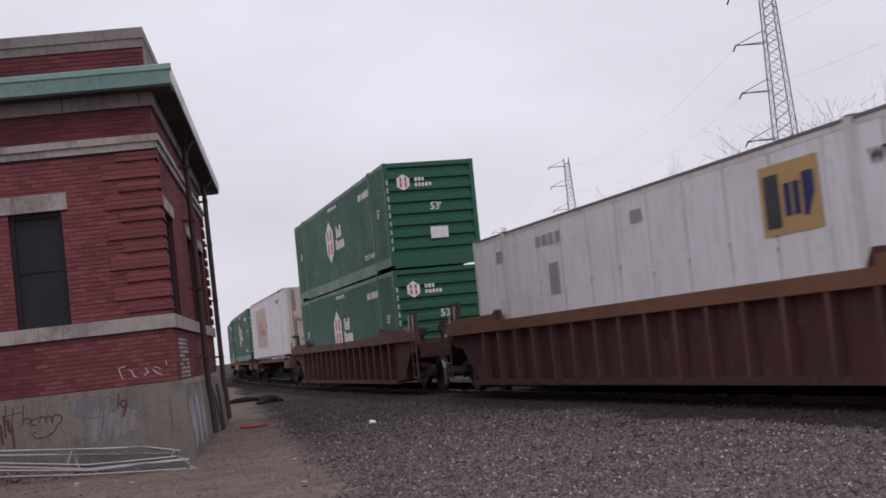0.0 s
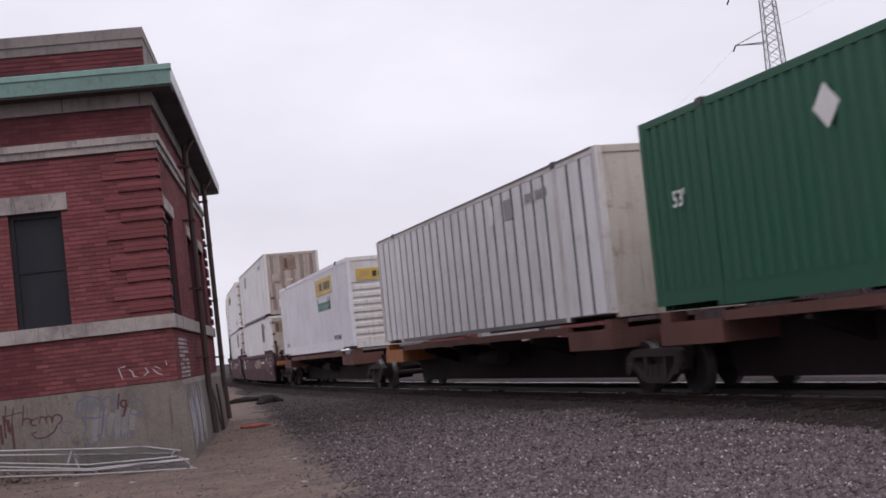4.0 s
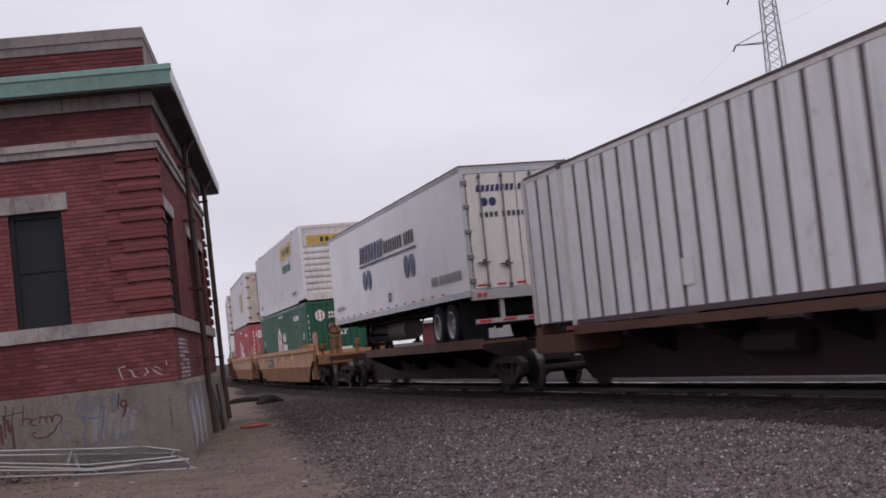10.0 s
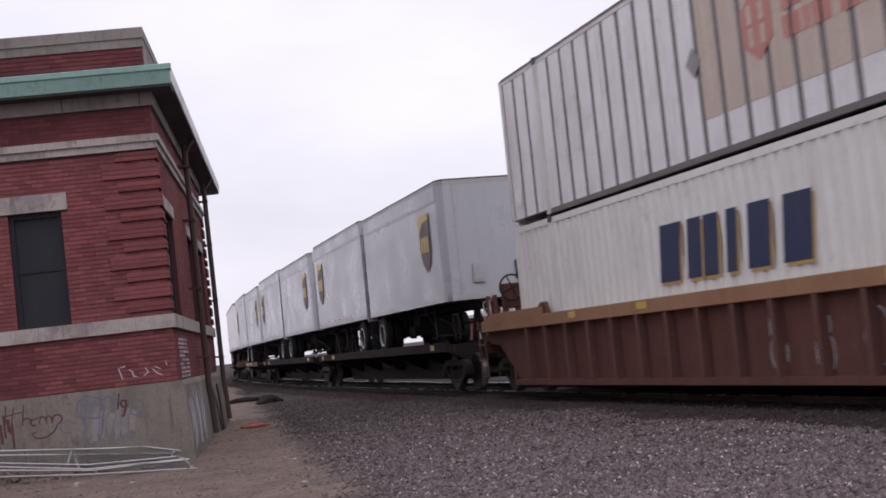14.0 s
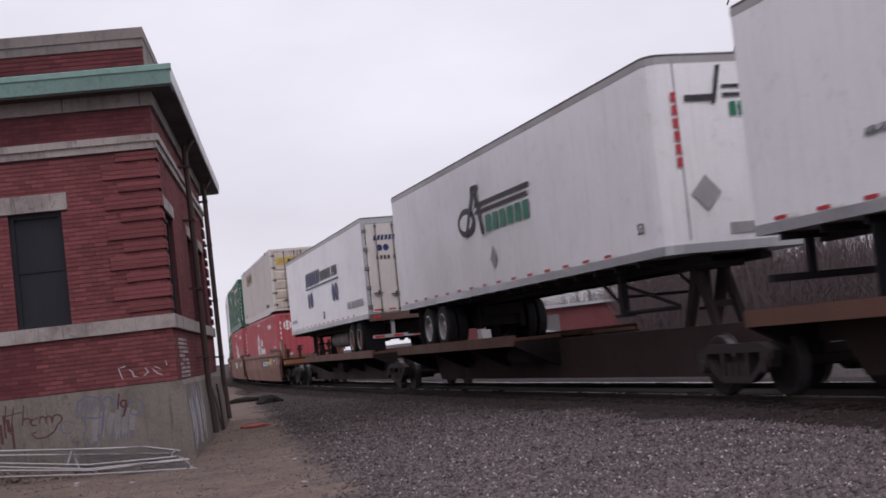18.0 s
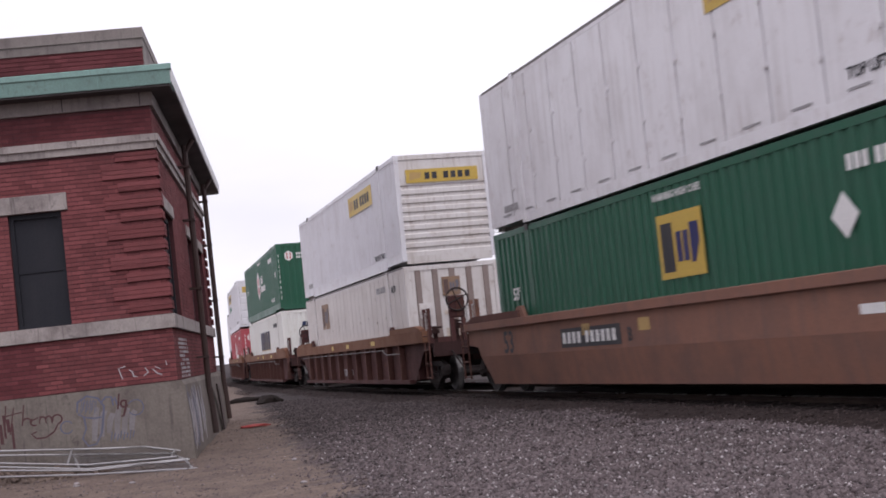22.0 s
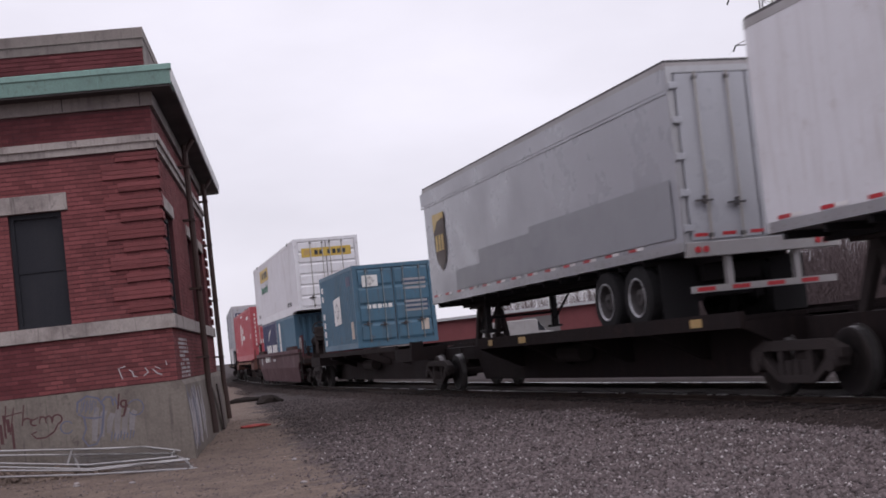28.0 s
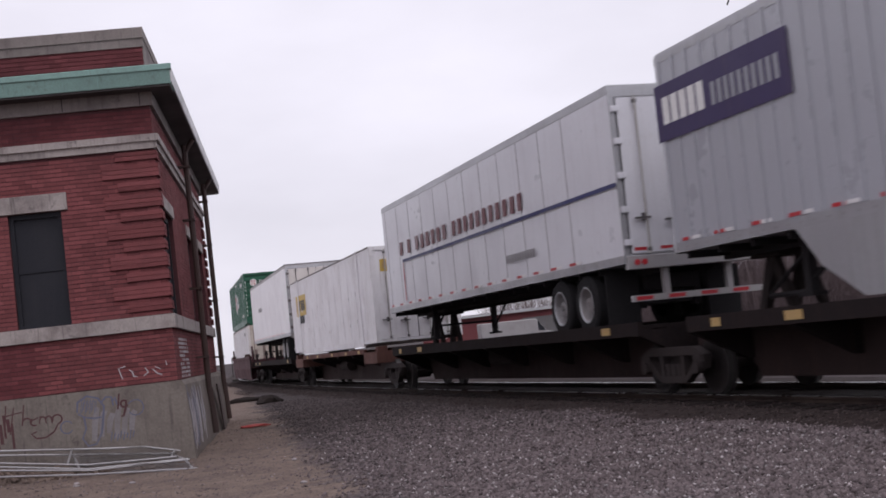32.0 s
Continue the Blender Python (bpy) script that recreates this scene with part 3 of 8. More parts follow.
for i in range(230):
    part("tie", tie_mesh, TIE, track, key="tie", at=car_pose(-75 + i * 0.5, 0, 0.5) @ pose(0, random.uniform(-0.04, 0.04), random.uniform(-0.006, 0.004), 0, 0, random.uniform(-1.2, 1.2)))


def stones(name, n, spot, smin, smax, material, label):
    """Loose broken stones as one mesh of small uneven octahedra."""
    rng = np.random.default_rng(7)
    c = np.array([spot(rng) for _ in range(n)])
    r = rng.uniform(smin, smax, (n, 1, 1))
    octa = np.array([(1, 0, 0), (-1, 0, 0), (0, 1, 0), (0, -1, 0), (0, 0, 1), (0, 0, -1)], float)
    v = octa[None] * r * rng.uniform(0.55, 1.25, (n, 6, 1)) + rng.normal(0, 0.22, (n, 6, 3)) * r
    a = rng.uniform(0, math.tau, n)
    ca, sa = np.cos(a)[:, None], np.sin(a)[:, None]
    v = np.stack((v[..., 0] * ca - v[..., 1] * sa, v[..., 0] * sa + v[..., 1] * ca, v[..., 2] * 0.75), -1) + c[:, None, :]
    f = np.array([(0, 2, 4), (2, 1, 4), (1, 3, 4), (3, 0, 4), (2, 0, 5), (1, 2, 5), (3, 1, 5), (0, 3, 5)])
    faces = (f[None] + (np.arange(n) * 6)[:, None, None]).reshape(-1, 3)
    me = bpy.data.meshes.new(name)
    me.vertices.add(n * 6)
    me.vertices.foreach_set("co", v.reshape(-1))
    me.loops.add(faces.size)
    me.loops.foreach_set("vertex_index", faces.reshape(-1).astype(np.int32))
    me.polygons.add(len(faces))
    me.polygons.foreach_set("loop_start", np.arange(0, faces.size, 3, dtype=np.int32))
    me.update(calc_edges=True)
    me.materials.append(material)
    return tagged(new(name, me), label, "gravel", kind="stuff")


def ballast_spot(rng):
    while True:
        u = rng.uniform(0, 1)
        y = 7.5 + 36 * u ** 1.35
        x = rng.uniform(-0.16 * y - 1.0, 1.0 + 0.30 * y + 1.5)
        edge = 0.985 * x + 0.174 * y - 1.3
        if edge > rng.normal(0.15, 0.28) and x < on_track((35.16 - y) / 0.96).x - 1.6:
            return x, y, ground_height(x, y) + 0.004


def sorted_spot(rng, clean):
    """Light grey stones lie near, darker ones further along; the two mix over some metres."""
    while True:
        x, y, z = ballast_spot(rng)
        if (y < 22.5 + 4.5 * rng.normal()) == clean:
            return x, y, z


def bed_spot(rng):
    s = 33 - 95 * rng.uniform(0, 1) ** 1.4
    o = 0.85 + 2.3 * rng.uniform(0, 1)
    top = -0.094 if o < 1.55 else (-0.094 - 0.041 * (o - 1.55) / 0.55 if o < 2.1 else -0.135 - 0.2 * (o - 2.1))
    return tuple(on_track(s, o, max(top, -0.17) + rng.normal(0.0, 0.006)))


def dirt_spot(rng):
    y = rng.uniform(9, 34)
    x = rng.uniform(-0.38 * y, 1.1 - 0.174 * y)
    return x, y, ground_height(x, y) + 0.002


def pale_spot(rng):
    y = rng.uniform(7.6, 16)
    x = rng.uniform(-0.05 * y, 0.36 * y + 0.5)
    return x, y, ground_height(x, y) + 0.006


stones("ballast_stones", 52000, lambda rng: sorted_spot(rng, True), 0.012, 0.04, STONEGREY, "loose grey crushed stone ballast beside the track")
stones("grimy_stones", 24000, lambda rng: sorted_spot(rng, False), 0.012, 0.04, STONEDARK, "grimy dark gravel further along the track")
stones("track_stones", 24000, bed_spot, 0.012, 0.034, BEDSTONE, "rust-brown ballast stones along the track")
stones("pale_stones", 5200, lambda rng: sorted_spot(rng, True), 0.011, 0.033, STONEPALE, "scattered pale stones among the ballast")
stones("dirt_chips", 1500, dirt_spot, 0.004, 0.013, STONEPALE, "small pale chips strewn on the brown dirt")
stones("light_stones", 1500, pale_spot, 0.010, 0.028, STONEPALE, "pale fresh stones in the near ballast")
stones("dirt_pebbles", 9000, dirt_spot, 0.004, 0.018, STONEGREY, "small pebbles strewn on the brown dirt")

# ---- the brick building ----
BM = Matrix.Translation((-4.402, 21.483, GZ)) @ Matrix.Rotation(radians(7.2), 4, "Z")
house = thing("brick_building", "old red brick railway building with limestone bands and copper cornice", "building", m=BM)
LX, LY, LE = -7.4, 12.2, 14.6      # the far ends of the front, of the side and of its eave
BX, BY = -0.16, 0.12     # the brick faces


def base_block(bm):
    prism(bm, [(0.03, -0.5), (0.0, 0.6), (-0.05, 1.15), (-0.10, 1.23), (LX + 0.1, 1.23), (LX, -0.5)], -0.02, LY, "y")


part("foundation", base_block, CONCRETE, house, "stained concrete base covered in graffiti")


def wall_front(bm):
    y0, y1 = BY + 0.006, BY + 0.45
    box(bm, LX + 0.2, -2.61, y0, y1, 1.232, 5.82)
    box(bm, -1.76, BX - 0.006, y0, y1, 1.232, 5.82)
    box(bm, -2.61, -1.76, y0, y1, 1.232, 2.334)
    box(bm, -2.61, -1.76, y0, y1, 4.22, 5.82)


part("front_wall", wall_front, MORTAR, house)


def wall_side(bm):
    x0, x1 = BX - 0.45, BX - 0.006
    ys = [BY + 0.45]
    for a, b in ((0.52, 2.45), (5.85, 7.2), (9.3, 10.6)):
        box(bm, x0, x1, ys[-1], a, 1.232, 5.82)
        box(bm, x0, x1, a, b, 1.232, 2.334)
        box(bm, x0, x1, a, b, 4.15, 5.82)
        ys.append(b)
    box(bm, x0, x1, ys[-1], LY - 0.15, 1.232, 5.82)


part("side_wall", wall_side, MORTAR, house)
part("back_wall", lambda bm: (box(bm, LX + 0.2, BX - 0.46, LY - 0.6, LY - 0.16, 1.232, 5.82), box(bm, LX + 0.2, LX + 0.6, BY + 0.46, LY - 0.61, 1.232, 5.82)), MORTAR, house)
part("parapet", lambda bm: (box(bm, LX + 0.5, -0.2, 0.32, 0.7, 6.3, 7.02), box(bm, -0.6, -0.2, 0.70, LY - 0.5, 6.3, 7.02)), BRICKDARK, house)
part("coping", lambda bm: (box(bm, LX + 0.4, -0.17, 0.27, 0.75, 7.02, 7.2), box(bm, -0.65, -0.17, 0.75, LY - 0.45, 7.02, 7.2)), FASCIA, house, "weathered grey stone coping")
part("flat_roof", lambda bm: box(bm, LX + 0.3, -0.62, 0.71, LY - 0.5, 6.25, 6.42), FASCIA, house)


def ring(z0, z1, proud, material, name, label="", rough_end=0.0):
    def build(bm):
        box(bm, LX, BX + proud, BY - proud, BY + 0.1, z0, z1)
        box(bm, BX - 0.1, BX + proud, BY + 0.1, LY - 0.1 + rough_end, z0, z1)
    return part(name, build, material, house, label)


ring(2.11, 2.335, 0.06, STONE, "water_table", "pale limestone band")
ring(5.10, 5.22, 0.05, STONE, "belt_course", "pale limestone belt course")
ring(5.22, 5.335, 0.09, STONE, "belt_course_cap")
ring(5.82, 6.07, 0.05, FASCIA, "frieze", "dirty grey frieze below the eaves")
OV = 0.25


def cornice(bm):
    prism(bm, [(-0.29, 6.08), (-0.33, 6.30), (-0.30, 6.39), (0.4, 6.41), (0.4, 6.08)], LX - 0.2, OV, "x")


part("cornice", cornice, COPPER, house, "verdigris green copper cornice")
for i in range(5):
    part("copper_seam", lambda bm: prism(bm, [(-0.295, 6.078), (-0.338, 6.30), (-0.306, 6.394), (-0.2, 6.396), (-0.2, 6.078)], 0, 0.012, "x"), COPPER, house, key="seam", at=Matrix.Translation((-6.6 + i * 1.42, 0, 0)))
part("roof_edge", lambda bm: box(bm, -0.4, OV - 0.02, 0.405, LE - 0.01, 6.36, 6.40), FASCIA, house)
part("gutter", lambda bm: (prism(bm, [(OV + 0.001, 6.10), (OV + 0.015, 6.10), (OV + 0.035, 6.30), (OV + 0.012, 6.392), (OV + 0.001, 6.392)], -0.31, LE, "y")), GUTTER, house, "pale metal gutter along the eave")
part("soffit", lambda bm: (box(bm, LX - 0.1, OV - 0.02, -0.27, 0.4, 6.045, 6.078), box(bm, BX - 0.2, OV - 0.005, 0.401, LE - 0.02, 6.07, 6.12)), SOFFIT, house, "dark wooden soffit")
for i in range(4):
    part("frieze_joint", lambda bm: box(bm, 0, 0.016, BY - 0.054, BY - 0.049, 5.83, 6.06), SOFFIT, house, key="fjoint", at=Matrix.Translation((-0.32 - i * 1.26, 0, 0)))
part("cornice_lip", lambda bm: prism(bm, [(-0.334, 6.295), (-0.352, 6.31), (-0.348, 6.392), (-0.30, 6.412), (-0.28, 6.412), (-0.30, 6.30)], LX - 0.2, OV + 0.03, "x"), COPPER, house, "grey-green rolled copper lip")
part("coping_bed", lambda bm: (box(bm, LX + 0.45, -0.185, 0.292, 0.31, 6.87, 7.018), box(bm, -0.2, -0.182, 0.31, LY - 0.48, 6.43, 7.018)), FASCIA, house, "mottled stone course below the coping")


def window_unit(parent_m, w, h, name):
    win = part(name, lambda bm: box(bm, 0.02, w - 0.02, 0.13, 0.16, 0.02, h - 0.02), BOARD, house, "window boarded over in black", at=parent_m)
    part("window_frame", lambda bm: (box(bm, 0.0, 0.07, 0.08, 0.2, 0, h), box(bm, w - 0.07, w, 0.08, 0.2, 0, h), box(bm, 0.07, w - 0.07, 0.08, 0.2, h - 0.08, h), box(bm, 0.07, w - 0.07, 0.08, 0.2, 0, 0.06),
                                     box(bm, 0.07, w - 0.07, 0.11, 0.17, h * 0.5 - 0.03, h * 0.5 + 0.03)), BOARD, win)
    return win


window_unit(Matrix.Translation((-2.61, BY, 2.336)), 0.85, 1.884, "window")
part("lintel", lambda bm: (box(bm, -2.76, -1.65, BY - 0.03, BY + 0.2, 4.222, 4.51), bevel(bm, 0.008)), STONE, house, "limestone lintel")
for a, b in ((0.52, 2.45), (5.85, 7.2), (9.3, 10.6)):
    window_unit(Matrix.Translation((BX, a, 2.336)) @ Matrix.Rotation(radians(90), 4, "Z"), b - a, 1.81, "window")
    part("lintel", lambda bm: (box(bm, BX - 0.2, BX + 0.03, a - 0.13, b + 0.13, 4.152, 4.38), bevel(bm, 0.008)), STONE, house, "limestone lintel")


def downspout(y, foot):
    p = part("downspout", lambda bm: (rod(bm, (0.02, y, 5.95), (0.02, y, 0.95), 0.06, 10), rod(bm, (0.2, y, 6.05), (0.02, y, 5.8), 0.055, 10), rod(bm, (0.02, y, 0.96), (0.06, y, 0.05), 0.075, 10)), PIPE, house, "rusty iron downspout")
    for z in (1.6, 3.0, 4.4, 5.5):
        part("pipe_bracket", lambda bm: box(bm, BX - 0.03, 0.09, y - 0.09, y + 0.09, z - 0.02, z + 0.02), PIPE, p)


downspout(5.2, 0)
downspout(11.3, 0)
part("leaning_plank", lambda bm: prism(bm, [(6.9, 1.0), (7.35, 1.02), (8.9, -0.03), (8.2, -0.05)], 0.06, 0.10, "x"), GREYBOARD, house, "weathered grey board leaning on the wall")

# quoins: proud blocks of three and two courses, wrapped round the corner
CO = 0.0715
z, long_one, QUOINS = 2.42, False, []
while z < 5.0:
    courses = 3 if long_one else 2
    if z + courses * CO > 5.095:
        courses = 1
    QUOINS.append((z, courses, 0.88 if long_one else 0.65))
    z += (courses + 1) * CO
    long_one = not long_one


def brick_mesh(bm):
    box(bm, 0.003, 0.199, -0.0, 0.05, 0.006, CO - 0.007)
    bevel(bm, 0.003)


def brick_rows(x0, x1, z0, z1, holes):
    """Places of bricks in running bond: (x, z, length)."""
    out = []
    row = 0
    zz = z0
    while zz + CO <= z1 + 0.01:
        x = x0 - (0.1 if row % 2 else 0.0)
        while x < x1:
            a, b = max(x, x0), min(x + 0.202, x1)
            for h0, h1, g0, g1 in holes:
                if g0 - 0.01 < zz + CO / 2 < g1 + 0.01:
                    if a >= h0 and b <= h1:
                        a = b
                    elif a < h0 < b:
                        b = h0
                    elif a < h1 < b:
                        a = h1
            if b - a > 0.04:
                out.append((a, zz, b - a))
            x += 0.202
        row += 1
        zz += CO
    return out


def joined_bricks(name, rows, place, material, parent, depth=0.05):
    """Bricks too many to pick apart, as one mesh of separate boxes. place maps (along, out, up) to the building's space."""
    vs, fs = [], []
    r = random.Random(5)
    for a, zz, w in rows:
        o = r.uniform(-0.003, 0.003)
        k = len(vs)
        for d in (0.0, depth):
            for x, q in ((a + 0.003, zz + 0.006), (a + w - 0.003, zz + 0.006), (a + w - 0.003, zz + CO - 0.007), (a + 0.003, zz + CO - 0.007)):
                vs.append(place(x, d + (o if d == 0 else 0), q))
        fs += [(k, k + 1, k + 2, k + 3), (k, k + 4, k + 5, k + 1), (k + 1, k + 5, k + 6, k + 2), (k + 2, k + 6, k + 7, k + 3), (k + 3, k + 7, k + 4, k)]
    me = bpy.data.meshes.new(name)
    me.from_pydata(vs, [], fs)
    bm = bmesh.new()
    bm.from_mesh(me)
    bmesh.ops.recalc_face_normals(bm, faces=bm.faces[:])
    bm.to_mesh(me)
    bm.free()
    me.materials.append(material)
    ob = new(name, me)
    ob.parent = parent
    tagged(ob, kind="stuff")
    return ob


front_holes = [(-2.61, -1.76, 2.336, 4.22), (-2.76, -1.65, 4.222, 4.51)]
low = brick_rows(-3.6, BX, 1.24, 2.11, [])
mid = brick_rows(-3.6, BX, 2.34, 5.10, front_holes)
top = brick_rows(-3.6, BX, 5.34, 5.82, [])
near = [q for q in low if q[0] > -2.4][:150] + [q for q in mid if q[0] > -1.75 and q[1] < 3.6]
near = near[:295]
rest = [q for q in low + mid if q not in near]
for a, zz, w in near:
    if abs(w - 0.202) < 0.03:
        part("brick", brick_mesh, BRICK, house, key="full", at=Matrix.Translation((a, BY + random.uniform(-0.003, 0.003), zz)))
    else:
        part("brick", lambda bm: (box(bm, 0.003, w - 0.003, 0, 0.05, 0.006, CO - 0.007), bevel(bm, 0.003)), BRICK, house, key=f"cut{w:.2f}", at=Matrix.Translation((a, BY, zz)))
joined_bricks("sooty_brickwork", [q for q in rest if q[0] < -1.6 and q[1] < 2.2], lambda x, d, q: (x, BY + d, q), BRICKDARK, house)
joined_bricks("brickwork", [q for q in rest if not (q[0] < -1.6 and q[1] < 2.2)], lambda x, d, q: (x, BY + d, q), BRICK, house)
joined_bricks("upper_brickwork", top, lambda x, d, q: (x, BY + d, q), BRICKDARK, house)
side_holes = [(0.52, 2.45, 2.336, 4.15), (5.85, 7.2, 2.336, 4.15), (9.3, 10.6, 2.336, 4.15), (0.39, 2.58, 4.152, 4.38), (5.72, 7.33, 4.152, 4.38), (9.17, 10.73, 4.152, 4.38)]
side_rows = brick_rows(BY, LY - 0.15, 1.24, 2.11, []) + brick_rows(BY, LY - 0.15, 2.34, 5.10, side_holes) + brick_rows(BY, LY - 0.15, 5.34, 5.82, [])
joined_bricks("side_brickwork", side_rows, lambda x, d, q: (BX - d, x, q), BRICK, house)
parap = brick_rows(LX + 0.5, -0.2, 6.42, 7.02, [])
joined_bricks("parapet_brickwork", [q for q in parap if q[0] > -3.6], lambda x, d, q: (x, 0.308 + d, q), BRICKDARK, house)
for zz, n, w in QUOINS:
    for c in range(n):
        zc = zz + c * CO
        part("quoin_course", lambda bm: (box(bm, BX - w, BX + 0.04, BY - 0.04, BY + 0.05, 0.002, CO - 0.003), box(bm, BX - 0.05, BX + 0.04, BY + 0.05, BY + 0.36, 0.002, CO - 0.003), bevel(bm, 0.004)), BRICK, house, key=f"q{w}", at=Matrix.Translation((0, 0, zc)))
    # the same quoins at the far corner of the side
    part("quoin_block", lambda bm: box(bm, BX - 0.05, BX + 0.05, LY - 0.15 - w * 0.6, LY - 0.09, 0.003, n * CO - 0.004), BRICKDARK, house, key=f"qq{n}{w}", at=Matrix.Translation((0, 0, zz)))


def stroke(bm, pts, w, y):
    """A run of paint on the front: one flat ribbon along the points."""
    n = len(pts)
    sides = []
    for i in range(n):
        (a, b), (c, d) = pts[max(i - 1, 0)], pts[min(i + 1, n - 1)]
        L = math.hypot(c - a, d - b) or 1
        k = w / 2 * (0.75 if i in (0, n - 1) else 1)
        nx, nz = -(d - b) / L * k, (c - a) / L * k
        sides.append((bm.verts.new((pts[i][0] + nx, y, pts[i][1] + nz)), bm.verts.new((pts[i][0] - nx, y, pts[i][1] - nz))))
    for (p, q), (r, s) in zip(sides, sides[1:]):
        bm.faces.new((p, q, s, r))


def arc(cx, cz, r, a0, a1, n=9, sq=1.0):
    return [(cx + r * math.cos(radians(a0 + (a1 - a0) * i / n)), cz + r * sq * math.sin(radians(a0 + (a1 - a0) * i / n))) for i in range(n + 1)]


part("graffiti_scrawl", lambda bm: [stroke(bm, p, 0.02, BY - 0.006) for p in (
    [(-1.04, 1.36), (-1.09, 1.53), (-0.98, 1.56)], [(-0.92, 1.49), (-0.87, 1.46), (-0.86, 1.38), (-0.8, 1.37)], [(-0.7, 1.37), (-0.62, 1.42), (-0.66, 1.5)], [(-0.55, 1.47), (-0.47, 1.38), (-0.4, 1.36)], [(-0.5, 1.5), (-0.42, 1.45)], [(-0.32, 1.57), (-0.31, 1.5)])], PAINTWHITE, house, "thin white scrawl on the brick")
FY = -0.0205    # the face of the concrete base
part("graffiti_outline", lambda bm: [stroke(bm, p, 0.034, FY) for p in (
    [(-1.79, 0.9), (-1.77, 1.06), (-1.62, 1.15), (-1.45, 1.1), (-1.36, 0.96), (-1.38, 0.82), (-1.43, 0.54), (-1.53, 0.37), (-1.66, 0.35), (-1.74, 0.48), (-1.67, 0.63), (-1.69, 0.82), (-1.78, 0.88)],
    [(-1.69, 0.82), (-1.53, 0.78), (-1.41, 0.79)], [(-1.40, 1.02), (-1.32, 1.1), (-1.23, 1.09), (-1.21, 0.95)], [(-1.21, 1.02), (-1.18, 1.09), (-1.14, 0.94)])], PAINTBLUE, house, "faded grey-blue bubble graffiti")
part("graffiti_ring", lambda bm: [stroke(bm, p, 0.022, FY) for p in (arc(-0.86, 0.88, 0.125, 150, -150, 11), arc(-1.97, 0.69, 0.10, 30, 330, 10))], PAINTBLUE, house, "faint grey-blue sprayed rings")
for i in range(11):
    part("graffiti_hatch", lambda bm: stroke(bm, [(-1.75 + 0.026 * i, 0.86 + 0.03 * (i % 3)), (-1.69 + 0.022 * i, 1.10 - 0.03 * (i % 2))], 0.016, FY - 0.0005), PAINTBLUE, house)
for i in range(8):
    part("graffiti_hatch", lambda bm: stroke(bm, [(-1.30 + 0.05 * i, 0.38 + 0.03 * (i % 2)), (-1.27 + 0.05 * i, 0.53 - 0.02 * (i % 3))], 0.024, FY), PAINTBLUE, house)
for i in range(6):
    part("graffiti_haze", lambda bm: stroke(bm, [(-1.56 + 0.12 * i, 0.42 + 0.05 * (i % 3)), (-1.52 + 0.12 * i, 0.72 + 0.06 * (i % 2)), (-1.47 + 0.12 * i, 0.95 - 0.06 * (i % 3))], 0.10, FY + 0.0004 * (i % 2 + 0.1)), PAINTHAZE, house, "pale grey spray haze inside the outline")
part("graffiti_tag", lambda bm: [stroke(bm, p, 0.027, FY - 0.001) for p in (
    [(-2.89, 1.15), (-2.94, 0.72)], [(-2.77, 1.1), (-2.86, 0.68)], [(-2.96, 0.97), (-2.64, 1.02)], [(-2.61, 1.13), (-2.66, 0.8)], arc(-2.585, 0.84, 0.07, 170, -20, 6), arc(-2.47, 0.84, 0.06, 120, 300, 6), [(-2.52, 0.86), (-2.40, 0.9)], [(-2.37, 0.92), (-2.39, 0.8)],
    arc(-2.335, 0.86, 0.045, 180, 0, 5), [(-2.29, 0.86), (-2.285, 0.79)], arc(-2.245, 0.86, 0.045, 180, 0, 5), [(-2.20, 0.86), (-2.19, 0.78)], arc(-2.11, 0.84, 0.075, 200, -90, 9),
    [(-2.1, 0.77), (-2.17, 0.65), (-2.31, 0.57), (-2.46, 0.57), (-2.53, 0.65), (-2.44, 0.68)], [(-3.1, 1.1), (-3.05, 0.5)], [(-3.2, 1.05), (-3.22, 0.6)])], PAINTDARK, house, "dark red spray-painted tag")
for i in range(9):
    part("paint_drip", lambda bm: stroke(bm, [(-3.3 + 0.06 * i, 1.0 - 0.07 * (i % 3)), (-3.28 + 0.058 * i, 0.45 + 0.09 * (i % 4))], 0.05 + 0.02 * (i % 2), FY), PAINTDARK, house, "dark red paint run down the concrete")
part("graffiti_mark", lambda bm: [stroke(bm, p, 0.034, FY - 0.002) for p in ([(-1.105, 1.13), (-1.145, 0.88)], arc(-1.04, 0.96, 0.055, 60, 340, 8), [(-1.0, 1.02), (-1.02, 0.88), (-1.06, 0.77), (-1.10, 0.76)])], PAINTDARK, house)


def patch_rows(bm):
    r = random.Random(3)
    for i in range(10):
        for y in (1.05, 1.45, 1.85, 2.25, 2.65):
            if r.random() < 0.88:
                box(bm, BX + 0.0015, BX + 0.0035, y + r.uniform(-0.1, 0.1), y + r.uniform(0.2, 0.38), 1.25 + i * CO + 0.012, 1.25 + i * CO + 0.055)


part("paint_patch", patch_rows, PAINTWHITE, house, "worn white paint patch on the side wall")


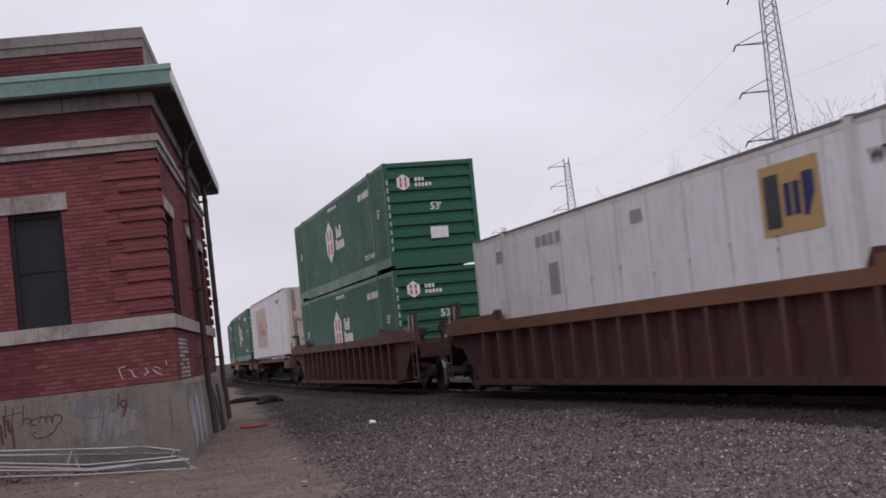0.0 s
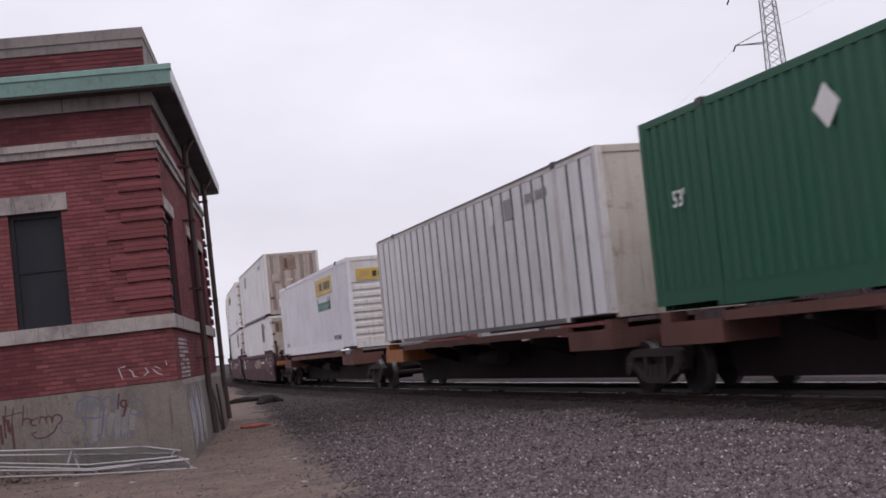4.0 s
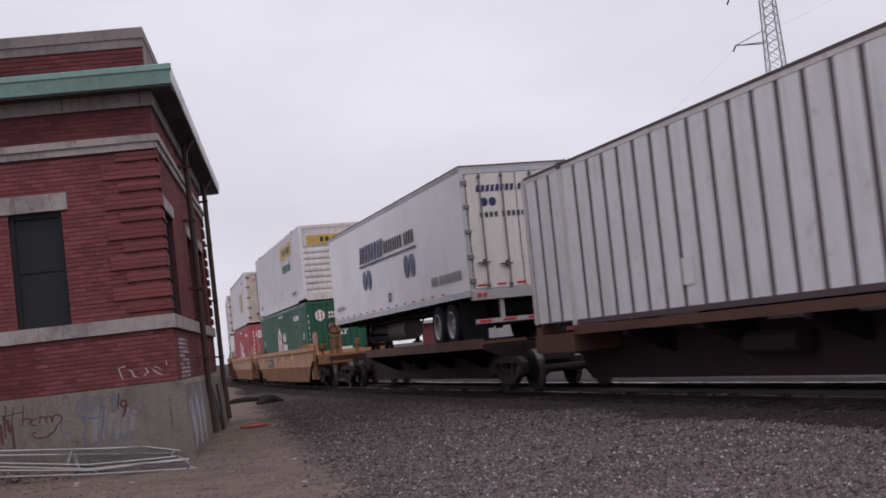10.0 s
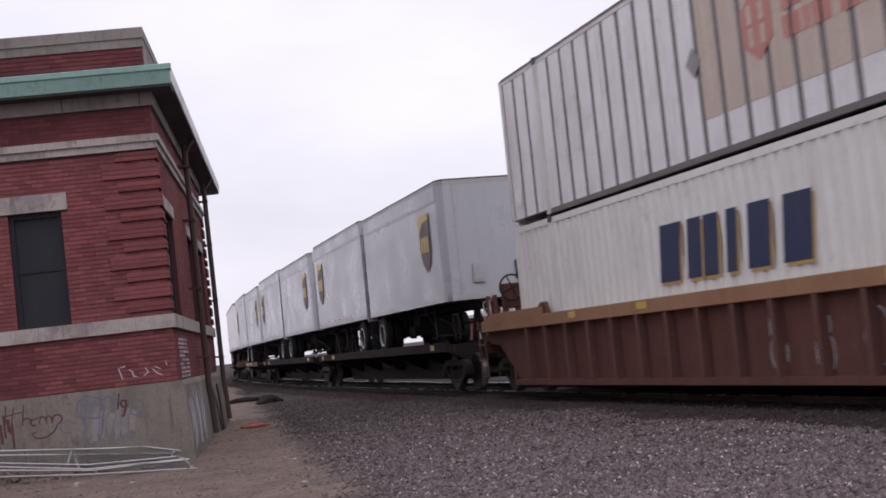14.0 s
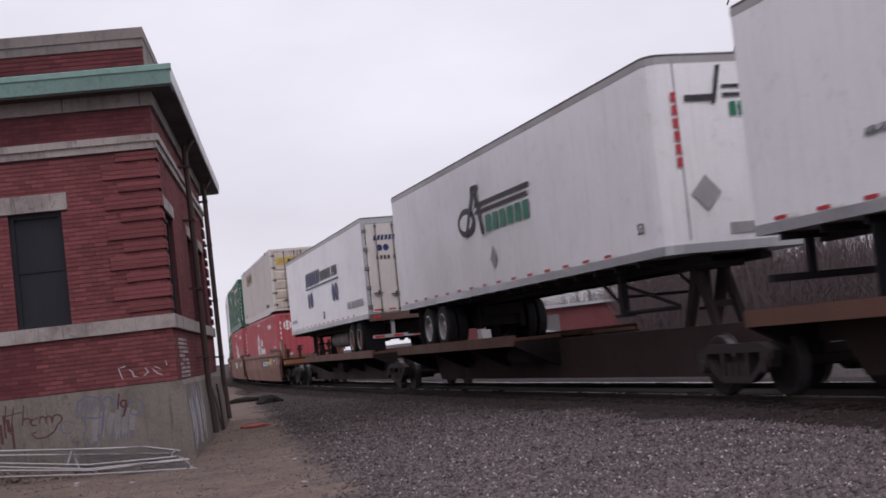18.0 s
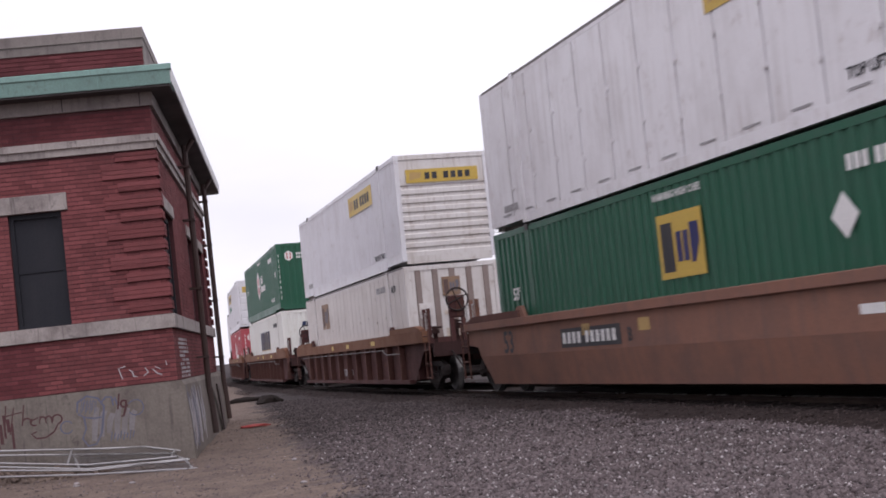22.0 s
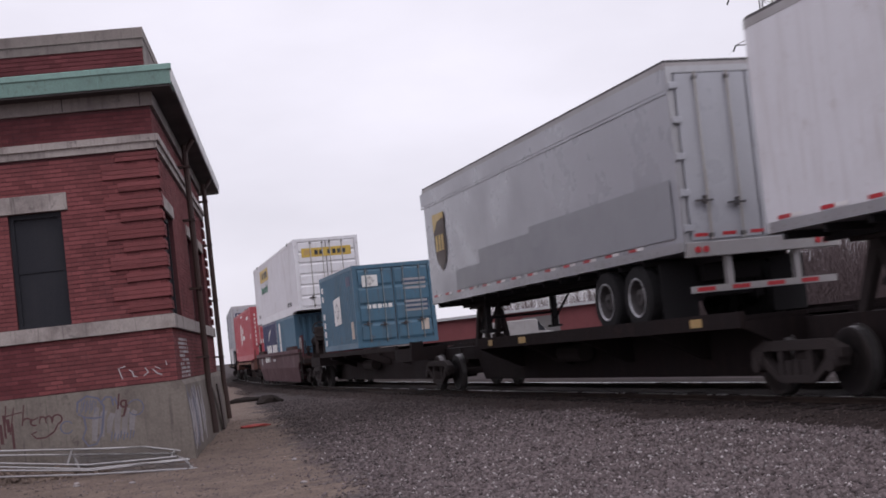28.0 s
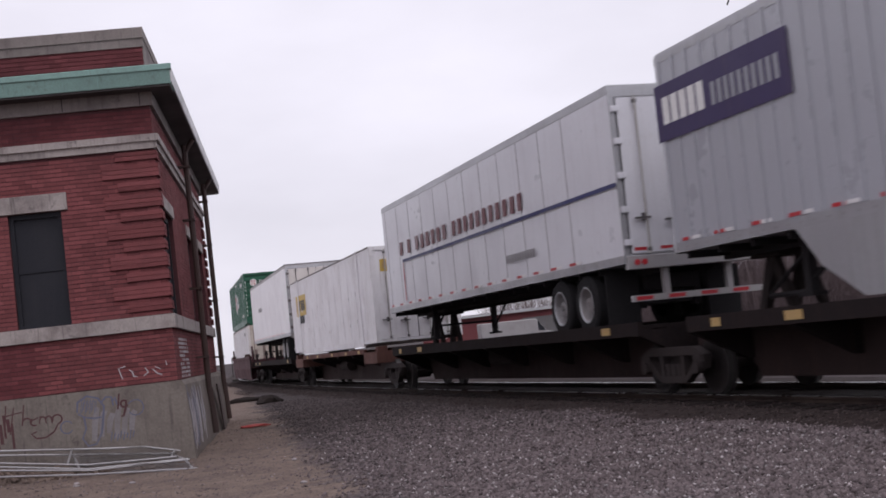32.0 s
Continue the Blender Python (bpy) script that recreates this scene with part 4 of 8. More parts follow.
def streaks(seed, n, bm):
    """Runs of paint down the sloping side of the base."""
    r = random.Random(seed)
    for _ in range(n):
        y, w = r.uniform(0.12, 3.5), r.uniform(0.03, 0.13)
        a, b = r.uniform(0.05, 0.5), r.uniform(0.65, 1.12)
        d = r.uniform(0.002, 0.006)
        xa, xb = 0.03 * (0.6 - a) / 1.1, -0.05 * (b - 0.6) / 0.55
        prism(bm, [(xa - 0.002, a), (xa + d, a), (d, 0.6), (-0.002, 0.6)], y, y + w, "y")
        prism(bm, [(-0.002, 0.6), (d, 0.6), (xb + d, b), (xb - 0.002, b)], y + w * 0.1, y + w * 0.9, "y")


part("side_graffiti", lambda bm: streaks(4, 26, bm), PAINTBLUE, house, "streaks of grey-blue paint on the side")
part("side_graffiti", lambda bm: streaks(9, 36, bm), PAINTWHITE, house, "streaks of worn white paint on the side")


# ---- fallen fence panels by the wall ----
def along(pts, k):
    """The point at the fraction k of a run of points, by x."""
    x = pts[0][0] + (pts[-1][0] - pts[0][0]) * k
    for p, q in zip(pts, pts[1:]):
        if p[0] <= x <= q[0]:
            return Vector(p).lerp(Vector(q), (x - p[0]) / (q[0] - p[0]))
    return Vector(pts[-1])


def fence_panel(near, far, posts, wire_from, label):
    """A bent tube frame with sagging chain link between a near and a far tube, in the building's space."""
    f = thing("fence_panel", label, "fence", "fallen fence panels", BM)
    for nm, pts in (("bottom_tube", near), ("top_tube", far)):
        part(nm, lambda bm: [rod(bm, p, q, 0.016, 8) for p, q in zip(pts, pts[1:])], TUBE, f)
    for k in posts:
        part("upright_tube", lambda bm: rod(bm, along(near, k), along(far, k), 0.017, 8), TUBE, f)

    def wires(bm):
        n = 46
        for i in range(n):
            for sgn in (1, -1):
                last = None
                for j in range(7):
                    k = wire_from + (1 - wire_from) * (i + sgn * j * 0.9) / n
                    if not 0 <= k <= 1:
                        last = None
                        continue
                    p = along(near, k).lerp(along(far, k), j / 6) + Vector((0, 0, 0.03 * math.sin(k * 25 + j) - 0.01))
                    if last is not None:
                        rod(bm, last, p, 0.0034, 3)
                    last = p
    part("chain_link_mesh", wires, MESHGREY, f)
    return f


fence_panel([(-4.4, -0.85, 0.40), (-2.9, -0.8, 0.235), (-1.56, -0.95, 0.045), (-0.03, -1.0, 0.015)], [(-4.4, -0.3, 0.52), (-2.98, -0.35, 0.39), (-1.4, -0.35, 0.21), (-0.3, -0.35, 0.085)], (0.02, 0.62, 0.985), 0.62, "bent galvanised chain-link gate frame fallen against the wall")
fence_panel([(-4.4, -0.8, 0.45), (-2.9, -0.75, 0.29), (-1.58, -0.78, 0.10), (-0.22, -0.85, 0.06)], [(-4.4, -0.2, 0.6), (-2.98, -0.28, 0.455), (-1.4, -0.28, 0.295), (-0.75, -0.25, 0.24), (-0.2, -0.28, 0.11)], (0.02, 0.60, 0.98), 0.58, "galvanised chain-link panel lying on the rubble by the wall")
fence_panel([(-4.4, -1.0, 0.16), (-2.89, -1.0, 0.10), (-1.48, -1.5, 0.0), (0.19, -2.3, -0.05)], [(-4.4, -0.95, 0.24), (-2.9, -0.9, 0.19), (-1.5, -1.1, 0.03), (0.0, -1.1, 0.01)], (0.01, 0.985), 0.75, "flat galvanised fence frame lying on the dirt")


def rubble_spot(rng):
    x = rng.uniform(-4.6, -0.4)
    y = -rng.uniform(0.02, 1.0) ** 1.2
    h = max(0.0, (-x - 0.9) * 0.105) * max(0.0, 1 + y * 0.9)
    return tuple(BM @ Vector((x, y, rng.uniform(-0.1, max(-0.05, h - 0.06)))))


stones("rubble", 2600, rubble_spot, 0.03, 0.10, GROUND, "low heap of brown dirt and rubble along the wall")


# ---- litter and debris ----
def lump(name, label, cat, at, sx, sy, sz, material, seed, group=""):
    bm = bmesh.new()
    bmesh.ops.create_icosphere(bm, subdivisions=2, radius=1)
    for v in bm.verts:
        d = 1 + 0.35 * noise.noise(v.co * 1.8 + Vector((seed, 0, 0)))
        v.co = Vector((v.co.x * sx * d, v.co.y * sy * d, max(v.co.z * sz * d, -sz * 0.4)))
    me = bpy.data.meshes.new(name)
    bm.to_mesh(me)
    bm.free()
    me.materials.append(material)
    ob = new(name, me)
    ob.matrix_basis = at
    return tagged(ob, label, cat, group)


lump("orange_debris", "flat orange-red plastic scrap lying on the dirt", "debris", pose(-4.55, 28.9, GZ - 0.02, 0, 0, 12), 0.33, 0.16, 0.05, ORANGE, 1)
lump("weed_heap", "dark heap of dead weeds on the ballast", "debris", pose(-6.3, 43.5, GZ, 0, 0, 20), 0.42, 0.4, 0.24, TIE, 2)
lump("timber_scrap", "dark broken tie lying by the building", "debris", pose(-7.9, 41, GZ, 0, 0, 60), 0.9, 0.15, 0.12, TIE, 3)
lump("timber_scrap", "dark broken tie lying by the building", "debris", pose(-7.6, 47, GZ, 0, 0, 30), 0.9, 0.15, 0.14, TIE, 4)
for i, (x, y) in enumerate(((-3.9, 28.4), (-4.3, 29.4), (-2.4, 18.4), (-5.6, 18.9), (-4.5, 17.7), (-2.9, 21.8), (-1.9, 15.2), (-5.4, 18.2))):
    lump("paper_scrap", "small crumpled pale scrap on the dirt", "litter", pose(x, y, ground_height(x, y) + 0.01, 0, 0, i * 50), 0.05, 0.035, 0.018, STONEPALE, 10 + i, "scraps on the dirt")
litter = lump("plastic_bag", "crumpled white plastic bag blown along the ballast", "litter", pose(0, 20, 0), 0.06, 0.05, 0.04, WHITE, 30)


# ---- far side: trees, brush, pylons, shed ----
def branches(rng, height, depth):
    """Tapered limbs of an upright leafless tree: (from, to, radius, radius, level)."""
    out = []

    def grow(p, d, length, r, level):
        n = 4
        q = p
        for i in range(n):
            d = (d + Vector((rng.uniform(-1, 1), rng.uniform(-1, 1), rng.uniform(-0.1, 0.45))) * 0.17).normalized()
            e = q + d * length / n
            out.append((q, e, r * (1 - 0.7 * i / n), r * (1 - 0.7 * (i + 1) / n), level))
            q = e
            if level < depth and i >= (1 if level == 0 else 0):
                for _ in range(2 if level < 2 else rng.choice((1, 2))):
                    s = Vector((rng.uniform(-1, 1), rng.uniform(-1, 1), rng.uniform(-0.1, 0.8))).normalized()
                    grow(q, (d * 0.7 + s * 0.7).normalized(), length * rng.uniform(0.35, 0.6), r * 0.42 * (1 - 0.4 * i / n) + 0.003, level + 1)

    for k in range(rng.choice((1, 2, 2))):
        grow(Vector((k * 0.3, 0, -0.2)), Vector((rng.uniform(-0.22, 0.22), rng.uniform(-0.22, 0.22), 1)).normalized(), height, height * 0.009, 0)
    return out


def limb_mesh(name, limbs, material):
    vs, fs = [], []
    for p, q, r0, r1, level in limbs:
        m = (q - p).to_track_quat("Z", "Y").to_matrix()
        seg = 6 if level < 2 else 3
        k = len(vs)
        for c, r in ((p, max(r0, 0.005)), (q, max(r1, 0.004))):
            vs += [tuple(c + m @ Vector((math.cos(i * math.tau / seg) * r, math.sin(i * math.tau / seg) * r, 0))) for i in range(seg)]
        fs += [(k + i, k + (i + 1) % seg, k + seg + (i + 1) % seg, k + seg + i) for i in range(seg)]
    me = bpy.data.meshes.new(name)
    me.from_pydata(vs, [], fs)
    me.materials.append(material)
    return me


TREES = []
for seed in range(4):
    rng = random.Random(seed + 3)
    limbs = branches(rng, 7.0, 3)
    tall = max(q[1].z for q in limbs)
    limbs = [(p * (10 / tall), q * (10 / tall), r0, r1, lv) for p, q, r0, r1, lv in limbs if lv < 3 or rng.random() < 0.7]
    t = thing("bare_tree", "leafless winter tree with fine grey branches", "tree", "bare trees beyond the track")
    a = new("trunk", limb_mesh("trunk", [q for q in limbs if q[4] < 2], BARK))
    b = new("crown", limb_mesh("crown", [q for q in limbs if q[4] >= 2], BARK))
    a.parent = b.parent = t
    TREES.append(t)
spots = []
rng = random.Random(11)
for px, dist, h in ((1176, 80, 9.6), (1215, 72, 7.6), (1255, 84, 9.6), (1300, 70, 6.8), (1352, 76, 7.4), (1402, 66, 8.0), (1436, 58, 9.4), (1478, 64, 9.6), (1512, 56, 9.4), (1550, 60, 10.2),
                    (1600, 52, 10.0), (1455, 82, 11.2), (1528, 78, 11.6), (1202, 80, 11.4), (1226, 78, 10.0), (1424, 70, 12.2), (1120, 86, 6.0), (1060, 96, 5.2), (1150, 94, 6.4)):
    spots.append((px, dist, h))
for i, (px, dist, h) in enumerate(spots):
    a = math.atan((px - 784) / 2319)
    m = Matrix.Translation((dist * math.tan(a), dist, GZ)) @ Matrix.Rotation(rng.uniform(0, 6.28), 4, "Z") @ Matrix.Scale(h / 10.0, 4)
    if i < 4:
        TREES[i].matrix_basis = m
    else:
        copy_thing(TREES[i % 4], m).scale = (h / 10.0,) * 3


def brush_mesh(name, n, spot, material):
    r = random.Random(21)
    vs, fs = [], []
    for _ in range(n):
        x, y, h = spot(r)
        p = Vector((x, y, GZ - 0.1))
        d = Vector((r.uniform(-0.35, 0.35), r.uniform(-0.35, 0.35), 1)).normalized()
        rad = r.uniform(0.008, 0.03)
        for j in range(3):
            q = p + d * h / 3
            k = len(vs)
            for c, rr in ((p, rad * (1 - j * 0.28)), (q, rad * (0.72 - j * 0.28) + 0.004)):
                vs += [(c.x + rr, c.y, c.z), (c.x - rr * 0.5, c.y + rr, c.z), (c.x - rr * 0.5, c.y - rr, c.z)]
            fs += [(k + i, k + (i + 1) % 3, k + 3 + (i + 1) % 3, k + 3 + i) for i in range(3)]
            if j:
                for _ in range(3):
                    e = p + Vector((r.uniform(-1, 1), r.uniform(-1, 1), r.uniform(0.2, 1.2))).normalized() * h * r.uniform(0.15, 0.4)
                    k = len(vs)
                    vs += [tuple(p), (p.x + 0.012, p.y, p.z), tuple(e)]
                    fs.append((k, k + 1, k + 2))
            p = q
            d = (d + Vector((r.uniform(-0.3, 0.3), r.uniform(-0.3, 0.3), 0))).normalized()
    me = bpy.data.meshes.new(name)
    me.from_pydata(vs, [], fs)
    me.materials.append(material)
    return new(name, me)


def near_brush(r):
    a = math.atan((r.uniform(1090, 1680) - 784) / 2319)
    y = r.uniform(47, 85)
    return y * math.tan(a), y, r.uniform(1.5, 5.2)


def far_brush(r):
    a = math.atan((r.uniform(850, 1750) - 784) / 2319)
    y = r.uniform(130, 230)
    return y * math.tan(a), y, r.uniform(4.0, 8.5)


tagged(brush_mesh("brush", 4600, near_brush, BRUSH), "tangled leafless brush beyond the track", "brush", kind="stuff")
tagged(brush_mesh("far_woods", 5200, far_brush, BRUSH), "hazy brown leafless woods in the distance", "woods", kind="stuff")


snag = thing("dead_tree_trunk", "broken dead trunk capped with a clump of vines", "tree", m=pose(17.0, 70, GZ))
part("trunk", lambda bm: rod(bm, (0.35, 0, -0.2), (0, 0, 7.2), 0.30, 8, 0.2), BARK, snag)


def vine_clump(bm):
    r = random.Random(8)
    for i in range(900):
        z = 7.6 - 5.5 * r.random() ** 1.6
        w = 0.38 if z > 6.2 else 0.26
        p = Vector((r.gauss(0.02 + (0.25 if z > 6.6 else 0), w), r.gauss(0, w), z))
        rod(bm, p, p + Vector((r.uniform(-0.5, 0.5), r.uniform(-0.5, 0.5), r.uniform(-1.6, 0.1))) * 0.3, 0.02, 3)


part("vine_clump", vine_clump, BRUSH, snag)


def pylon(x, y, top, half_top, half_base, arms):
    p = thing("power_pylon", "tall lattice steel transmission pylon with side arms", "pylon", "power line pylons", pose(x, y, GZ))

    def half(z):
        return half_base + (half_top - half_base) * (z / top) ** 0.75

    for sx in (1, -1):
        for sy in (1, -1):
            part("leg", lambda bm: [rod(bm, (sx * half(a), sy * half(a), a), (sx * half(b), sy * half(b), b), 0.075, 4) for a, b in zip(np.linspace(0, top, 9), np.linspace(0, top, 9)[1:])], STEEL, p)

    def lattice(bm):
        zs = [0.0]
        while zs[-1] < top - 1.0:
            zs.append(zs[-1] + half(zs[-1]) * 1.25)
        for a, b in zip(zs, zs[1:]):
            for ax in (0, 1):
                for s in (1, -1):
                    for f in (1, -1):
                        p0, p1 = (f * half(a), s * half(a), a), (-f * half(b), s * half(b), b)
                        if ax:
                            p0, p1 = (s * half(a), f * half(a), a), (s * half(b), -f * half(b), b)
                        rod(bm, p0, p1, 0.035, 3)
    part("lattice", lattice, STEEL, p)
    for z in arms:
        for s in (-1,):
            arm = part("arm", lambda bm: (rod(bm, (s * half(z), 0.5, z), (s * 4.6, 0, z + 0.1), 0.06, 4), rod(bm, (s * half(z), -0.5, z), (s * 4.6, 0, z + 0.1), 0.06, 4), rod(bm, (s * half(z), 0, z + 1.6), (s * 4.6, 0, z + 0.1), 0.05, 4)), STEEL, p)
            part("insulator", lambda bm: (rod(bm, (s * 4.6, 0, z + 0.1), (s * 4.5, 1.9, z - 0.25), 0.10, 6), rod(bm, (s * 4.6, 0, z + 0.1), (s * 4.7, -1.9, z - 0.25), 0.10, 6)), DARK, arm)
    return p


ARMS = (20.9, 26.9, 32.9, 38.9)
pylon(43.4, 160, 47, 0.6, 2.0, ARMS)
pylon(33.6, 330, 43, 0.6, 2.0, (30.0, 36.0, 41.0))
pylon(24.0, 500, 41, 0.6, 2.0, (28.0, 34.0, 39.0))


def wire(a, b, sag, name="power_cable"):
    a, b = Vector(a), Vector(b)
    bm = bmesh.new()
    pts = [a.lerp(b, i / 16) - Vector((0, 0, 4 * sag * (i / 16) * (1 - i / 16))) for i in range(17)]
    for p, q in zip(pts, pts[1:]):
        rod(bm, p, q, 0.009, 3)
    me = bpy.data.meshes.new(name)
    bm.to_mesh(me)
    bm.free()
    me.materials.append(STEEL)
    return tagged(new(name, me), "thin sagging high-voltage cable between pylons", "cable", "power cables")


for i, z in enumerate(ARMS[:3]):
    for s in (-4.6,):
        wire((43.4 + s, 162, z - 0.2), (33.6 + s, 328, z + (9.0 if i == 0 else 9.0) - 0.2), 5.0)
        wire((43.4 + s, 158, z - 0.2), (54 + s, -12, z), 5.0)
        wire((33.6 + s, 332, z + 8.8), (24.0 + s, 498, z + 7.0), 5.0)

shed = thing("red_shed", "long low dull-red metal shed beyond the tracks", "shed", m=pose(-2, 86, GZ, 0, 0, -4))
part("wall", lambda bm: box(bm, 0, 24, 0, 8, 0, 2.5), FARWALL, shed)
part("roof", lambda bm: prism(bm, [(-0.3, 2.5), (8.3, 2.5), (4, 2.75)], -0.3, 24.3, "x"), FARROOF, shed)
for i in range(5):
    part("door", lambda bm: box(bm, 2 + i * 4.6, 4.4 + i * 4.6, -0.03, 0, 0.0, 2.1), FARROOF if i % 2 else FARWALL, shed)
van = thing("white_van", "white delivery van parked in front of the shed", "van", m=pose(1.6, 80, GZ, 0, 0, 6))
part("body", lambda bm: (prism(bm, [(0, 0.35), (4.8, 0.35), (4.8, 1.0), (4.0, 1.15), (3.4, 1.95), (0, 1.98)], -0.9, 0.9, "y"), bevel(bm, 0.04)), POSTPALE, van)
part("windscreen", lambda bm: prism(bm, [(3.5, 1.2), (3.95, 1.18), (3.5, 1.8)], -0.91, -0.9, "y"), BOARD, van)
for x in (0.9, 3.9):
    part("wheel", lambda bm: lathe(bm, [(-0.92, 0.33), (-0.72, 0.33)], 14, 0, x, 0.33), RUBBER, van)
pole = thing("utility_pole", "wooden utility pole with two crossarms", "utility pole", m=pose(11.3, 92, GZ))
part("pole", lambda bm: rod(bm, (0, 0, -0.3), (0, 0, 5.6), 0.13, 8, 0.09), BARK, pole)
for z in (5.2, 4.6):
    part("crossarm", lambda bm: box(bm, -0.9, 0.9, -0.06, 0.06, z, z + 0.12), BARK, pole)


# ---- the train: trucks and couplers ----
def second_material(ob, material, chosen):
    """Gives the faces whose distance from the axle (along y) chosen() accepts a second material."""
    me = ob.data
    if len(me.materials) == 1:
        me.materials.append(material)
        cx = sum(v.co.x for v in me.vertices) / len(me.vertices)
        cz = sum(v.co.z for v in me.vertices) / len(me.vertices)
        for q in me.polygons:
            r = sum(math.hypot(me.vertices[i].co.x - cx, me.vertices[i].co.z - cz) for i in q.vertices) / len(q.vertices)
            if chosen(r, abs(q.normal.y)):
                q.material_index = 1


def truck(parent, x, wheel_r=0.43, name="truck"):
    """A two-axle freight truck: bolster, two cast side frames, four wheels, two axles."""
    t = part(name, lambda bm: (box(bm, -0.2, 0.2, -0.95, 0.95, 0.42, 0.62), box(bm, -0.3, 0.3, -0.3, 0.3, 0.6, 0.75)), TRUCKMAT, parent, key="bolster", at=Matrix.Translation((x, 0, 0)))
    for s in (-1, 1):
        def frame_side(bm):
            y0, y1 = (0.94, 1.08) if s > 0 else (-1.08, -0.94)
            prism(bm, [(-1.08, 0.50), (-1.08, 0.62), (-0.74, 0.74), (0.74, 0.74), (1.08, 0.62), (1.08, 0.50), (0.78, 0.61), (-0.78, 0.61)], y0, y1, "y")
            prism(bm, [(-0.40, 0.19), (0.40, 0.19), (0.36, 0.29), (-0.36, 0.29)], y0, y1, "y")
            for sx in (-1, 1):
                prism(bm, [(sx * 0.30, 0.20), (sx * 0.42, 0.195), (sx * 0.98, 0.50), (sx * 0.80, 0.56)], y0 + 0.004, y1 - 0.004, "y")
                box(bm, sx * 0.35 - 0.05, sx * 0.35 + 0.05, y0 + 0.008, y1 - 0.008, 0.28, 0.62)
                box(bm, sx * 0.89 - 0.13, sx * 0.89 + 0.13, y0 - 0.02, y1 + 0.02, 0.40, 0.60)
                rod(bm, (sx * 0.89, s * 1.0, 0.43), (sx * 0.89, s * 1.14, 0.43), 0.10, 10)
        part("side_frame", frame_side, TRUCKMAT, t, key=f"side{s}")
        for i in range(3):
            part("spring", lambda bm: rod(bm, (-0.2 + i * 0.2, s * 1.01, 0.29), (-0.2 + i * 0.2, s * 1.01, 0.48), 0.075, 8), TRUCKMAT, t, key=f"spring{s}{i}")
        for wx in (-0.89, 0.89):
            def wheel(bm):
                r = wheel_r
                lathe(bm, [(-0.07, r * 0.97), (-0.06, r), (0.05, r + 0.005), (0.055, r + 0.028), (0.075, r + 0.028), (0.075, r * 0.85), (0.03, r * 0.8), (0.03, 0.14), (0.08, 0.14), (0.08, 0.07), (-0.08, 0.07), (-0.08, 0.14), (-0.02, 0.15), (-0.03, r * 0.8), (-0.07, r * 0.85)] if s < 0 else
                      [(-0.075, r * 0.85), (-0.075, r + 0.028), (-0.055, r + 0.028), (-0.05, r + 0.005), (0.06, r), (0.07, r * 0.97), (0.07, r * 0.85), (0.03, r * 0.8), (0.02, 0.15), (0.08, 0.14), (0.08, 0.07), (-0.08, 0.07)], 24, s * 0.755, 0, r)
            w = part("wheel", wheel, WHEELMAT, t, key=f"wheel{s}{wheel_r}", at=Matrix.Translation((wx, 0, 0)), smooth=False)
            second_material(w, WHEELTREAD, lambda r, ny: r > wheel_r * 0.96 and ny < 0.6)
    for wx in (-0.89, 0.89):
        part("axle", lambda bm: rod(bm, (0, -0.72, wheel_r), (0, 0.72, wheel_r), 0.08, 8), TRUCKMAT, t, key=f"axle{wheel_r}", at=Matrix.Translation((wx, 0, 0)))
    return t


def coupler(parent, x, d, reach=1.4):
    c = part("coupler", lambda bm: (box(bm, 0, reach * d, -0.07, 0.07, 0.72, 0.92) if d > 0 else box(bm, reach * d, 0, -0.07, 0.07, 0.72, 0.92),
                                    box(bm, reach * d - 0.14, reach * d + 0.14, -0.16, 0.16, 0.66, 0.98)), TRUCKMAT, parent, key=f"coupler{d}{reach}", at=Matrix.Translation((x, 0, 0)))
    part("air_hose", lambda bm: [rod(bm, p, q, 0.025, 6) for p, q in (((reach * d * 0.5, -0.3, 0.66), (reach * d * 0.8, -0.28, 0.42)), ((reach * d * 0.8, -0.28, 0.42), (reach * d * 1.05, -0.2, 0.62)))], RUBBER, c, key=f"hose{d}{reach}")
    return c


def brake_wheel(parent, x, z, d=1, paint=TRUCKMAT):
    def rim_ring(bm):
        lathe(bm, [(0.022 * math.sin(a), 0.28 + 0.022 * math.cos(a)) for a in [i * math.tau / 6 for i in range(7)]], 20, caps=False)
        for v in bm.verts:
            v.co = Vector((v.co.y, v.co.x, v.co.z))
    w = part("brake_wheel", rim_ring, TRUCKMAT, parent, "grimy hand brake wheel", key="brake", at=Matrix.Translation((x, -0.6, z)))
    for a in (0.4, 1.97, 3.54, 5.11):
        part("spoke", lambda bm: rod(bm, (0.0, 0, 0), (0, 0.28 * math.cos(a), 0.28 * math.sin(a)), 0.016, 4), TRUCKMAT, w, key=f"spoke{a}")
    part("brake_housing", lambda bm: (box(bm, -0.22, -0.04, -0.2, 0.2, -0.45, 0.1), bevel(bm, 0.03)), paint, w, key="brakehouse")
    for y in (-0.2, 0.1):
        part("brake_stand", lambda bm: box(bm, -0.2, -0.06, y, y + 0.1, -1.05, -0.45), paint, w, key=f"brakestand{y}")
    if paint is not TRUCKMAT:
        return
    t = part("air_reservoir", lambda bm: lathe(bm, [(-0.75, 0.12), (-0.68, 0.2), (0.68, 0.2), (0.75, 0.12)], 14), SPINE, parent, "dark air brake tank on the end platform", key="airres", at=Matrix.Translation((x - d * 0.95, -0.55, 1.78)) @ Matrix.Rotation(radians(90), 4, "Z"))
    for k in (-0.45, 0.45):
        part("tank_saddle", lambda bm: box(bm, -0.2, 0.2, k - 0.04, k + 0.04, -0.58, -0.1), SPINE, t, key=f"saddle{k}")


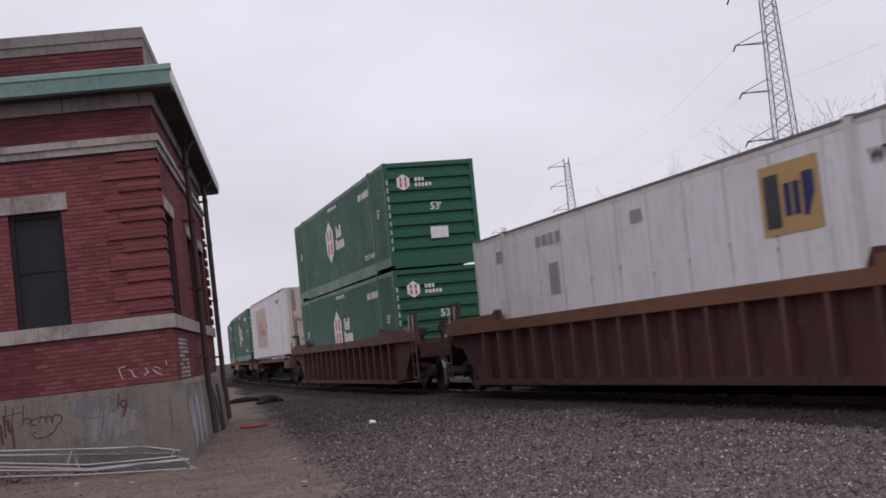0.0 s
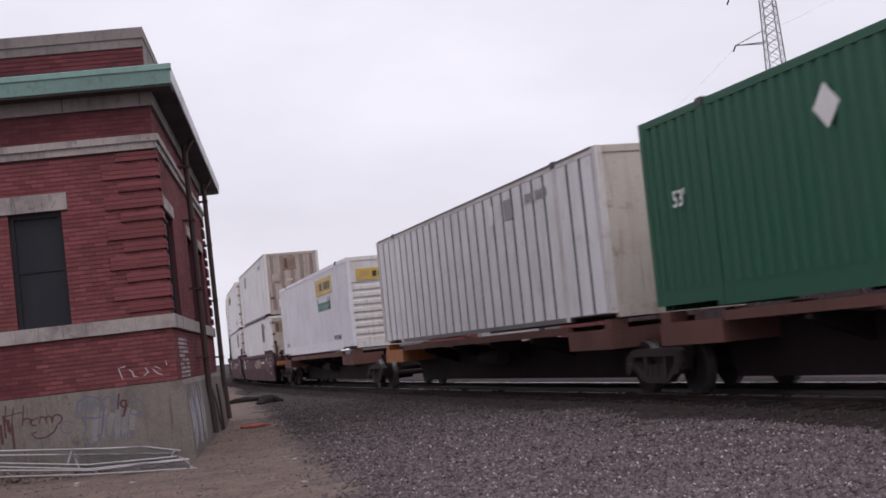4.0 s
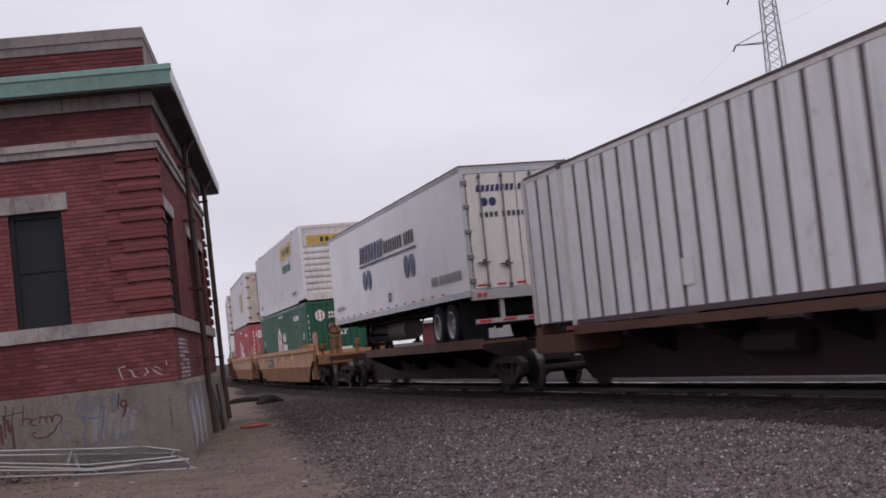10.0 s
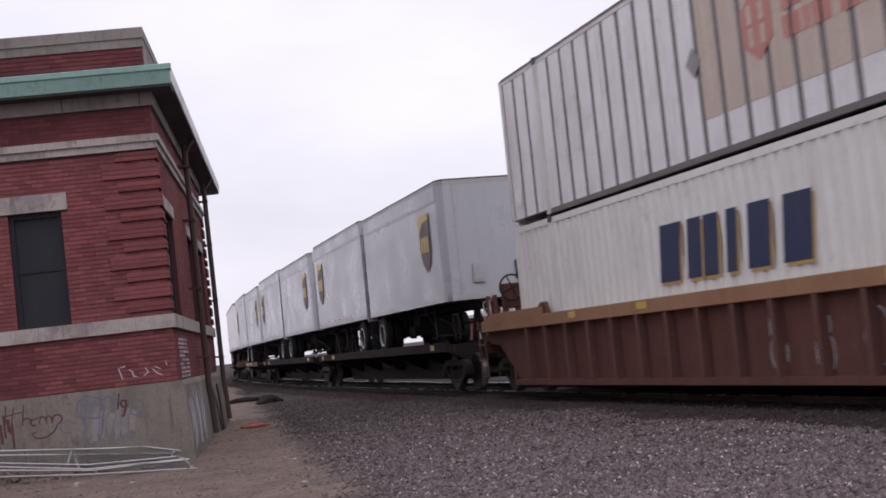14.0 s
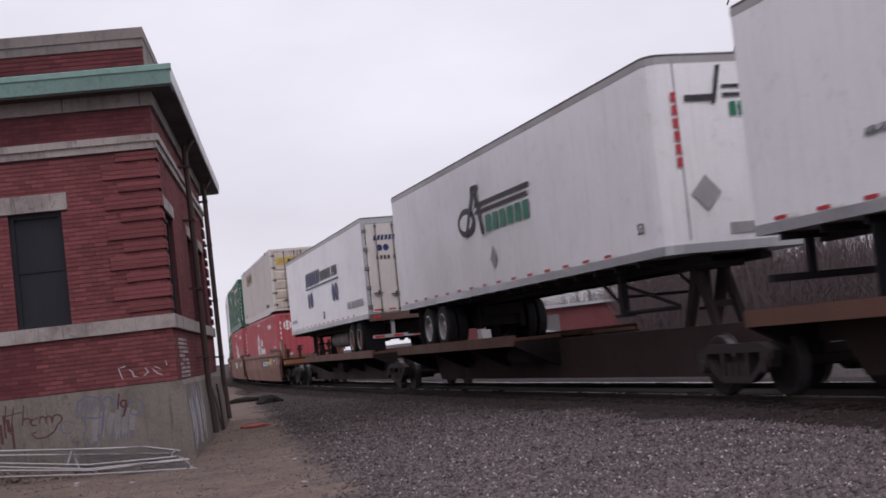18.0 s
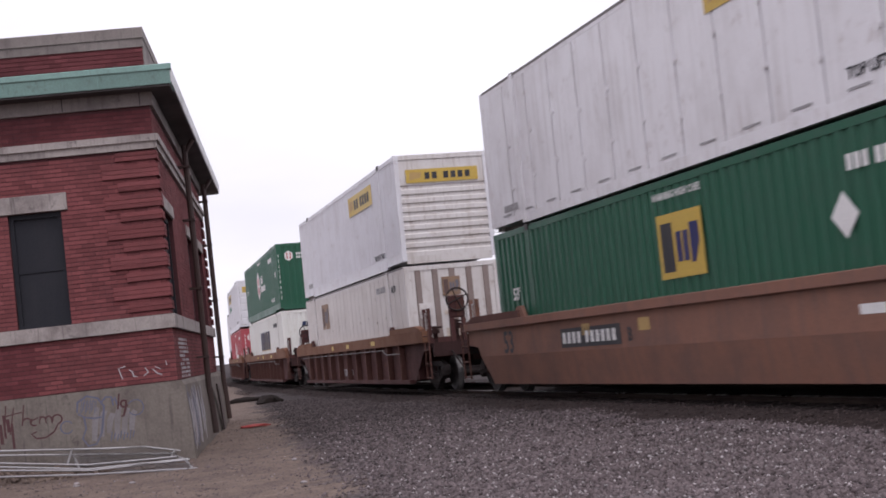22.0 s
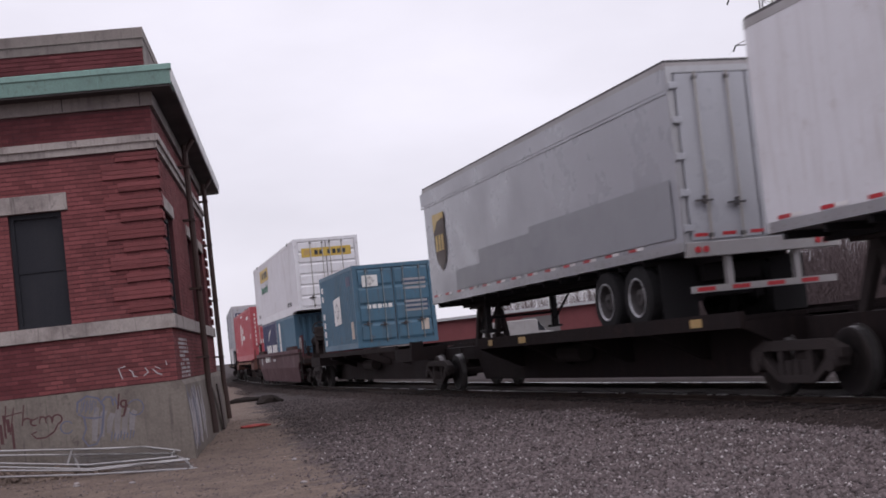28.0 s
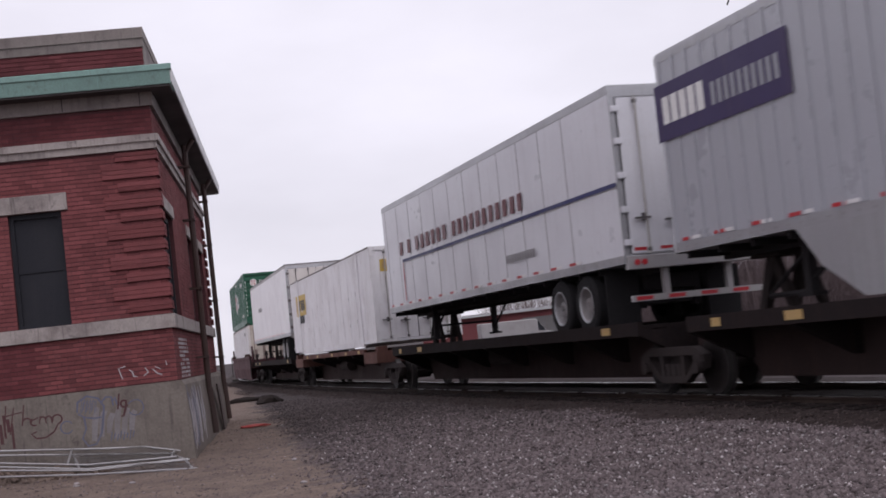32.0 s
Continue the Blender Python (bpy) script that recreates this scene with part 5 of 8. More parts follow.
def handrail(parent, x, material, y=-1.3, h=0.75):
    part("grab_rail", lambda bm: [rod(bm, p, q, 0.018, 6) for p, q in (((-0.2, y, 1.2), (-0.2, y, 1.2 + h)), ((0.2, y, 1.2), (0.2, y, 1.2 + h)), ((-0.2, y, 1.2 + h), (0.2, y, 1.2 + h)))], material, parent, key=f"rail{y}{h}", at=Matrix.Translation((x, 0, 0)))


def ladder(parent, x, material):
    lad = part("ladder", lambda bm: [rod(bm, (dx, -1.44, 0.32), (dx, -1.44, 1.55), 0.02, 6) for dx in (-0.21, 0.21)], material, parent, key="ladder", at=Matrix.Translation((x, 0, 0)))
    for z in (0.36, 0.70, 1.04, 1.38):
        part("rung", lambda bm: rod(bm, (-0.21, -1.455, z), (0.21, -1.455, z), 0.016, 6), material, lad, key=f"rung{z}")


def end_rails(parent, x, d, y, paint):
    """Two posts at the corner of the end platform, each with a bent grab iron."""
    for k in (0.0, 0.42):
        post = part("rail_post", lambda bm: (box(bm, -0.04, 0.04, y - 0.04, y + 0.04, 1.2, 2.06), box(bm, -0.09, 0.09, y - 0.07, y + 0.07, 1.2, 1.3)), paint, parent, key=f"rpost{y}", at=Matrix.Translation((x - d * k, 0, 0)))
        part("grab_iron", lambda bm: [rod(bm, p, q, 0.014, 6) for p, q in (((-0.04, y, 1.95), (-0.26, y - 0.03, 1.95)), ((-0.26, y - 0.03, 1.95), (-0.26, y - 0.03, 1.42)), ((-0.26, y - 0.03, 1.42), (-0.04, y, 1.36)))], RODS, post, key=f"grab{y}")


def well_car(s, style, body, chord, label, articulated=(False, False), brake=None, patches=(), gap=1.0, cut=0.0):
    """A double-stack well car. s: its middle. style: ribbed or smooth sides. articulated: shares the truck at its (front, rear)."""
    c = thing("well_car", label, "rail car", "train")
    L = 17.7 - 2 * cut
    short = {d: body is MAROON and not cut and (art or d < 0) or body is BROWNCAR and art for d, art in zip((1, -1), articulated)}
    lo_x = (8.3 if style == "ribbed" else (7.5 if body is YELLOW else 8.85)) - cut
    for sg in (-1, 1):
        wide = L / 2 + 0.6
        xm = lo_x + (wide - lo_x) * 0.58 / 0.78
        ya, yb = (1.34, 1.50) if sg > 0 else (-1.50, -1.34)
        cz = 1.36 if style == "smooth" else (1.30 if gap < 1.2 else 1.22)

        def sill(bm):
            """A ribbed car has a thin sheet set back behind its posts; a smooth one is bent, its lower half leaning in."""
            if style == "ribbed":
                y0, y1 = (1.305, 1.335) if sg > 0 else (-1.335, -1.305)
                prism(bm, [(-lo_x, 0.22), (lo_x, 0.22), (wide, 1.0), (wide + 0.6, 1.05), (wide + 0.6, 1.36), (-wide - 0.6, 1.36), (-wide - 0.6, 1.05), (-wide, 1.0)], y0, y1, "y")
                return
            y0, y1 = (1.36, 1.42) if sg > 0 else (-1.42, -1.36)
            prism(bm, rim_line(1) + rim_line(-1)[::-1], y0, y1, "y")

        def rim_line(d):
            """The outline of one end of the upper sheet, from below upwards."""
            if short[d]:
                return [(d * 9.0, 0.8), (d * 9.0, 1.36)]
            return [(d * xm, 0.8), (d * wide, 1.0), (d * (wide + 0.6), 1.05), (d * (wide + 0.6), 1.36)]

        def lower(bm):
            y0, y1 = (1.36, 1.42) if sg > 0 else (-1.42, -1.36)
            prism(bm, [(-lo_x, 0.20), (lo_x, 0.20), (9.0 if short[1] else xm, 0.799), (-9.0 if short[-1] else -xm, 0.799)], y0, y1, "y")
            for v in bm.verts:
                if v.co.z < 0.3:
                    v.co.y -= sg * 0.10
        side = part("side_sill", sill, body, c, key=f"sill{sg}{style}{lo_x}{short}")
        part("top_chord", lambda bm: (box(bm, -9.02 if short[-1] else -L / 2 - 1.25, 9.02 if short[1] else L / 2 + 1.25, ya, yb, cz, 1.52), bevel(bm, 0.01)), chord, side, key=f"chord{sg}{cz}{L}{short}")
        # on a yellow car the inward-leaning lower sheet takes a darker yellow
        if style == "smooth":
            part("lower_sheet", lower, DARKYELLOW if body is YELLOW else body, side, key=f"lower{sg}{lo_x}{short}")
        if style == "ribbed":
            part("bottom_chord", lambda bm: box(bm, -lo_x - 0.02, lo_x + 0.02, ya, yb, 0.20, 0.30), body, side, key=f"bchord{sg}{lo_x}{style}")
        if cz < 1.3 and sg < 0:
            part("brake_pipe", lambda bm: [rod(bm, p, q, 0.014, 6) for p, q in (((-8.6, -1.525, 1.13), (5.6, -1.525, 1.13)), ((5.6, -1.525, 1.13), (6.0, -1.525, 1.0)), ((6.0, -1.525, 1.0), (7.6, -1.525, 1.0)))], POSTGREY, side, key="bpipe")
        for ex in (-1, 1):
            # raised guide at each end of the well
            if body is MAROON or short[ex]:
                part("end_guide", lambda bm: prism(bm, [(ex * (6.46 - cut), 1.52), (ex * (6.46 - cut), 1.66), (ex * (8.9 - cut), 1.66), (ex * (9.0 - cut), 1.52)], ya, yb, "y"), DARKRUST if body is MAROON else POSTRUST, side, "raised edge above the sill", key=f"guidem{sg}{ex}{cut}")
                continue
            part("end_guide", lambda bm: (prism(bm, [(ex * (6.55 - cut), 1.52), (ex * (6.55 - cut), 1.66), (ex * (9.4 - cut), 1.66), (ex * (9.9 - cut), 1.56), (ex * (9.9 - cut), 1.52)], ya, yb, "y")), chord if style == "ribbed" else {YELLOW: DARKYELLOW, BROWNCAR: POSTRUST}.get(body, body), side, key=f"guide{sg}{ex}{cut}")
            if body is not YELLOW:
                part("guide_foot", lambda bm: prism(bm, [(ex * (6.3 - cut), 1.52), (ex * (6.45 - cut), 1.74), (ex * (6.62 - cut), 1.74), (ex * (6.8 - cut), 1.66), (ex * (6.8 - cut), 1.52)], ya + 0.04, yb - 0.04, "y"), body, side, key=f"gfoot{sg}{ex}{cut}")
        if style == "ribbed":
            n = 16 if gap < 1.2 else 11
            for i in range(n):
                x = (i - (n - 1) / 2) * gap
                yr0, yr1 = (1.335, 1.49) if sg > 0 else (-1.49, -1.335)
                part("side_post", lambda bm: prism(bm, [(-0.035, 0.30), (0.035, 0.30), (0.05, cz), (-0.05, cz)], yr0, yr1, "y"), POSTRUST, side, key=f"post{sg}{cz}", at=Matrix.Translation((x, 0, 0)))
    part("well_floor", lambda bm: box(bm, -7.4 + cut, 7.4 - cut, -1.24, 1.24, 0.22, 0.32), TRUCKMAT, c, key=f"floor{cut}")
    for d, art in ((1, articulated[0]), (-1, articulated[1])):
        xe = d * (L / 2 - 0.2)
        part("end_bulkhead", lambda bm: box(bm, min(xe, xe + d * 0.12), max(xe, xe + d * 0.12), -1.34, 1.34, 0.3, 1.34), body, c, key=f"bulk{d}{cut}")
        part("end_platform", lambda bm: (box(bm, min(d * (8.75 - cut), d * (10.5 - cut)), max(d * (8.75 - cut), d * (10.5 - cut)), -1.33, 1.33, 1.10, 1.20), box(bm, min(d * (10.4 - cut), d * (10.5 - cut)), max(d * (10.4 - cut), d * (10.5 - cut)), -1.33, 1.33, 0.86, 1.10), box(bm, min(d * (8.75 - cut), d * (10.3 - cut)), max(d * (8.75 - cut), d * (10.3 - cut)), -0.28, 0.28, 0.70, 1.10)), {BROWNCAR: TRUCKMAT, YELLOW: DARKYELLOW, RUSTCAR: DARKRUST, MAROON: DARKRUST}.get(body, body), c, key=f"plat{d}{cut}")
        if d > 0 or not art:
            truck(c, d * (9.75 - cut) if art else d * (9.35 - cut), 0.43)
        if short[d] and d > 0:
            end_rails(c, 9.27, 1, -1.34, body)
            ladder(c, 9.22, TRUCKMAT)
        if not art:
            coupler(c, d * (10.3 - cut), d)
            end_rails(c, d * (10.1 - cut), d, -1.28, body)
            ladder(c, d * (10.28 - cut), {YELLOW: DARKYELLOW, MAROON: TRUCKMAT}.get(body, POSTRUST))
            handrail(c, d * (9.95 - cut), chord, 1.28)
            part("end_sill_pipe", lambda bm: [rod(bm, p, q, 0.022, 6) for p, q in (((0, -1.36, 1.0), (0, 1.3, 1.0)), ((d * 0.1, -0.9, 0.98), (d * 0.35, -0.7, 0.55)), ((d * 0.35, -0.7, 0.55), (d * 0.4, 0.2, 0.5)))], TRUCKMAT, c, key=f"espipe{d}", at=Matrix.Translation((d * (10.45 - cut), 0, 0)))
            for k, (px, py, pz, h) in enumerate(((9.5, -1.0, 1.2, 0.42), (9.75, -0.5, 1.2, 0.55), (9.6, 0.3, 1.2, 0.5), (10.2, 0.75, 1.2, 0.66))):
                part("pipe_bracket", lambda bm: (box(bm, -0.05, 0.05, -0.05, 0.05, 0, h), box(bm, -0.13, 0.13, -0.09, 0.09, h * 0.55, h * 0.8), rod(bm, (-0.25, 0, h * 0.9), (0.3, 0.1, h * 0.9), 0.025, 6)), {YELLOW: DARKYELLOW, MAROON: TRUCKMAT}.get(body, DARKRUST), c, key=f"pbr{k}", at=Matrix.Translation((d * (px - cut), py, pz)))
            part("cross_step", lambda bm: box(bm, d * (9.98 - cut) - 0.12, d * (9.98 - cut) + 0.12, -1.3, 1.3, 0.46, 0.5), TRUCKMAT, c, key=f"step{d}{cut}")
    if brake:
        brake_wheel(c, brake * (10.42 - cut), 2.22, brake, {MAROON: TRUCKMAT, YELLOW: DARKYELLOW}.get(body, body))
    for nm, polys, material in patches:
        flat(c, nm, polys, 1.421 if style == "smooth" else (1.501 if polys[0][0][1] > 1.21 else 1.336), material)
    ride(c, s)
    return c


def spine_car(s, half, load, label, color=None, front_end=False, rear_end=False, pans=None, hot=None):
    """One platform of a spine car: a deep centre sill; wheel pans and a hitch for trailers, or corner brackets for a container."""
    c = thing("spine_car", label, "rail car", "train")
    orange = color or (POSTRUST if load == "container" else SPINE)
    part("centre_sill", lambda bm: (prism(bm, [(-half + 1.7, 0.22), (half - 1.7, 0.22), (half - 1.3, 0.70), (half, 0.72), (half, 1.02), (-half, 1.02), (-half, 0.72), (-half + 1.3, 0.70)], -0.42, 0.42, "y")), SPINEBROWN if color is SPINEORANGE or "reflectors" in label else SPINE, c, key=f"sill{half:.2f}")
    truck(c, half - 0.1 if not front_end else half - 1.3, 0.43)
    if rear_end:
        truck(c, -half + 1.3, 0.43)
    for d, e in ((1, front_end), (-1, rear_end)):
        if e:
            coupler(c, d * half, d, 1.0)
            part("end_plate", lambda bm: box(bm, min(d * (half - 0.2), d * (half + 0.1)), max(d * (half - 0.2), d * (half + 0.1)), -1.4, 1.4, 0.95, 1.12), BOXORANGE if d < 0 and half > 10 else orange, c, key=f"endp{d}{half:.2f}")
            handrail(c, d * (half - 0.05), orange, -1.3, 0.6)
    if load == "container":
        for d in (-1, 1):
            x0, x1 = d * 8.0, d * 6.1
            for sg in (-1, 1):
                part("corner_bracket", lambda bm: (box(bm, min(x0, x1), max(x0, x1), min(sg * 0.34, sg * 1.34), max(sg * 0.34, sg * 1.34), 0.78, 1.12), box(bm, min(x0, x0 - d * 0.3), max(x0, x0 - d * 0.3), min(sg * 1.0, sg * 1.3), max(sg * 1.0, sg * 1.3), 1.12, 1.28)), hot if hot and d < 0 else orange, c, key=f"brk{d}{sg}")
        for sg in (-1, 1):
            part("side_rail", lambda bm: box(bm, -6.05, 6.05, min(sg * 1.22, sg * 1.32), max(sg * 1.22, sg * 1.32), 1.08, 1.22), orange, c, key=f"srail{sg}")
            if sg < 0 and "reflectors" in label:
                for x in (-5.2, -2.8, 0.3, 2.9, 5.1):
                    flat(c, "reflector", [rect(x, 1.10, 0.3, 0.09)], 1.321, SIGNTAN, key=f"crefl{x}")
            for x in (-4, -1.4, 1.4, 4):
                part("cross_arm", lambda bm: prism(bm, [(sg * 0.34, 0.62), (sg * 1.3, 1.0), (sg * 1.3, 1.14), (sg * 0.34, 1.0)], x - 0.08, x + 0.08, "x"), SPINE, c, key=f"arm{sg}{x}")
    else:
        a, b = pans or (-8.6, 8.6)
        for sg in (-1, 1):
            part("wheel_pan", lambda bm: box(bm, a, b, min(sg * 0.36, sg * 1.33), max(sg * 0.36, sg * 1.33), 1.06, 1.12), orange, c, key=f"pan{sg}{a}{b}")
            part("pan_edge", lambda bm: (box(bm, a - 0.05, b + 0.05, min(sg * 1.34, sg * 1.42), max(sg * 1.34, sg * 1.42), 0.96, 1.18)), orange, c, key=f"edge{sg}{a}{b}")
            n = max(2, int((b - a) / 2.6))
            for i in range(n + 1):
                x = a + (b - a) * i / n
                part("pan_bracket", lambda bm: prism(bm, [(sg * 0.34, 0.5), (sg * 0.5, 0.5), (sg * 1.38, 0.95), (sg * 1.38, 1.05), (sg * 0.34, 1.05)], x - 0.07, x + 0.07, "x"), SPINE, c, key=f"pb{sg}{x:.2f}")
        for x0, w in () if color is SPINEORANGE else ((a + 0.7, 0.5), (a + 2.6, 0.8), (b - 1.4, 0.7)):
            flat(c, "reflector", [rect(x0, 1.01, w * 0.5, 0.12)], 1.421, SIGNTAN, key=f"refl{x0:.2f}")
    part("brake_reservoir", lambda bm: rod(bm, (-1.2, -0.62, 0.72), (0.2, -0.62, 0.72), 0.17, 10), TRUCKMAT, c, key="res")
    ride(c, s)
    return c


def hitch(parent, x, top=2.02):
    """The stand that holds a trailer's kingpin."""
    h = part("trailer_hitch", lambda bm: (prism(bm, [(-0.55, 1.0), (-0.4, 1.0), (0.12, top - 0.1), (-0.12, top - 0.1)], -0.3, -0.18, "y"), prism(bm, [(-0.55, 1.0), (-0.4, 1.0), (0.12, top - 0.1), (-0.12, top - 0.1)], 0.18, 0.3, "y"),
                                          prism(bm, [(0.55, 1.0), (0.4, 1.0), (-0.1, top - 0.1), (0.1, top - 0.1)], -0.29, -0.19, "y"), prism(bm, [(0.55, 1.0), (0.4, 1.0), (-0.1, top - 0.1), (0.1, top - 0.1)], 0.19, 0.29, "y"), box(bm, 0.2, 0.3, -0.19, 0.19, 1.3, 1.4), box(bm, -0.4, 0.4, -0.4, 0.4, top - 0.1, top)), TRUCKMAT, parent, key=f"hitch{top}", at=Matrix.Translation((x, 0, 0)))
    return h


# ---- containers ----
def corrugated(bm, x0, x1, z0, z1, y_out, depth, pitch, sg):
    """A side sheet of upright folds, from x0 to x1, facing sg * y."""
    n = max(1, round((x1 - x0) / pitch))
    p = (x1 - x0) / n
    xs = []
    for i in range(n):
        a = x0 + i * p
        xs += [(a, 0), (a + p * 0.36, 0), (a + p * 0.5, depth), (a + p * 0.86, depth)]
    xs.append((x1, 0))
    lo = [bm.verts.new((x, sg * (y_out - d), z0)) for x, d in xs]
    hi = [bm.verts.new((x, sg * (y_out - d), z1)) for x, d in xs]
    for i in range(len(xs) - 1):
        q = (lo[i], lo[i + 1], hi[i + 1], hi[i])
        bm.faces.new(q if sg < 0 else q[::-1])


def grooved(bm, x0, x1, z0, z1, y_out, depth, pitch, sg):
    """A flat side sheet with narrow upright grooves between its plates."""
    n = round((x1 - x0) / pitch)
    p = (x1 - x0) / n
    xs = [(x0, 0)]
    for i in range(1, n):
        a = x0 + i * p
        xs += [(a - 0.022, 0), (a - 0.018, depth), (a + 0.018, depth), (a + 0.022, 0)]
    xs.append((x1, 0))
    lo = [bm.verts.new((x, sg * (y_out - d), z0)) for x, d in xs]
    hi = [bm.verts.new((x, sg * (y_out - d), z1)) for x, d in xs]
    for i in range(len(xs) - 1):
        q = (lo[i], lo[i + 1], hi[i + 1], hi[i])
        bm.faces.new(q if sg < 0 else q[::-1])


def folded_end(bm, xf, d, across, z0, z1, depth, pitch, flat_dir):
    """An end sheet at x = xf facing d * x, with folds upright (v) or level (h)."""
    if flat_dir == "v":
        n = round(2 * across / pitch)
        p = 2 * across / n
        ys = []
        for i in range(n):
            a = -across + i * p
            ys += [(a, 0), (a + p * 0.4, 0), (a + p * 0.5, depth), (a + p * 0.9, depth)]
        ys.append((across, 0))
        lo = [bm.verts.new((xf - d * k, y, z0)) for y, k in ys]
        hi = [bm.verts.new((xf - d * k, y, z1)) for y, k in ys]
    else:
        n = round((z1 - z0) / pitch)
        p = (z1 - z0) / n
        zs = []
        for i in range(n):
            a = z0 + i * p
            zs += [(a, 0), (a + p * 0.45, 0), (a + p * 0.58, depth), (a + p * 0.88, depth)]
        zs.append((z1, 0))
        lo = [bm.verts.new((xf - d * k, across, z)) for z, k in zs]
        hi = [bm.verts.new((xf - d * k, -across, z)) for z, k in zs]
    for a, b, c, e in zip(lo, lo[1:], hi[1:], hi):
        bm.faces.new((a, b, c, e) if d > 0 else (e, c, b, a))


def door_pair(parent, xf, hw, z0, z1, material, rail=None, rods=RODS, rib=3, hinges=True):
    """Two swing doors on the front end with lock rods, cams, handles and hinges."""
    paired = rib == 6 or material in (CREAM, RUSTCREAM)
    inner = (0.12, 0.54) if paired else (0.28, 0.74)
    for sg in (-1, 1):
        y0, y1 = (0.016, hw - 0.13) if sg > 0 else (-hw + 0.13, -0.016)
        door = part("door", lambda bm: box(bm, -0.05, 0.0, y0, y1, z0, z1), material, parent, key=f"door{sg}{hw}{z0:.2f}{z1:.2f}", at=Matrix.Translation((xf, 0, 0)))
        for i in range(rib):
            hgt = (z1 - z0) / rib
            part("door_panel", lambda bm: prism(bm, [(0.0, hgt * 0.04), (0.03, hgt * 0.16), (0.03, hgt * 0.84), (0.0, hgt * 0.96)], y0 + 0.05, y1 - 0.05, "y"), material, door, key=f"dp{sg}{hw}{hgt:.3f}", at=Matrix.Translation((0, 0, z0 + i * hgt)))
        for k in inner:
            y = y0 + (y1 - y0) * (k if sg > 0 else 1 - k)
            lock = part("lock_rod", lambda bm: rod(bm, (0.055, 0, z0 - 0.02), (0.055, 0, z1 + 0.02), 0.02, 6), rods, door, key=f"rod{z0:.2f}{z1:.2f}", at=Matrix.Translation((0, y, 0)))
        for j, k in enumerate(inner):
            y = y0 + (y1 - y0) * (k if sg > 0 else 1 - k)
            zh = z0 + (0.36 if paired else 0.55 * (1 if j else 0.9))
            part("door_handle", lambda bm: (box(bm, 0.03, 0.075, -0.2, 0.08, 0, 0.03), box(bm, 0.03, 0.08, -0.08, -0.03, -0.04, 0.09)), DARKRAIL, door, key="handle", at=Matrix.Translation((0, y, zh)))
            for zc in (z0 + 0.02, z1 - 0.1):
                part("rod_cam", lambda bm: box(bm, 0.03, 0.07, -0.035, 0.035, 0, 0.06), DARKRAIL, door, key="cam", at=Matrix.Translation((0, y, zc)))
        if hinges:
            yh = sg * (hw - 0.13)
            reach = 0.1 if material in (CREAM, RUSTCREAM) else 0.02
            for k in (0.07, 0.28, 0.5, 0.72, 0.93):
                part("hinge", lambda bm: (box(bm, 0.0, 0.045, min(-sg * reach, sg * 0.12), max(-sg * reach, sg * 0.12), -0.05, 0.05), bevel(bm, 0.008)), {CREAM: RUSTHINGE, RUSTCREAM: RUSTHINGE, DUSTWHITE: POSTGREY}.get(material, material), door, key=f"hinge{sg}", at=Matrix.Translation((0, yh, z0 + (z1 - z0) * k)))
    part("door_gasket", lambda bm: box(bm, -0.06, -0.03, -hw + 0.1, hw - 0.1, z0 - 0.005, z1 + 0.005), DARKRAIL, parent, "dark rubber seal round the doors", key=f"gasket{hw}{z0:.2f}{z1:.2f}", at=Matrix.Translation((xf, 0, 0)))


def logo_hex(parent, x, z, w, h, y, base=INKWHITE, ink=INKRED, end=False):
    """A tall six-sided badge with two barred uprights."""
    f = flat(parent, "logo_badge", [[(x - w / 2, z + h * 0.24), (x - w / 2, z - h * 0.24), (x, z - h / 2), (x + w / 2, z - h * 0.24), (x + w / 2, z + h * 0.24), (x, z + h / 2)]], y, base, end, key=f"hex{x:.2f}{z:.2f}{w}{h}{y:.3f}{end}")
    flat(f, "logo_emblem", [rect(x - w * 0.27, z + h * 0.03, w * 0.15, h * 0.26), rect(x + w * 0.12, z + h * 0.03, w * 0.15, h * 0.26), rect(x - w * 0.27, z - h * 0.29, w * 0.15, h * 0.26), rect(x + w * 0.12, z - h * 0.29, w * 0.15, h * 0.26)], y + 0.006, ink, end, key=f"hexb{x:.2f}{z:.2f}{w}{h}{y:.3f}{end}")


def emblem_square(parent, x, z, w, h, y, base=SIGNYELLOW, end=False):
    """A yellow square badge with dark and blue bars."""
    dark, blue = (FADEDDARK, FADEDBLUE) if base is FADEDBADGE else (INKBLACK, INKBLUE)
    f = flat(parent, "logo_panel", [rect(x, z, w, h)], y, base, end, key=f"sq{x:.2f}{z:.2f}{w}{h}{y:.3f}{end}")
    flat(f, "logo_emblem", [rect(x + w * 0.08, z + h * 0.1, w * 0.26, h * 0.76)], y + 0.006, dark, end, key=f"sqa{base.name}{x:.2f}{z:.2f}{w}{h}{y:.3f}{end}")
    flat(f, "logo_emblem", [rect(x + w * 0.42, z + h * 0.24, w * 0.11, h * 0.46), rect(x + w * 0.57, z + h * 0.24, w * 0.11, h * 0.46), [(x + w * 0.73, z + h * 0.2), (x + w * 0.8, z + h * 0.2), (x + w * 0.92, z + h * 0.5), (x + w * 0.92, z + h * 0.8), (x + w * 0.73, z + h * 0.8)]], y + 0.006, blue, end, key=f"sqb{base.name}{x:.2f}{z:.2f}{w}{h}{y:.3f}{end}")


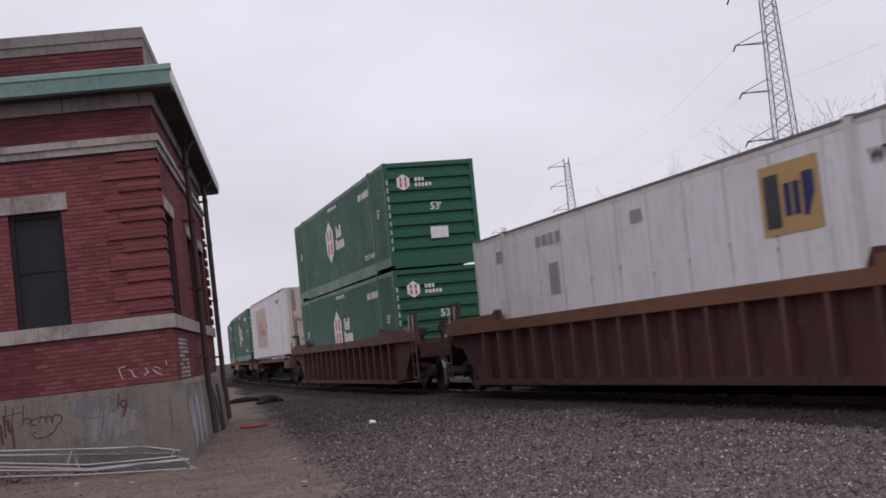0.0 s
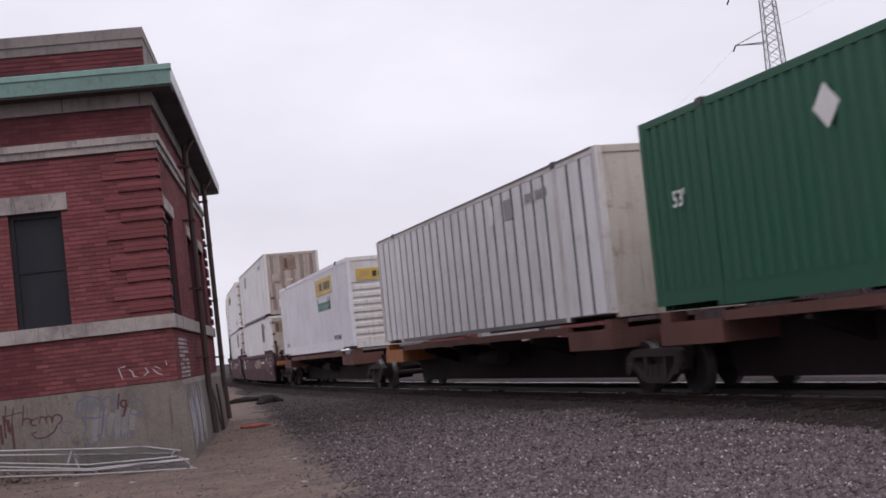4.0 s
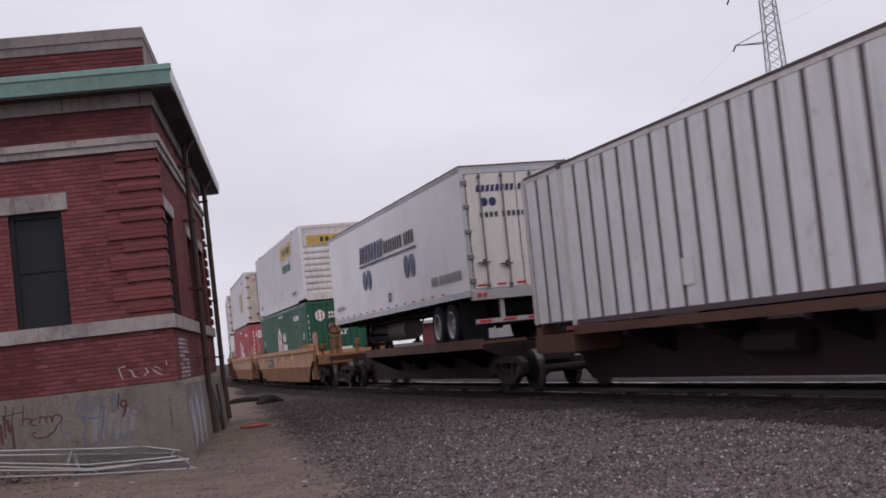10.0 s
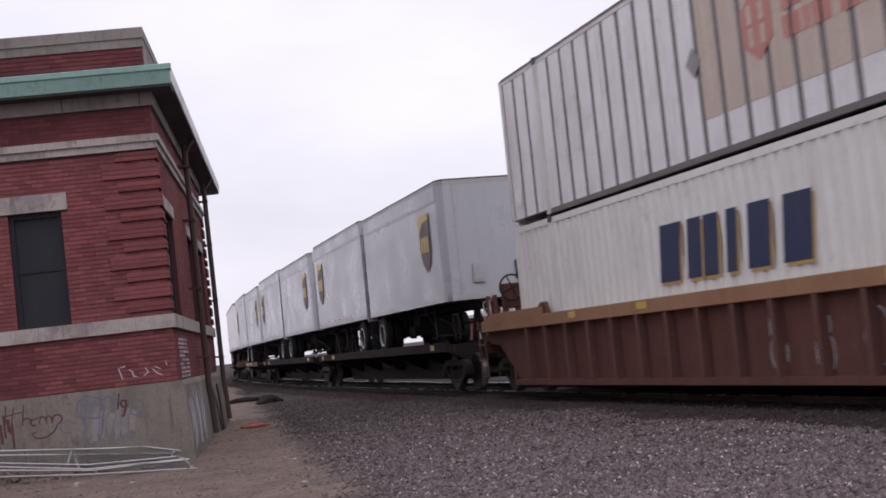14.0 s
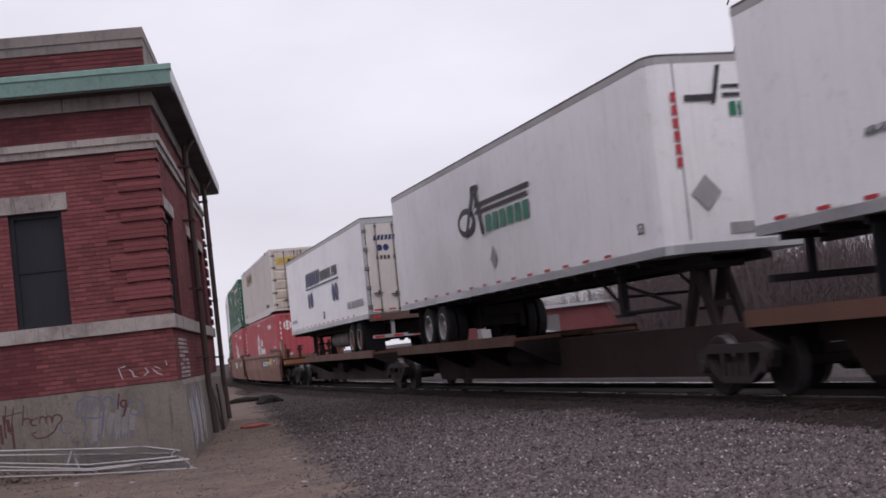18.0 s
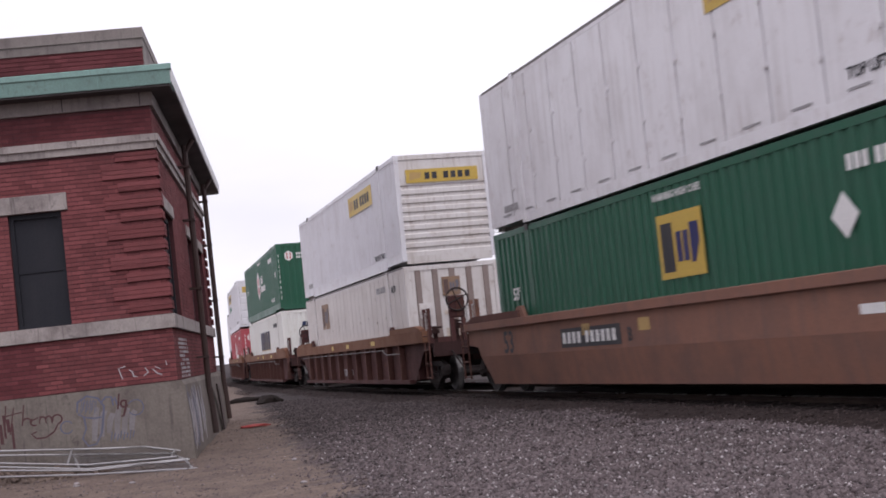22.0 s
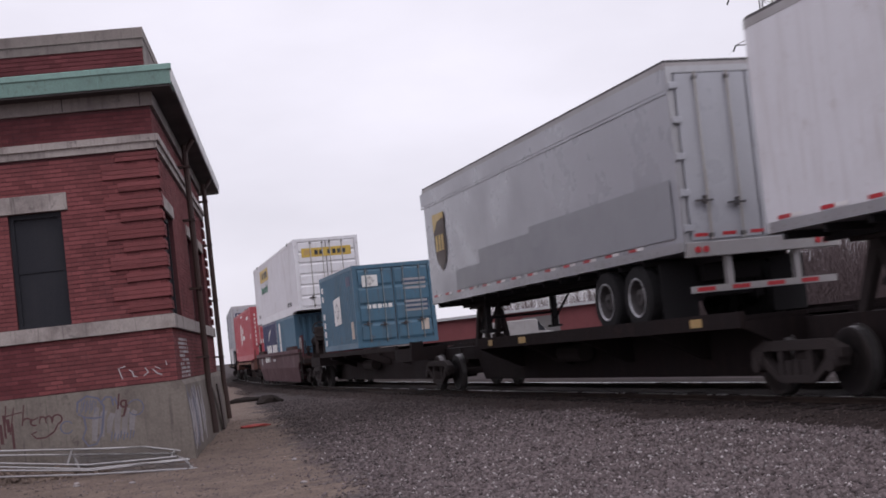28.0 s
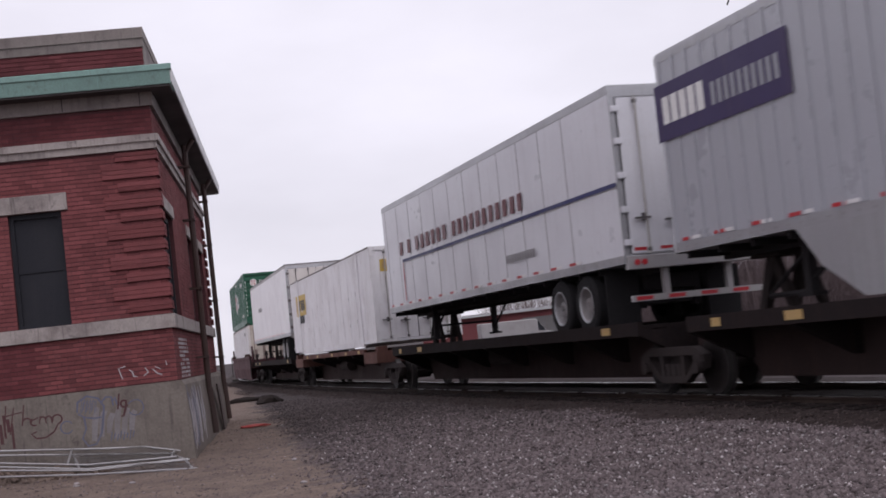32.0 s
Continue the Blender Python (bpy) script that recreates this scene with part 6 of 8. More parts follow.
def yellow_sign(parent, x, z, w, h, y, base=SIGNYELLOW, end=False, n=6):
    f = flat(parent, "sign_panel", [rect(x, z, w, h)], y, base, end, key=f"ys{x:.2f}{z:.2f}{w}{h}{y:.3f}{end}{base.name}")
    flat(f, "sign_lettering", bars(x + w * 0.26, z + h * 0.24, w * 0.66, h * 0.5, n, 0.32, 0.0, (1,)), y + 0.006, INKBLACK, end, key=f"ysb{x:.2f}{z:.2f}{w}{h}{y:.3f}{end}{n}")
    flat(f, "sign_mark", [[(x + w * 0.04, z + h * 0.2), (x + w * 0.2, z + h * 0.35), (x + w * 0.22, z + h * 0.75), (x + w * 0.06, z + h * 0.8)]], y + 0.006, SIGNTAN, end, key=f"ysm{x:.2f}{z:.2f}{w}{h}{y:.3f}{end}")


HW = 1.295


def container(s, z, side, front, paint, label, L=16.154, H=2.896, marks=(), pitch=0.28, rail=None, post=None, end_paint=None, name="container", base=8.7, groove=1.2, bars_paint=None):
    """A freight container. side: corr, ribbed or smooth; front: doors, louvre, level, upright, plain or posts."""
    c = thing(name, label, "container", "containers on the train")
    rail = rail or paint
    bars_paint = bars_paint or POSTGREY
    endp = end_paint or paint
    tall = f"{L:.1f}{H:.1f}"
    z0, z1 = {"ribbed": 0.09, "corr": 0.31 if L > 15 else 0.17}.get(side, 0.17), H - 0.11
    up = 0.075 if L > 15 else 0.0     # past the lifting posts the floor stands higher
    xi = 6.19 if up else L / 2 - 0.15
    part("core", lambda bm: box(bm, -L / 2 + 0.12, L / 2 - 0.12, -HW + 0.085, HW - 0.085, 0.05 + up * 0.6, H - 0.03), paint if side != "ribbed" else POSTGREY, c, key=f"core{tall}")
    part("roof", lambda bm: (corr_roof(bm, L, H)), rail, c, key=f"roof{tall}")
    for sg in (-1, 1):
        lo, hi = (min(sg * (HW - 0.09), sg * HW), max(sg * (HW - 0.09), sg * HW))
        part("bottom_rail", lambda bm: (box(bm, -xi, xi, lo, hi, 0.0, z0), [box(bm, min(d * xi, d * (L / 2 - 0.15)), max(d * xi, d * (L / 2 - 0.15)), lo, hi, up, z0) for d in (-1, 1) if up]), bars_paint if side == "ribbed" else rail, c, key=f"brail{tall}{sg}{z0}")
        part("top_rail", lambda bm: box(bm, -L / 2 + 0.15, L / 2 - 0.15, lo, hi, z1, H), rail, c, key=f"trail{tall}{sg}")
        if side == "corr":
            part("rail_lip", lambda bm: box(bm, -L / 2 + 0.16, L / 2 - 0.16, min(sg * (HW - 0.05), sg * (HW + 0.006)), max(sg * (HW - 0.05), sg * (HW + 0.006)), z0 - 0.022, z0 + 0.004), rail, c, key=f"rlip{tall}{sg}")
            part("side_sheet", lambda bm: corrugated(bm, -L / 2 + 0.15, L / 2 - 0.15, z0, z1, HW - 0.004, 0.034 if pitch > 0.25 else 0.045, pitch, sg), paint, c, key=f"corr{tall}{sg}{pitch}")
        elif side == "smooth":
            part("side_sheet", lambda bm: grooved(bm, -L / 2 + 0.15, L / 2 - 0.15, z0, z1, HW - 0.004, 0.065, groove, sg), paint, c, key=f"smooth{tall}{sg}{groove}")
            if sg < 0:
                part("lashing_rings", lambda bm: [rod(bm, (-L / 2 + 1.5 + i * 1.2, -HW - 0.022, z0 + 0.55 + 0.85 * j + 0.1 * (i % 3)), (-L / 2 + 1.5 + i * 1.2, -HW + 0.01, z0 + 0.55 + 0.85 * j + 0.1 * (i % 3)), 0.045, 10) for i in range(int((L - 2) / 1.2)) for j in range(2)], paint, c, key=f"rings{tall}")
        else:
            n = round((L - 0.3) / 0.6)
            w = (L - 0.3) / n
            pl, ph = min(sg * (HW - 0.06), sg * (HW - 0.008)), max(sg * (HW - 0.06), sg * (HW - 0.008))
            part("post_sheet", lambda bm: box(bm, -L / 2 + 0.15, L / 2 - 0.15, min(sg * (HW - 0.09), sg * (HW - 0.02)), max(sg * (HW - 0.09), sg * (HW - 0.02)), z0, z1), bars_paint, c, key=f"posts{tall}{sg}")
            if sg < 0:
                for i in range(n):
                    part("side_panel", lambda bm: box(bm, 0.065, w - 0.065, pl, ph, z0, z1), paint, c, key=f"panel{w:.3f}{sg}{H}", at=Matrix.Translation((-L / 2 + 0.15 + i * w, 0, 0)))
            else:
                part("side_sheet", lambda bm: corrugated(bm, -L / 2 + 0.15, L / 2 - 0.15, z0, z1, HW - 0.008, 0.011, 0.6, sg), paint, c, key=f"panels{tall}{sg}")
        if side != "corr":
            part("roof_lip", lambda bm: box(bm, -L / 2 + 0.16, L / 2 - 0.16, min(sg * (HW - 0.05), sg * (HW + 0.007)), max(sg * (HW - 0.05), sg * (HW + 0.007)), H - 0.035, H + 0.012), bars_paint, c, key=f"lip{tall}{sg}")
        for d in (-1, 1):
            part("corner_post", lambda bm: (box(bm, min(d * (L / 2 - 0.15), d * L / 2), max(d * (L / 2 - 0.15), d * L / 2), min(sg * (HW - 0.12), sg * (HW + 0.004)), max(sg * (HW - 0.12), sg * (HW + 0.004)), up, H + 0.004)), post or rail, c, key=f"cpost{tall}{sg}{d}")
            if L > 15:
                lp = 0.03 if side == "smooth" else 0.008
                lift = part("lift_post", lambda bm: box(bm, d * 6.096 - 0.09, d * 6.096 + 0.09, min(sg * (HW - 0.03), sg * (HW + lp)), max(sg * (HW - 0.03), sg * (HW + lp)), 0.0, H + 0.01), paint if side == "corr" else rail, c, key=f"lift{sg}{d}{H}{lp}")
                part("corner_casting", lambda bm: box(bm, d * 6.096 - 0.09, d * 6.096 + 0.09, min(sg * (HW - 0.1), sg * (HW + 0.02)), max(sg * (HW - 0.1), sg * (HW + 0.02)), H - 0.09, H + 0.03), DARKRAIL, lift, key=f"cast{sg}{d}{H}")
    # front end
    f = L / 2
    fe = f - {"doors": 0.044 if side != "corr" or pitch < 0.25 else 0.014, "griddoors": 0.014, "plain": 0.029, "posts": 0.003}.get(front, 0.009)
    if front == "doors":
        door_pair(c, f - 0.045, HW, 0.16, H - 0.12, endp, rods={CREAM: POSTGREY, RUSTCREAM: POSTGREY, BLUE: RODBLUE}.get(endp, RODS), rib=0 if side != "corr" or pitch < 0.25 else 4)
        part("door_header", lambda bm: box(bm, f - 0.12, f - 0.01, -HW + 0.12, HW - 0.12, H - 0.115, H), rail, c, key=f"head{tall}")
        part("door_sill", lambda bm: box(bm, f - 0.12, f - 0.01, -HW + 0.12, HW - 0.12, up, 0.15), rail, c, key=f"dsill{tall}")
    elif front == "griddoors":
        door_pair(c, f - 0.045, HW, 0.16, H - 0.12, endp, rods=POSTGREY if endp is CREAM else RODS, rib=6)
        part("door_header", lambda bm: box(bm, f - 0.12, f - 0.01, -HW + 0.12, HW - 0.12, H - 0.115, H), rail, c, key=f"head{tall}")
        part("door_sill", lambda bm: box(bm, f - 0.12, f - 0.01, -HW + 0.12, HW - 0.12, up, 0.15), rail, c, key=f"dsill{tall}")
    else:
        part("end_header", lambda bm: box(bm, f - 0.12, f - 0.005, -HW + 0.12, HW - 0.12, H - 0.12, H), endp, c, key=f"eh{tall}")
        part("end_sill", lambda bm: box(bm, f - 0.12, f - 0.005, -HW + 0.12, HW - 0.12, 0, 0.2), endp, c, key=f"es{tall}")

        def end_wall(bm):
            if front == "louvre":
                folded_end(bm, f - 0.01, 1, HW - 0.12, 0.2, H - 0.8, 0.045, 0.24, "h")
            elif front == "level":
                folded_end(bm, f - 0.01, 1, HW - 0.12, 0.2, H - 0.12, 0.07, 0.34, "h")
            elif front == "upright":
                folded_end(bm, f - 0.01, 1, HW - 0.12, 0.2, H - 0.12, 0.04, 0.25, "v")
            else:
                box(bm, f - 0.12, f - 0.03, -HW + 0.12, HW - 0.12, 0.2, H - 0.12)
        part("end_wall", end_wall, endp, c, key=f"end{front}{tall}")
        if front == "louvre":
            part("end_panel", lambda bm: box(bm, f - 0.12, f - 0.03, -HW + 0.12, HW - 0.12, H - 0.8, H - 0.12), endp, c, key=f"ep{tall}")
        elif front == "posts":
            for i in range(5):
                part("end_post", lambda bm: prism(bm, [(f - 0.03, -0.085), (f - 0.004, -0.06), (f - 0.004, 0.06), (f - 0.03, 0.085)], 0.2, H - 0.12, "z"), TAUPE, c, key=f"epost{tall}", at=Matrix.Translation((0, -HW + 0.36 + i * 0.47, 0)))
            part("end_vent", lambda bm: (box(bm, f - 0.03, f + 0.008, -0.98, -0.62, 1.5, 1.9), rod(bm, (f + 0.008, -0.80, 1.70), (f + 0.05, -0.80, 1.70), 0.15, 14)), endp, c, "round vent cover on a square plate", key=f"event{tall}")
            for i, (y0, zz, w, h, ink) in enumerate(((-0.29, 0.85, 0.22, 0.34, TANPATCH), (0.02, 0.9, 0.24, 0.32, TANPATCH), (-1.12, 0.72, 0.2, 0.12, RUSTHINGE), (-0.72, 0.6, 0.16, 0.16, GREYMARK), (0.62, 0.82, 0.2, 0.2, TAUPE), (-0.3, 1.55, 0.3, 0.1, TANPATCH))):
                flat(c, "label_patch", [rect(y0, zz, w, h)], f - 0.0035, ink, True, key=f"elab{i}{tall}")
        elif front == "plain":
            part("end_seam", lambda bm: box(bm, f - 0.03, f - 0.022, -0.03, 0.03, 0.2, H - 0.12), endp, c, key=f"eseam{tall}")
    part("rear_wall", lambda bm: folded_end(bm, -f + 0.01, -1, HW - 0.12, 0.0, H, 0.04, 0.25, "v"), endp, c, key=f"rear{tall}")
    for m in marks:
        m(c, HW + 0.004, fe, H)
    RIDERS.append((c, s, z, base))
    return c


def corr_roof(bm, L, H):
    n = int((L - 0.3) / 0.6)
    box(bm, -L / 2 + 0.15, L / 2 - 0.15, -HW + 0.1, HW - 0.1, H - 0.04, H - 0.015)
    for i in range(n):
        x = -L / 2 + 0.3 + i * 0.6
        box(bm, x, x + 0.25, -HW + 0.14, HW - 0.14, H - 0.015, H - 0.002)


def between_posts(x, z, w, h, L=16.154):
    """A painted rectangle cut into pieces, one on each upright panel."""
    n = round((L - 0.3) / 0.6)
    p = (L - 0.3) / n
    out = []
    for i in range(n):
        a, b = max(x, -L / 2 + 0.15 + i * p + 0.066), min(x + w, -L / 2 + 0.15 + (i + 1) * p - 0.066)
        if b - a > 0.03:
            out.append(rect(a, z, b - a, h))
    return out


# ---- markings, each a function of (thing, side distance, end distance, height) ----
def m_hub(x=-0.7, ink=INKWHITE, badge=INKRED, low=False, inc=False, faded=False):
    """A six-sided badge followed by two rows of plain letter blocks."""
    def mark(c, y, f, H):
        zc = 1.6 if not low else 1.53
        if faded:
            flat(c, "faded_patch", between_posts(x - 1.63, 0.55, 4.92, 1.95), y - 0.011, TANPATCH, key=f"patch{x}")
            logo_hex(c, x, 1.5, 0.75, 0.95, y - 0.002, INKFADED, TANPATCH)
            flat(c, "brand_lettering", bars(x + 0.6, 1.5, 0.8, 0.3, 3, 0.3) + bars(x + 0.6, 1.15, 1.9, 0.28, 8, 0.3, 0, (4,)), y - 0.002, INKFADED, key=f"hubf{x}")
        else:
            logo_hex(c, x, zc, 1.3, 1.4, y + 0.001, INKWHITE, badge)
            flat(c, "brand_lettering", [rect(x + 1.22, zc + 0.02, 0.2, 0.38), rect(x + 1.5, zc + 0.02, 0.24, 0.26), rect(x + 1.82, zc + 0.02, 0.24, 0.38)] + [rect(x + 1.05 + i * 0.29, zc - 0.36, 0.23, 0.34 if i == 0 else 0.26) for i in range(5)]
                 + ([rect(x + 2.55, zc - 0.36, 0.09, 0.34), rect(x + 2.7, zc - 0.36, 0.17, 0.24), rect(x + 2.93, zc - 0.36, 0.17, 0.24)] if inc else []), y + 0.001, ink, key=f"hubb{x}{zc}{inc}")
    return mark


def m_size(x=6.9, z=1.5, txt="53'", ink=INKWHITE, size=0.34):
    return lambda c, y, f, H: words(c, txt, size, x, z, y + 0.006, ink)


def m_line(txt, x, z, size, ink):
    return lambda c, y, f, H: words(c, txt, size, x, z, y + 0.006, ink)


def m_bars(x, z, w, h, n, ink, skew=0.0, spaces=()):
    return lambda c, y, f, H: flat(c, "stencil_lettering", bars(x, z, w, h, n, 0.3, skew, spaces), y + 0.001, ink, key=f"mb{x}{z}{w}{h}{n}{skew}{spaces}")


def m_square(x, z=1.55, w=1.42, base=SIGNYELLOW, h=0.97):
    return lambda c, y, f, H: emblem_square(c, x, z, w, h, y + 0.001, base)


def m_sign(x, z=1.97, w=3.4, h=0.56, base=SIGNYELLOW, inter=False):
    def mark(c, y, f, H):
        yellow_sign(c, x, z, w, h, y + 0.001, base)
        if inter:
            words(c, "Intermodal", 0.62, x + 0.2, z - 0.55, y + 0.006, INKGREEN)
    return mark


def m_diamond(x, z, r=0.28, ink=INKWHITE, end=False):
    return lambda c, y, f, H: flat(c, "diamond_placard", [[(x, z - r), (x + r, z), (x, z + r), (x - r, z)]], (f if end else y) + 0.001, ink, end, key=f"dia{x}{z}{r}{end}")


def m_rect(x, z, w, h, ink, end=False, name="label_patch"):
    return lambda c, y, f, H: flat(c, name, [rect(x, z, w, h)], (f if end else y) + 0.002, ink, end, key=f"rc{x}{z}{w}{h}{end}")


def e_hub(ink=INKWHITE, badge=INKRED):
    def mark(c, y, f, H):
        logo_hex(c, -0.75, H - 0.55, 0.36, 0.46, f + 0.001, INKWHITE, badge, True)
        flat(c, "brand_lettering", bars(-0.42, H - 0.53, 0.3, 0.1, 3, 0.35) + bars(-0.42, H - 0.68, 0.5, 0.1, 5, 0.35), f + 0.001, ink, True, key=f"ehub{H:.1f}")
    return mark


def e_words(txt, y0, z, size, ink):
    return lambda c, y, f, H: words(c, txt, size, y0, z, f + 0.004, ink, True)


def e_bars(y0, z, w, h, n, ink, d=0.002):
    return lambda c, y, f, H: flat(c, "stencil_lettering", bars(y0, z, w, h, n, 0.3), f + d, ink, True, key=f"eb{y0}{z}{w}{h}{n}{d}")


def e_column(y0, z, n, ink, h=0.17):
    """A column of small upright marks."""
    return lambda c, y, f, H: flat(c, "stencil_lettering", [rect(y0, z - i * h * 1.35, 0.055, h * 0.8) for i in range(n)], f + 0.004, ink, True, key=f"ec{y0}{z}{n}{h}")


def e_sign(z=None, base=SIGNYELLOW, w=2.0, h=0.36, y0=-1.0, d=0.002):
    return lambda c, y, f, H: yellow_sign(c, y0, z if z is not None else H - 0.75, w, h, f + d, base, True, 6)


def e_square(y0, z, w=0.5):
    return lambda c, y, f, H: emblem_square(c, y0, z, w, w, f + 0.002, FADEDBADGE, True)


# ---- trailers ----
def dual_wheel(parent, x, rim, zc=-0.565, r=0.505):
    for sg in (-1, 1):
        w = part("wheel", lambda bm: [lathe(bm, [(a, r * 0.62), (a, r * 0.93), (a + 0.04, r), (a + 0.20, r), (a + 0.24, r * 0.93), (a + 0.24, r * 0.62), (a, r * 0.62)], 28, 0, 0, 0, False) for a in ((-1.26, -0.99) if sg < 0 else (0.75, 1.02))], RUBBER, parent, key=f"tyre{sg}{r}", at=Matrix.Translation((x, 0, zc)), label="worn dual truck tyres")
        hub = part("rim", lambda bm: lathe(bm, [(-1.262, r * 0.63), (-1.268, r * 0.60), (-1.25, r * 0.56), (-1.06, r * 0.49), (-1.03, r * 0.46), (-1.05, r * 0.30), (-1.13, r * 0.27), (-1.21, r * 0.25), (-1.22, r * 0.12), (-1.02, 0.04), (-1.0, r * 0.6)] if sg < 0 else [(1.02, r * 0.62), (1.10, r * 0.5), (1.25, r * 0.56), (1.255, r * 0.62)], 28, 0, 0, 0, sg > 0), rim, w, key=f"rim{sg}{r}")
        if sg < 0:
            second_material(hub, {RIMRUST: RIM}.get(rim, ALU), lambda q, ny: q > r * 0.57)
            for i in range(5):
                a = i * math.tau / 5
                part("hand_hole", lambda bm: rod(bm, (math.cos(a) * r * 0.39, -1.062, math.sin(a) * r * 0.39), (math.cos(a) * r * 0.39, -1.03, math.sin(a) * r * 0.39), 0.04, 8), RUBBER, w, key=f"hole{i}{r}")


def trailer(s, paint, label, L=16.154, nose=1, marks=(), rim=RIM, H=2.93, tape=True, z=2.13, side="smooth", axles=2, band=None, front="plain", slide=0.0, skirt=False, rail_mat=None, top_mat=None, tanks=()):
    """A highway van trailer. nose: +1 when its nose leads, -1 when its doors lead."""
    c = thing("van_trailer", label, "trailer", "trailers on the train")
    f = L / 2
    key = f"{L:.1f}{nose}"
    R = 0.28

    def plan():
        """The outline from above; the nose has rounded corners."""
        pts = [(-nose * f, -HW), (nose * (f - R), -HW)] + [(nose * (f - R + R * math.sin(radians(a))), -HW + R - R * math.cos(radians(a))) for a in (30, 60, 90)] + [(nose * (f - R + R * math.sin(radians(a))), HW - R + R * math.cos(radians(a))) for a in (90, 60, 30)] + [(nose * (f - R), HW), (-nose * f, HW)]
        return pts

    part("body", lambda bm: prism(bm, plan(), 0.14, H - 0.15, "z"), paint, c, key=f"tbody{key}{H}")
    part("top_rail", lambda bm: prism(bm, [(x * 1.0004, y * 1.004) for x, y in plan()], H - 0.149, H - 0.04, "z"), top_mat or POSTPALE, c, key=f"ttop{key}{H}")
    part("roof", lambda bm: prism(bm, [(x * 0.999, y * 0.998) for x, y in plan()], H - 0.039, H, "z"), top_mat or DARKRAIL, c, key=f"troof{key}{H}")
    part("bottom_rail", lambda bm: prism(bm, [(x * 1.0005, y * 1.006) for x, y in plan()], 0.0, 0.139, "z"), rail_mat or ALU, c, key=f"trail{key}")
    if side == "ribs":
        n = int((L - 0.6) / 0.42)
        part("side_ribs", lambda bm: [box(bm, -f + 0.3 + i * 0.42, -f + 0.36 + i * 0.42, -HW - 0.02, -HW, 0.15, H - 0.11) for i in range(n)], paint, c, key=f"tribs{key}")
    elif side == "seams":
        n = int((L - 0.6) / 1.22)
        part("side_seams", lambda bm: [box(bm, -f + 0.6 + i * 1.22, -f + 0.63 + i * 1.22, -HW - 0.003, -HW, 0.15, H - 0.11) for i in range(n)], GREYMARK if paint in (TRAILERWHITE, SILVER) else paint, c, key=f"tseams{key}")
    part("rivet_row", lambda bm: [box(bm, -f + 0.3 + i * 0.3, -f + 0.33 + i * 0.3, -HW - 0.012, -HW - 0.006, 0.05, 0.08) for i in range(int((L - 0.5) / 0.3))], GREYMARK, c, key=f"rivet{key}")
    if tape:
        n = int((L - 1.2) / 0.95)
        part("red_tape", lambda bm: [box(bm, -f + 0.5 + i * 0.95, -f + 0.78 + i * 0.95, -HW - 0.014, -HW - 0.008, 0.155, 0.205) for i in range(n)], TAPERED, c, key=f"tr{key}")
        part("white_tape", lambda bm: [box(bm, -f + 0.79 + i * 0.95, -f + 1.05 + i * 0.95, -HW - 0.014, -HW - 0.008, 0.155, 0.205) for i in range(n)], TAPEWHITE, c, key=f"tw{key}")
    if band:
        part("upper_band", lambda bm: (box(bm, -f + 0.05, f - (0.3 if nose > 0 else 0.05), -HW - 0.012, -HW, H - 0.50, H - 0.46), box(bm, -f + 0.05, f - (0.3 if nose > 0 else 0.05), -HW - 0.008, -HW, H - 0.44, H - 0.12)), band, c, key=f"tband{key}")
    # leading end
    if nose < 0:
        part("door_frame", lambda bm: (box(bm, f, f + 0.03, -HW, -HW + 0.09, 0.1, H - 0.1), box(bm, f, f + 0.03, HW - 0.09, HW, 0.1, H - 0.1), box(bm, f, f + 0.03, -HW + 0.09, HW - 0.09, H - 0.2, H - 0.1)), ALU, c, key=f"tdf{key}{H}")
        part("rear_sill", lambda bm: (box(bm, f - 0.05, f + 0.06, -HW + 0.02, HW - 0.02, -0.10, 0.12), bevel(bm, 0.01)), RUSTHINGE if rim is RIMRUST else POSTPALE, c, "dirty rear sill below the doors", key=f"rsill{key}")
        part("door_tape", lambda bm: [box(bm, f + 0.031, f + 0.034, -1.12 + i * 0.46, -0.9 + i * 0.46, 0.2, 0.25) for i in range(5)], TAPERED, c, key=f"dtape{key}")
        door_pair(c, f + 0.03, HW, 0.16, H - 0.22, DUSTWHITE if paint is TRAILERWHITE else paint, rods=POSTGREY if paint is TRAILERWHITE else RODS, rib=0)
        part("underride_guard", lambda bm: (box(bm, f - 0.12, f - 0.02, -1.2, 1.2, -0.62, -0.52), box(bm, f - 0.14, f - 0.04, -0.62, -0.52, -0.52, 0.0), box(bm, f - 0.14, f - 0.04, 0.52, 0.62, -0.52, 0.0)), POSTPALE, c, key=f"guard{key}")
        part("guard_tape", lambda bm: [box(bm, f - 0.019, f - 0.014, -1.15 + i * 0.58, -0.86 + i * 0.58, -0.6, -0.54) for i in range(4)], TAPERED, c, key=f"gtape{key}")
        for y in (-1.0, 1.0):
            part("tail_lamp", lambda bm: (rod(bm, (f + 0.06, y - 0.11, 0.01), (f + 0.078, y - 0.11, 0.01), 0.05, 10), rod(bm, (f + 0.06, y + 0.02, 0.01), (f + 0.078, y + 0.02, 0.01), 0.05, 10)), TAPERED, c, key=f"lamp{key}{y}")
    else:
        if front == "reefer":
            u = part("cooling_unit", lambda bm: (prism(bm, [(f, 0.66), (f + 0.30, 0.72), (f + 0.40, 0.86), (f + 0.42, 1.66), (f + 0.30, 1.68), (f + 0.30, H - 0.05), (f, H - 0.04)], -1.12, 1.12, "y"), bevel(bm, 0.02)), TRAILERWHITE, c, "white refrigeration unit with an open black top", key=f"reef{L:.1f}{H}")
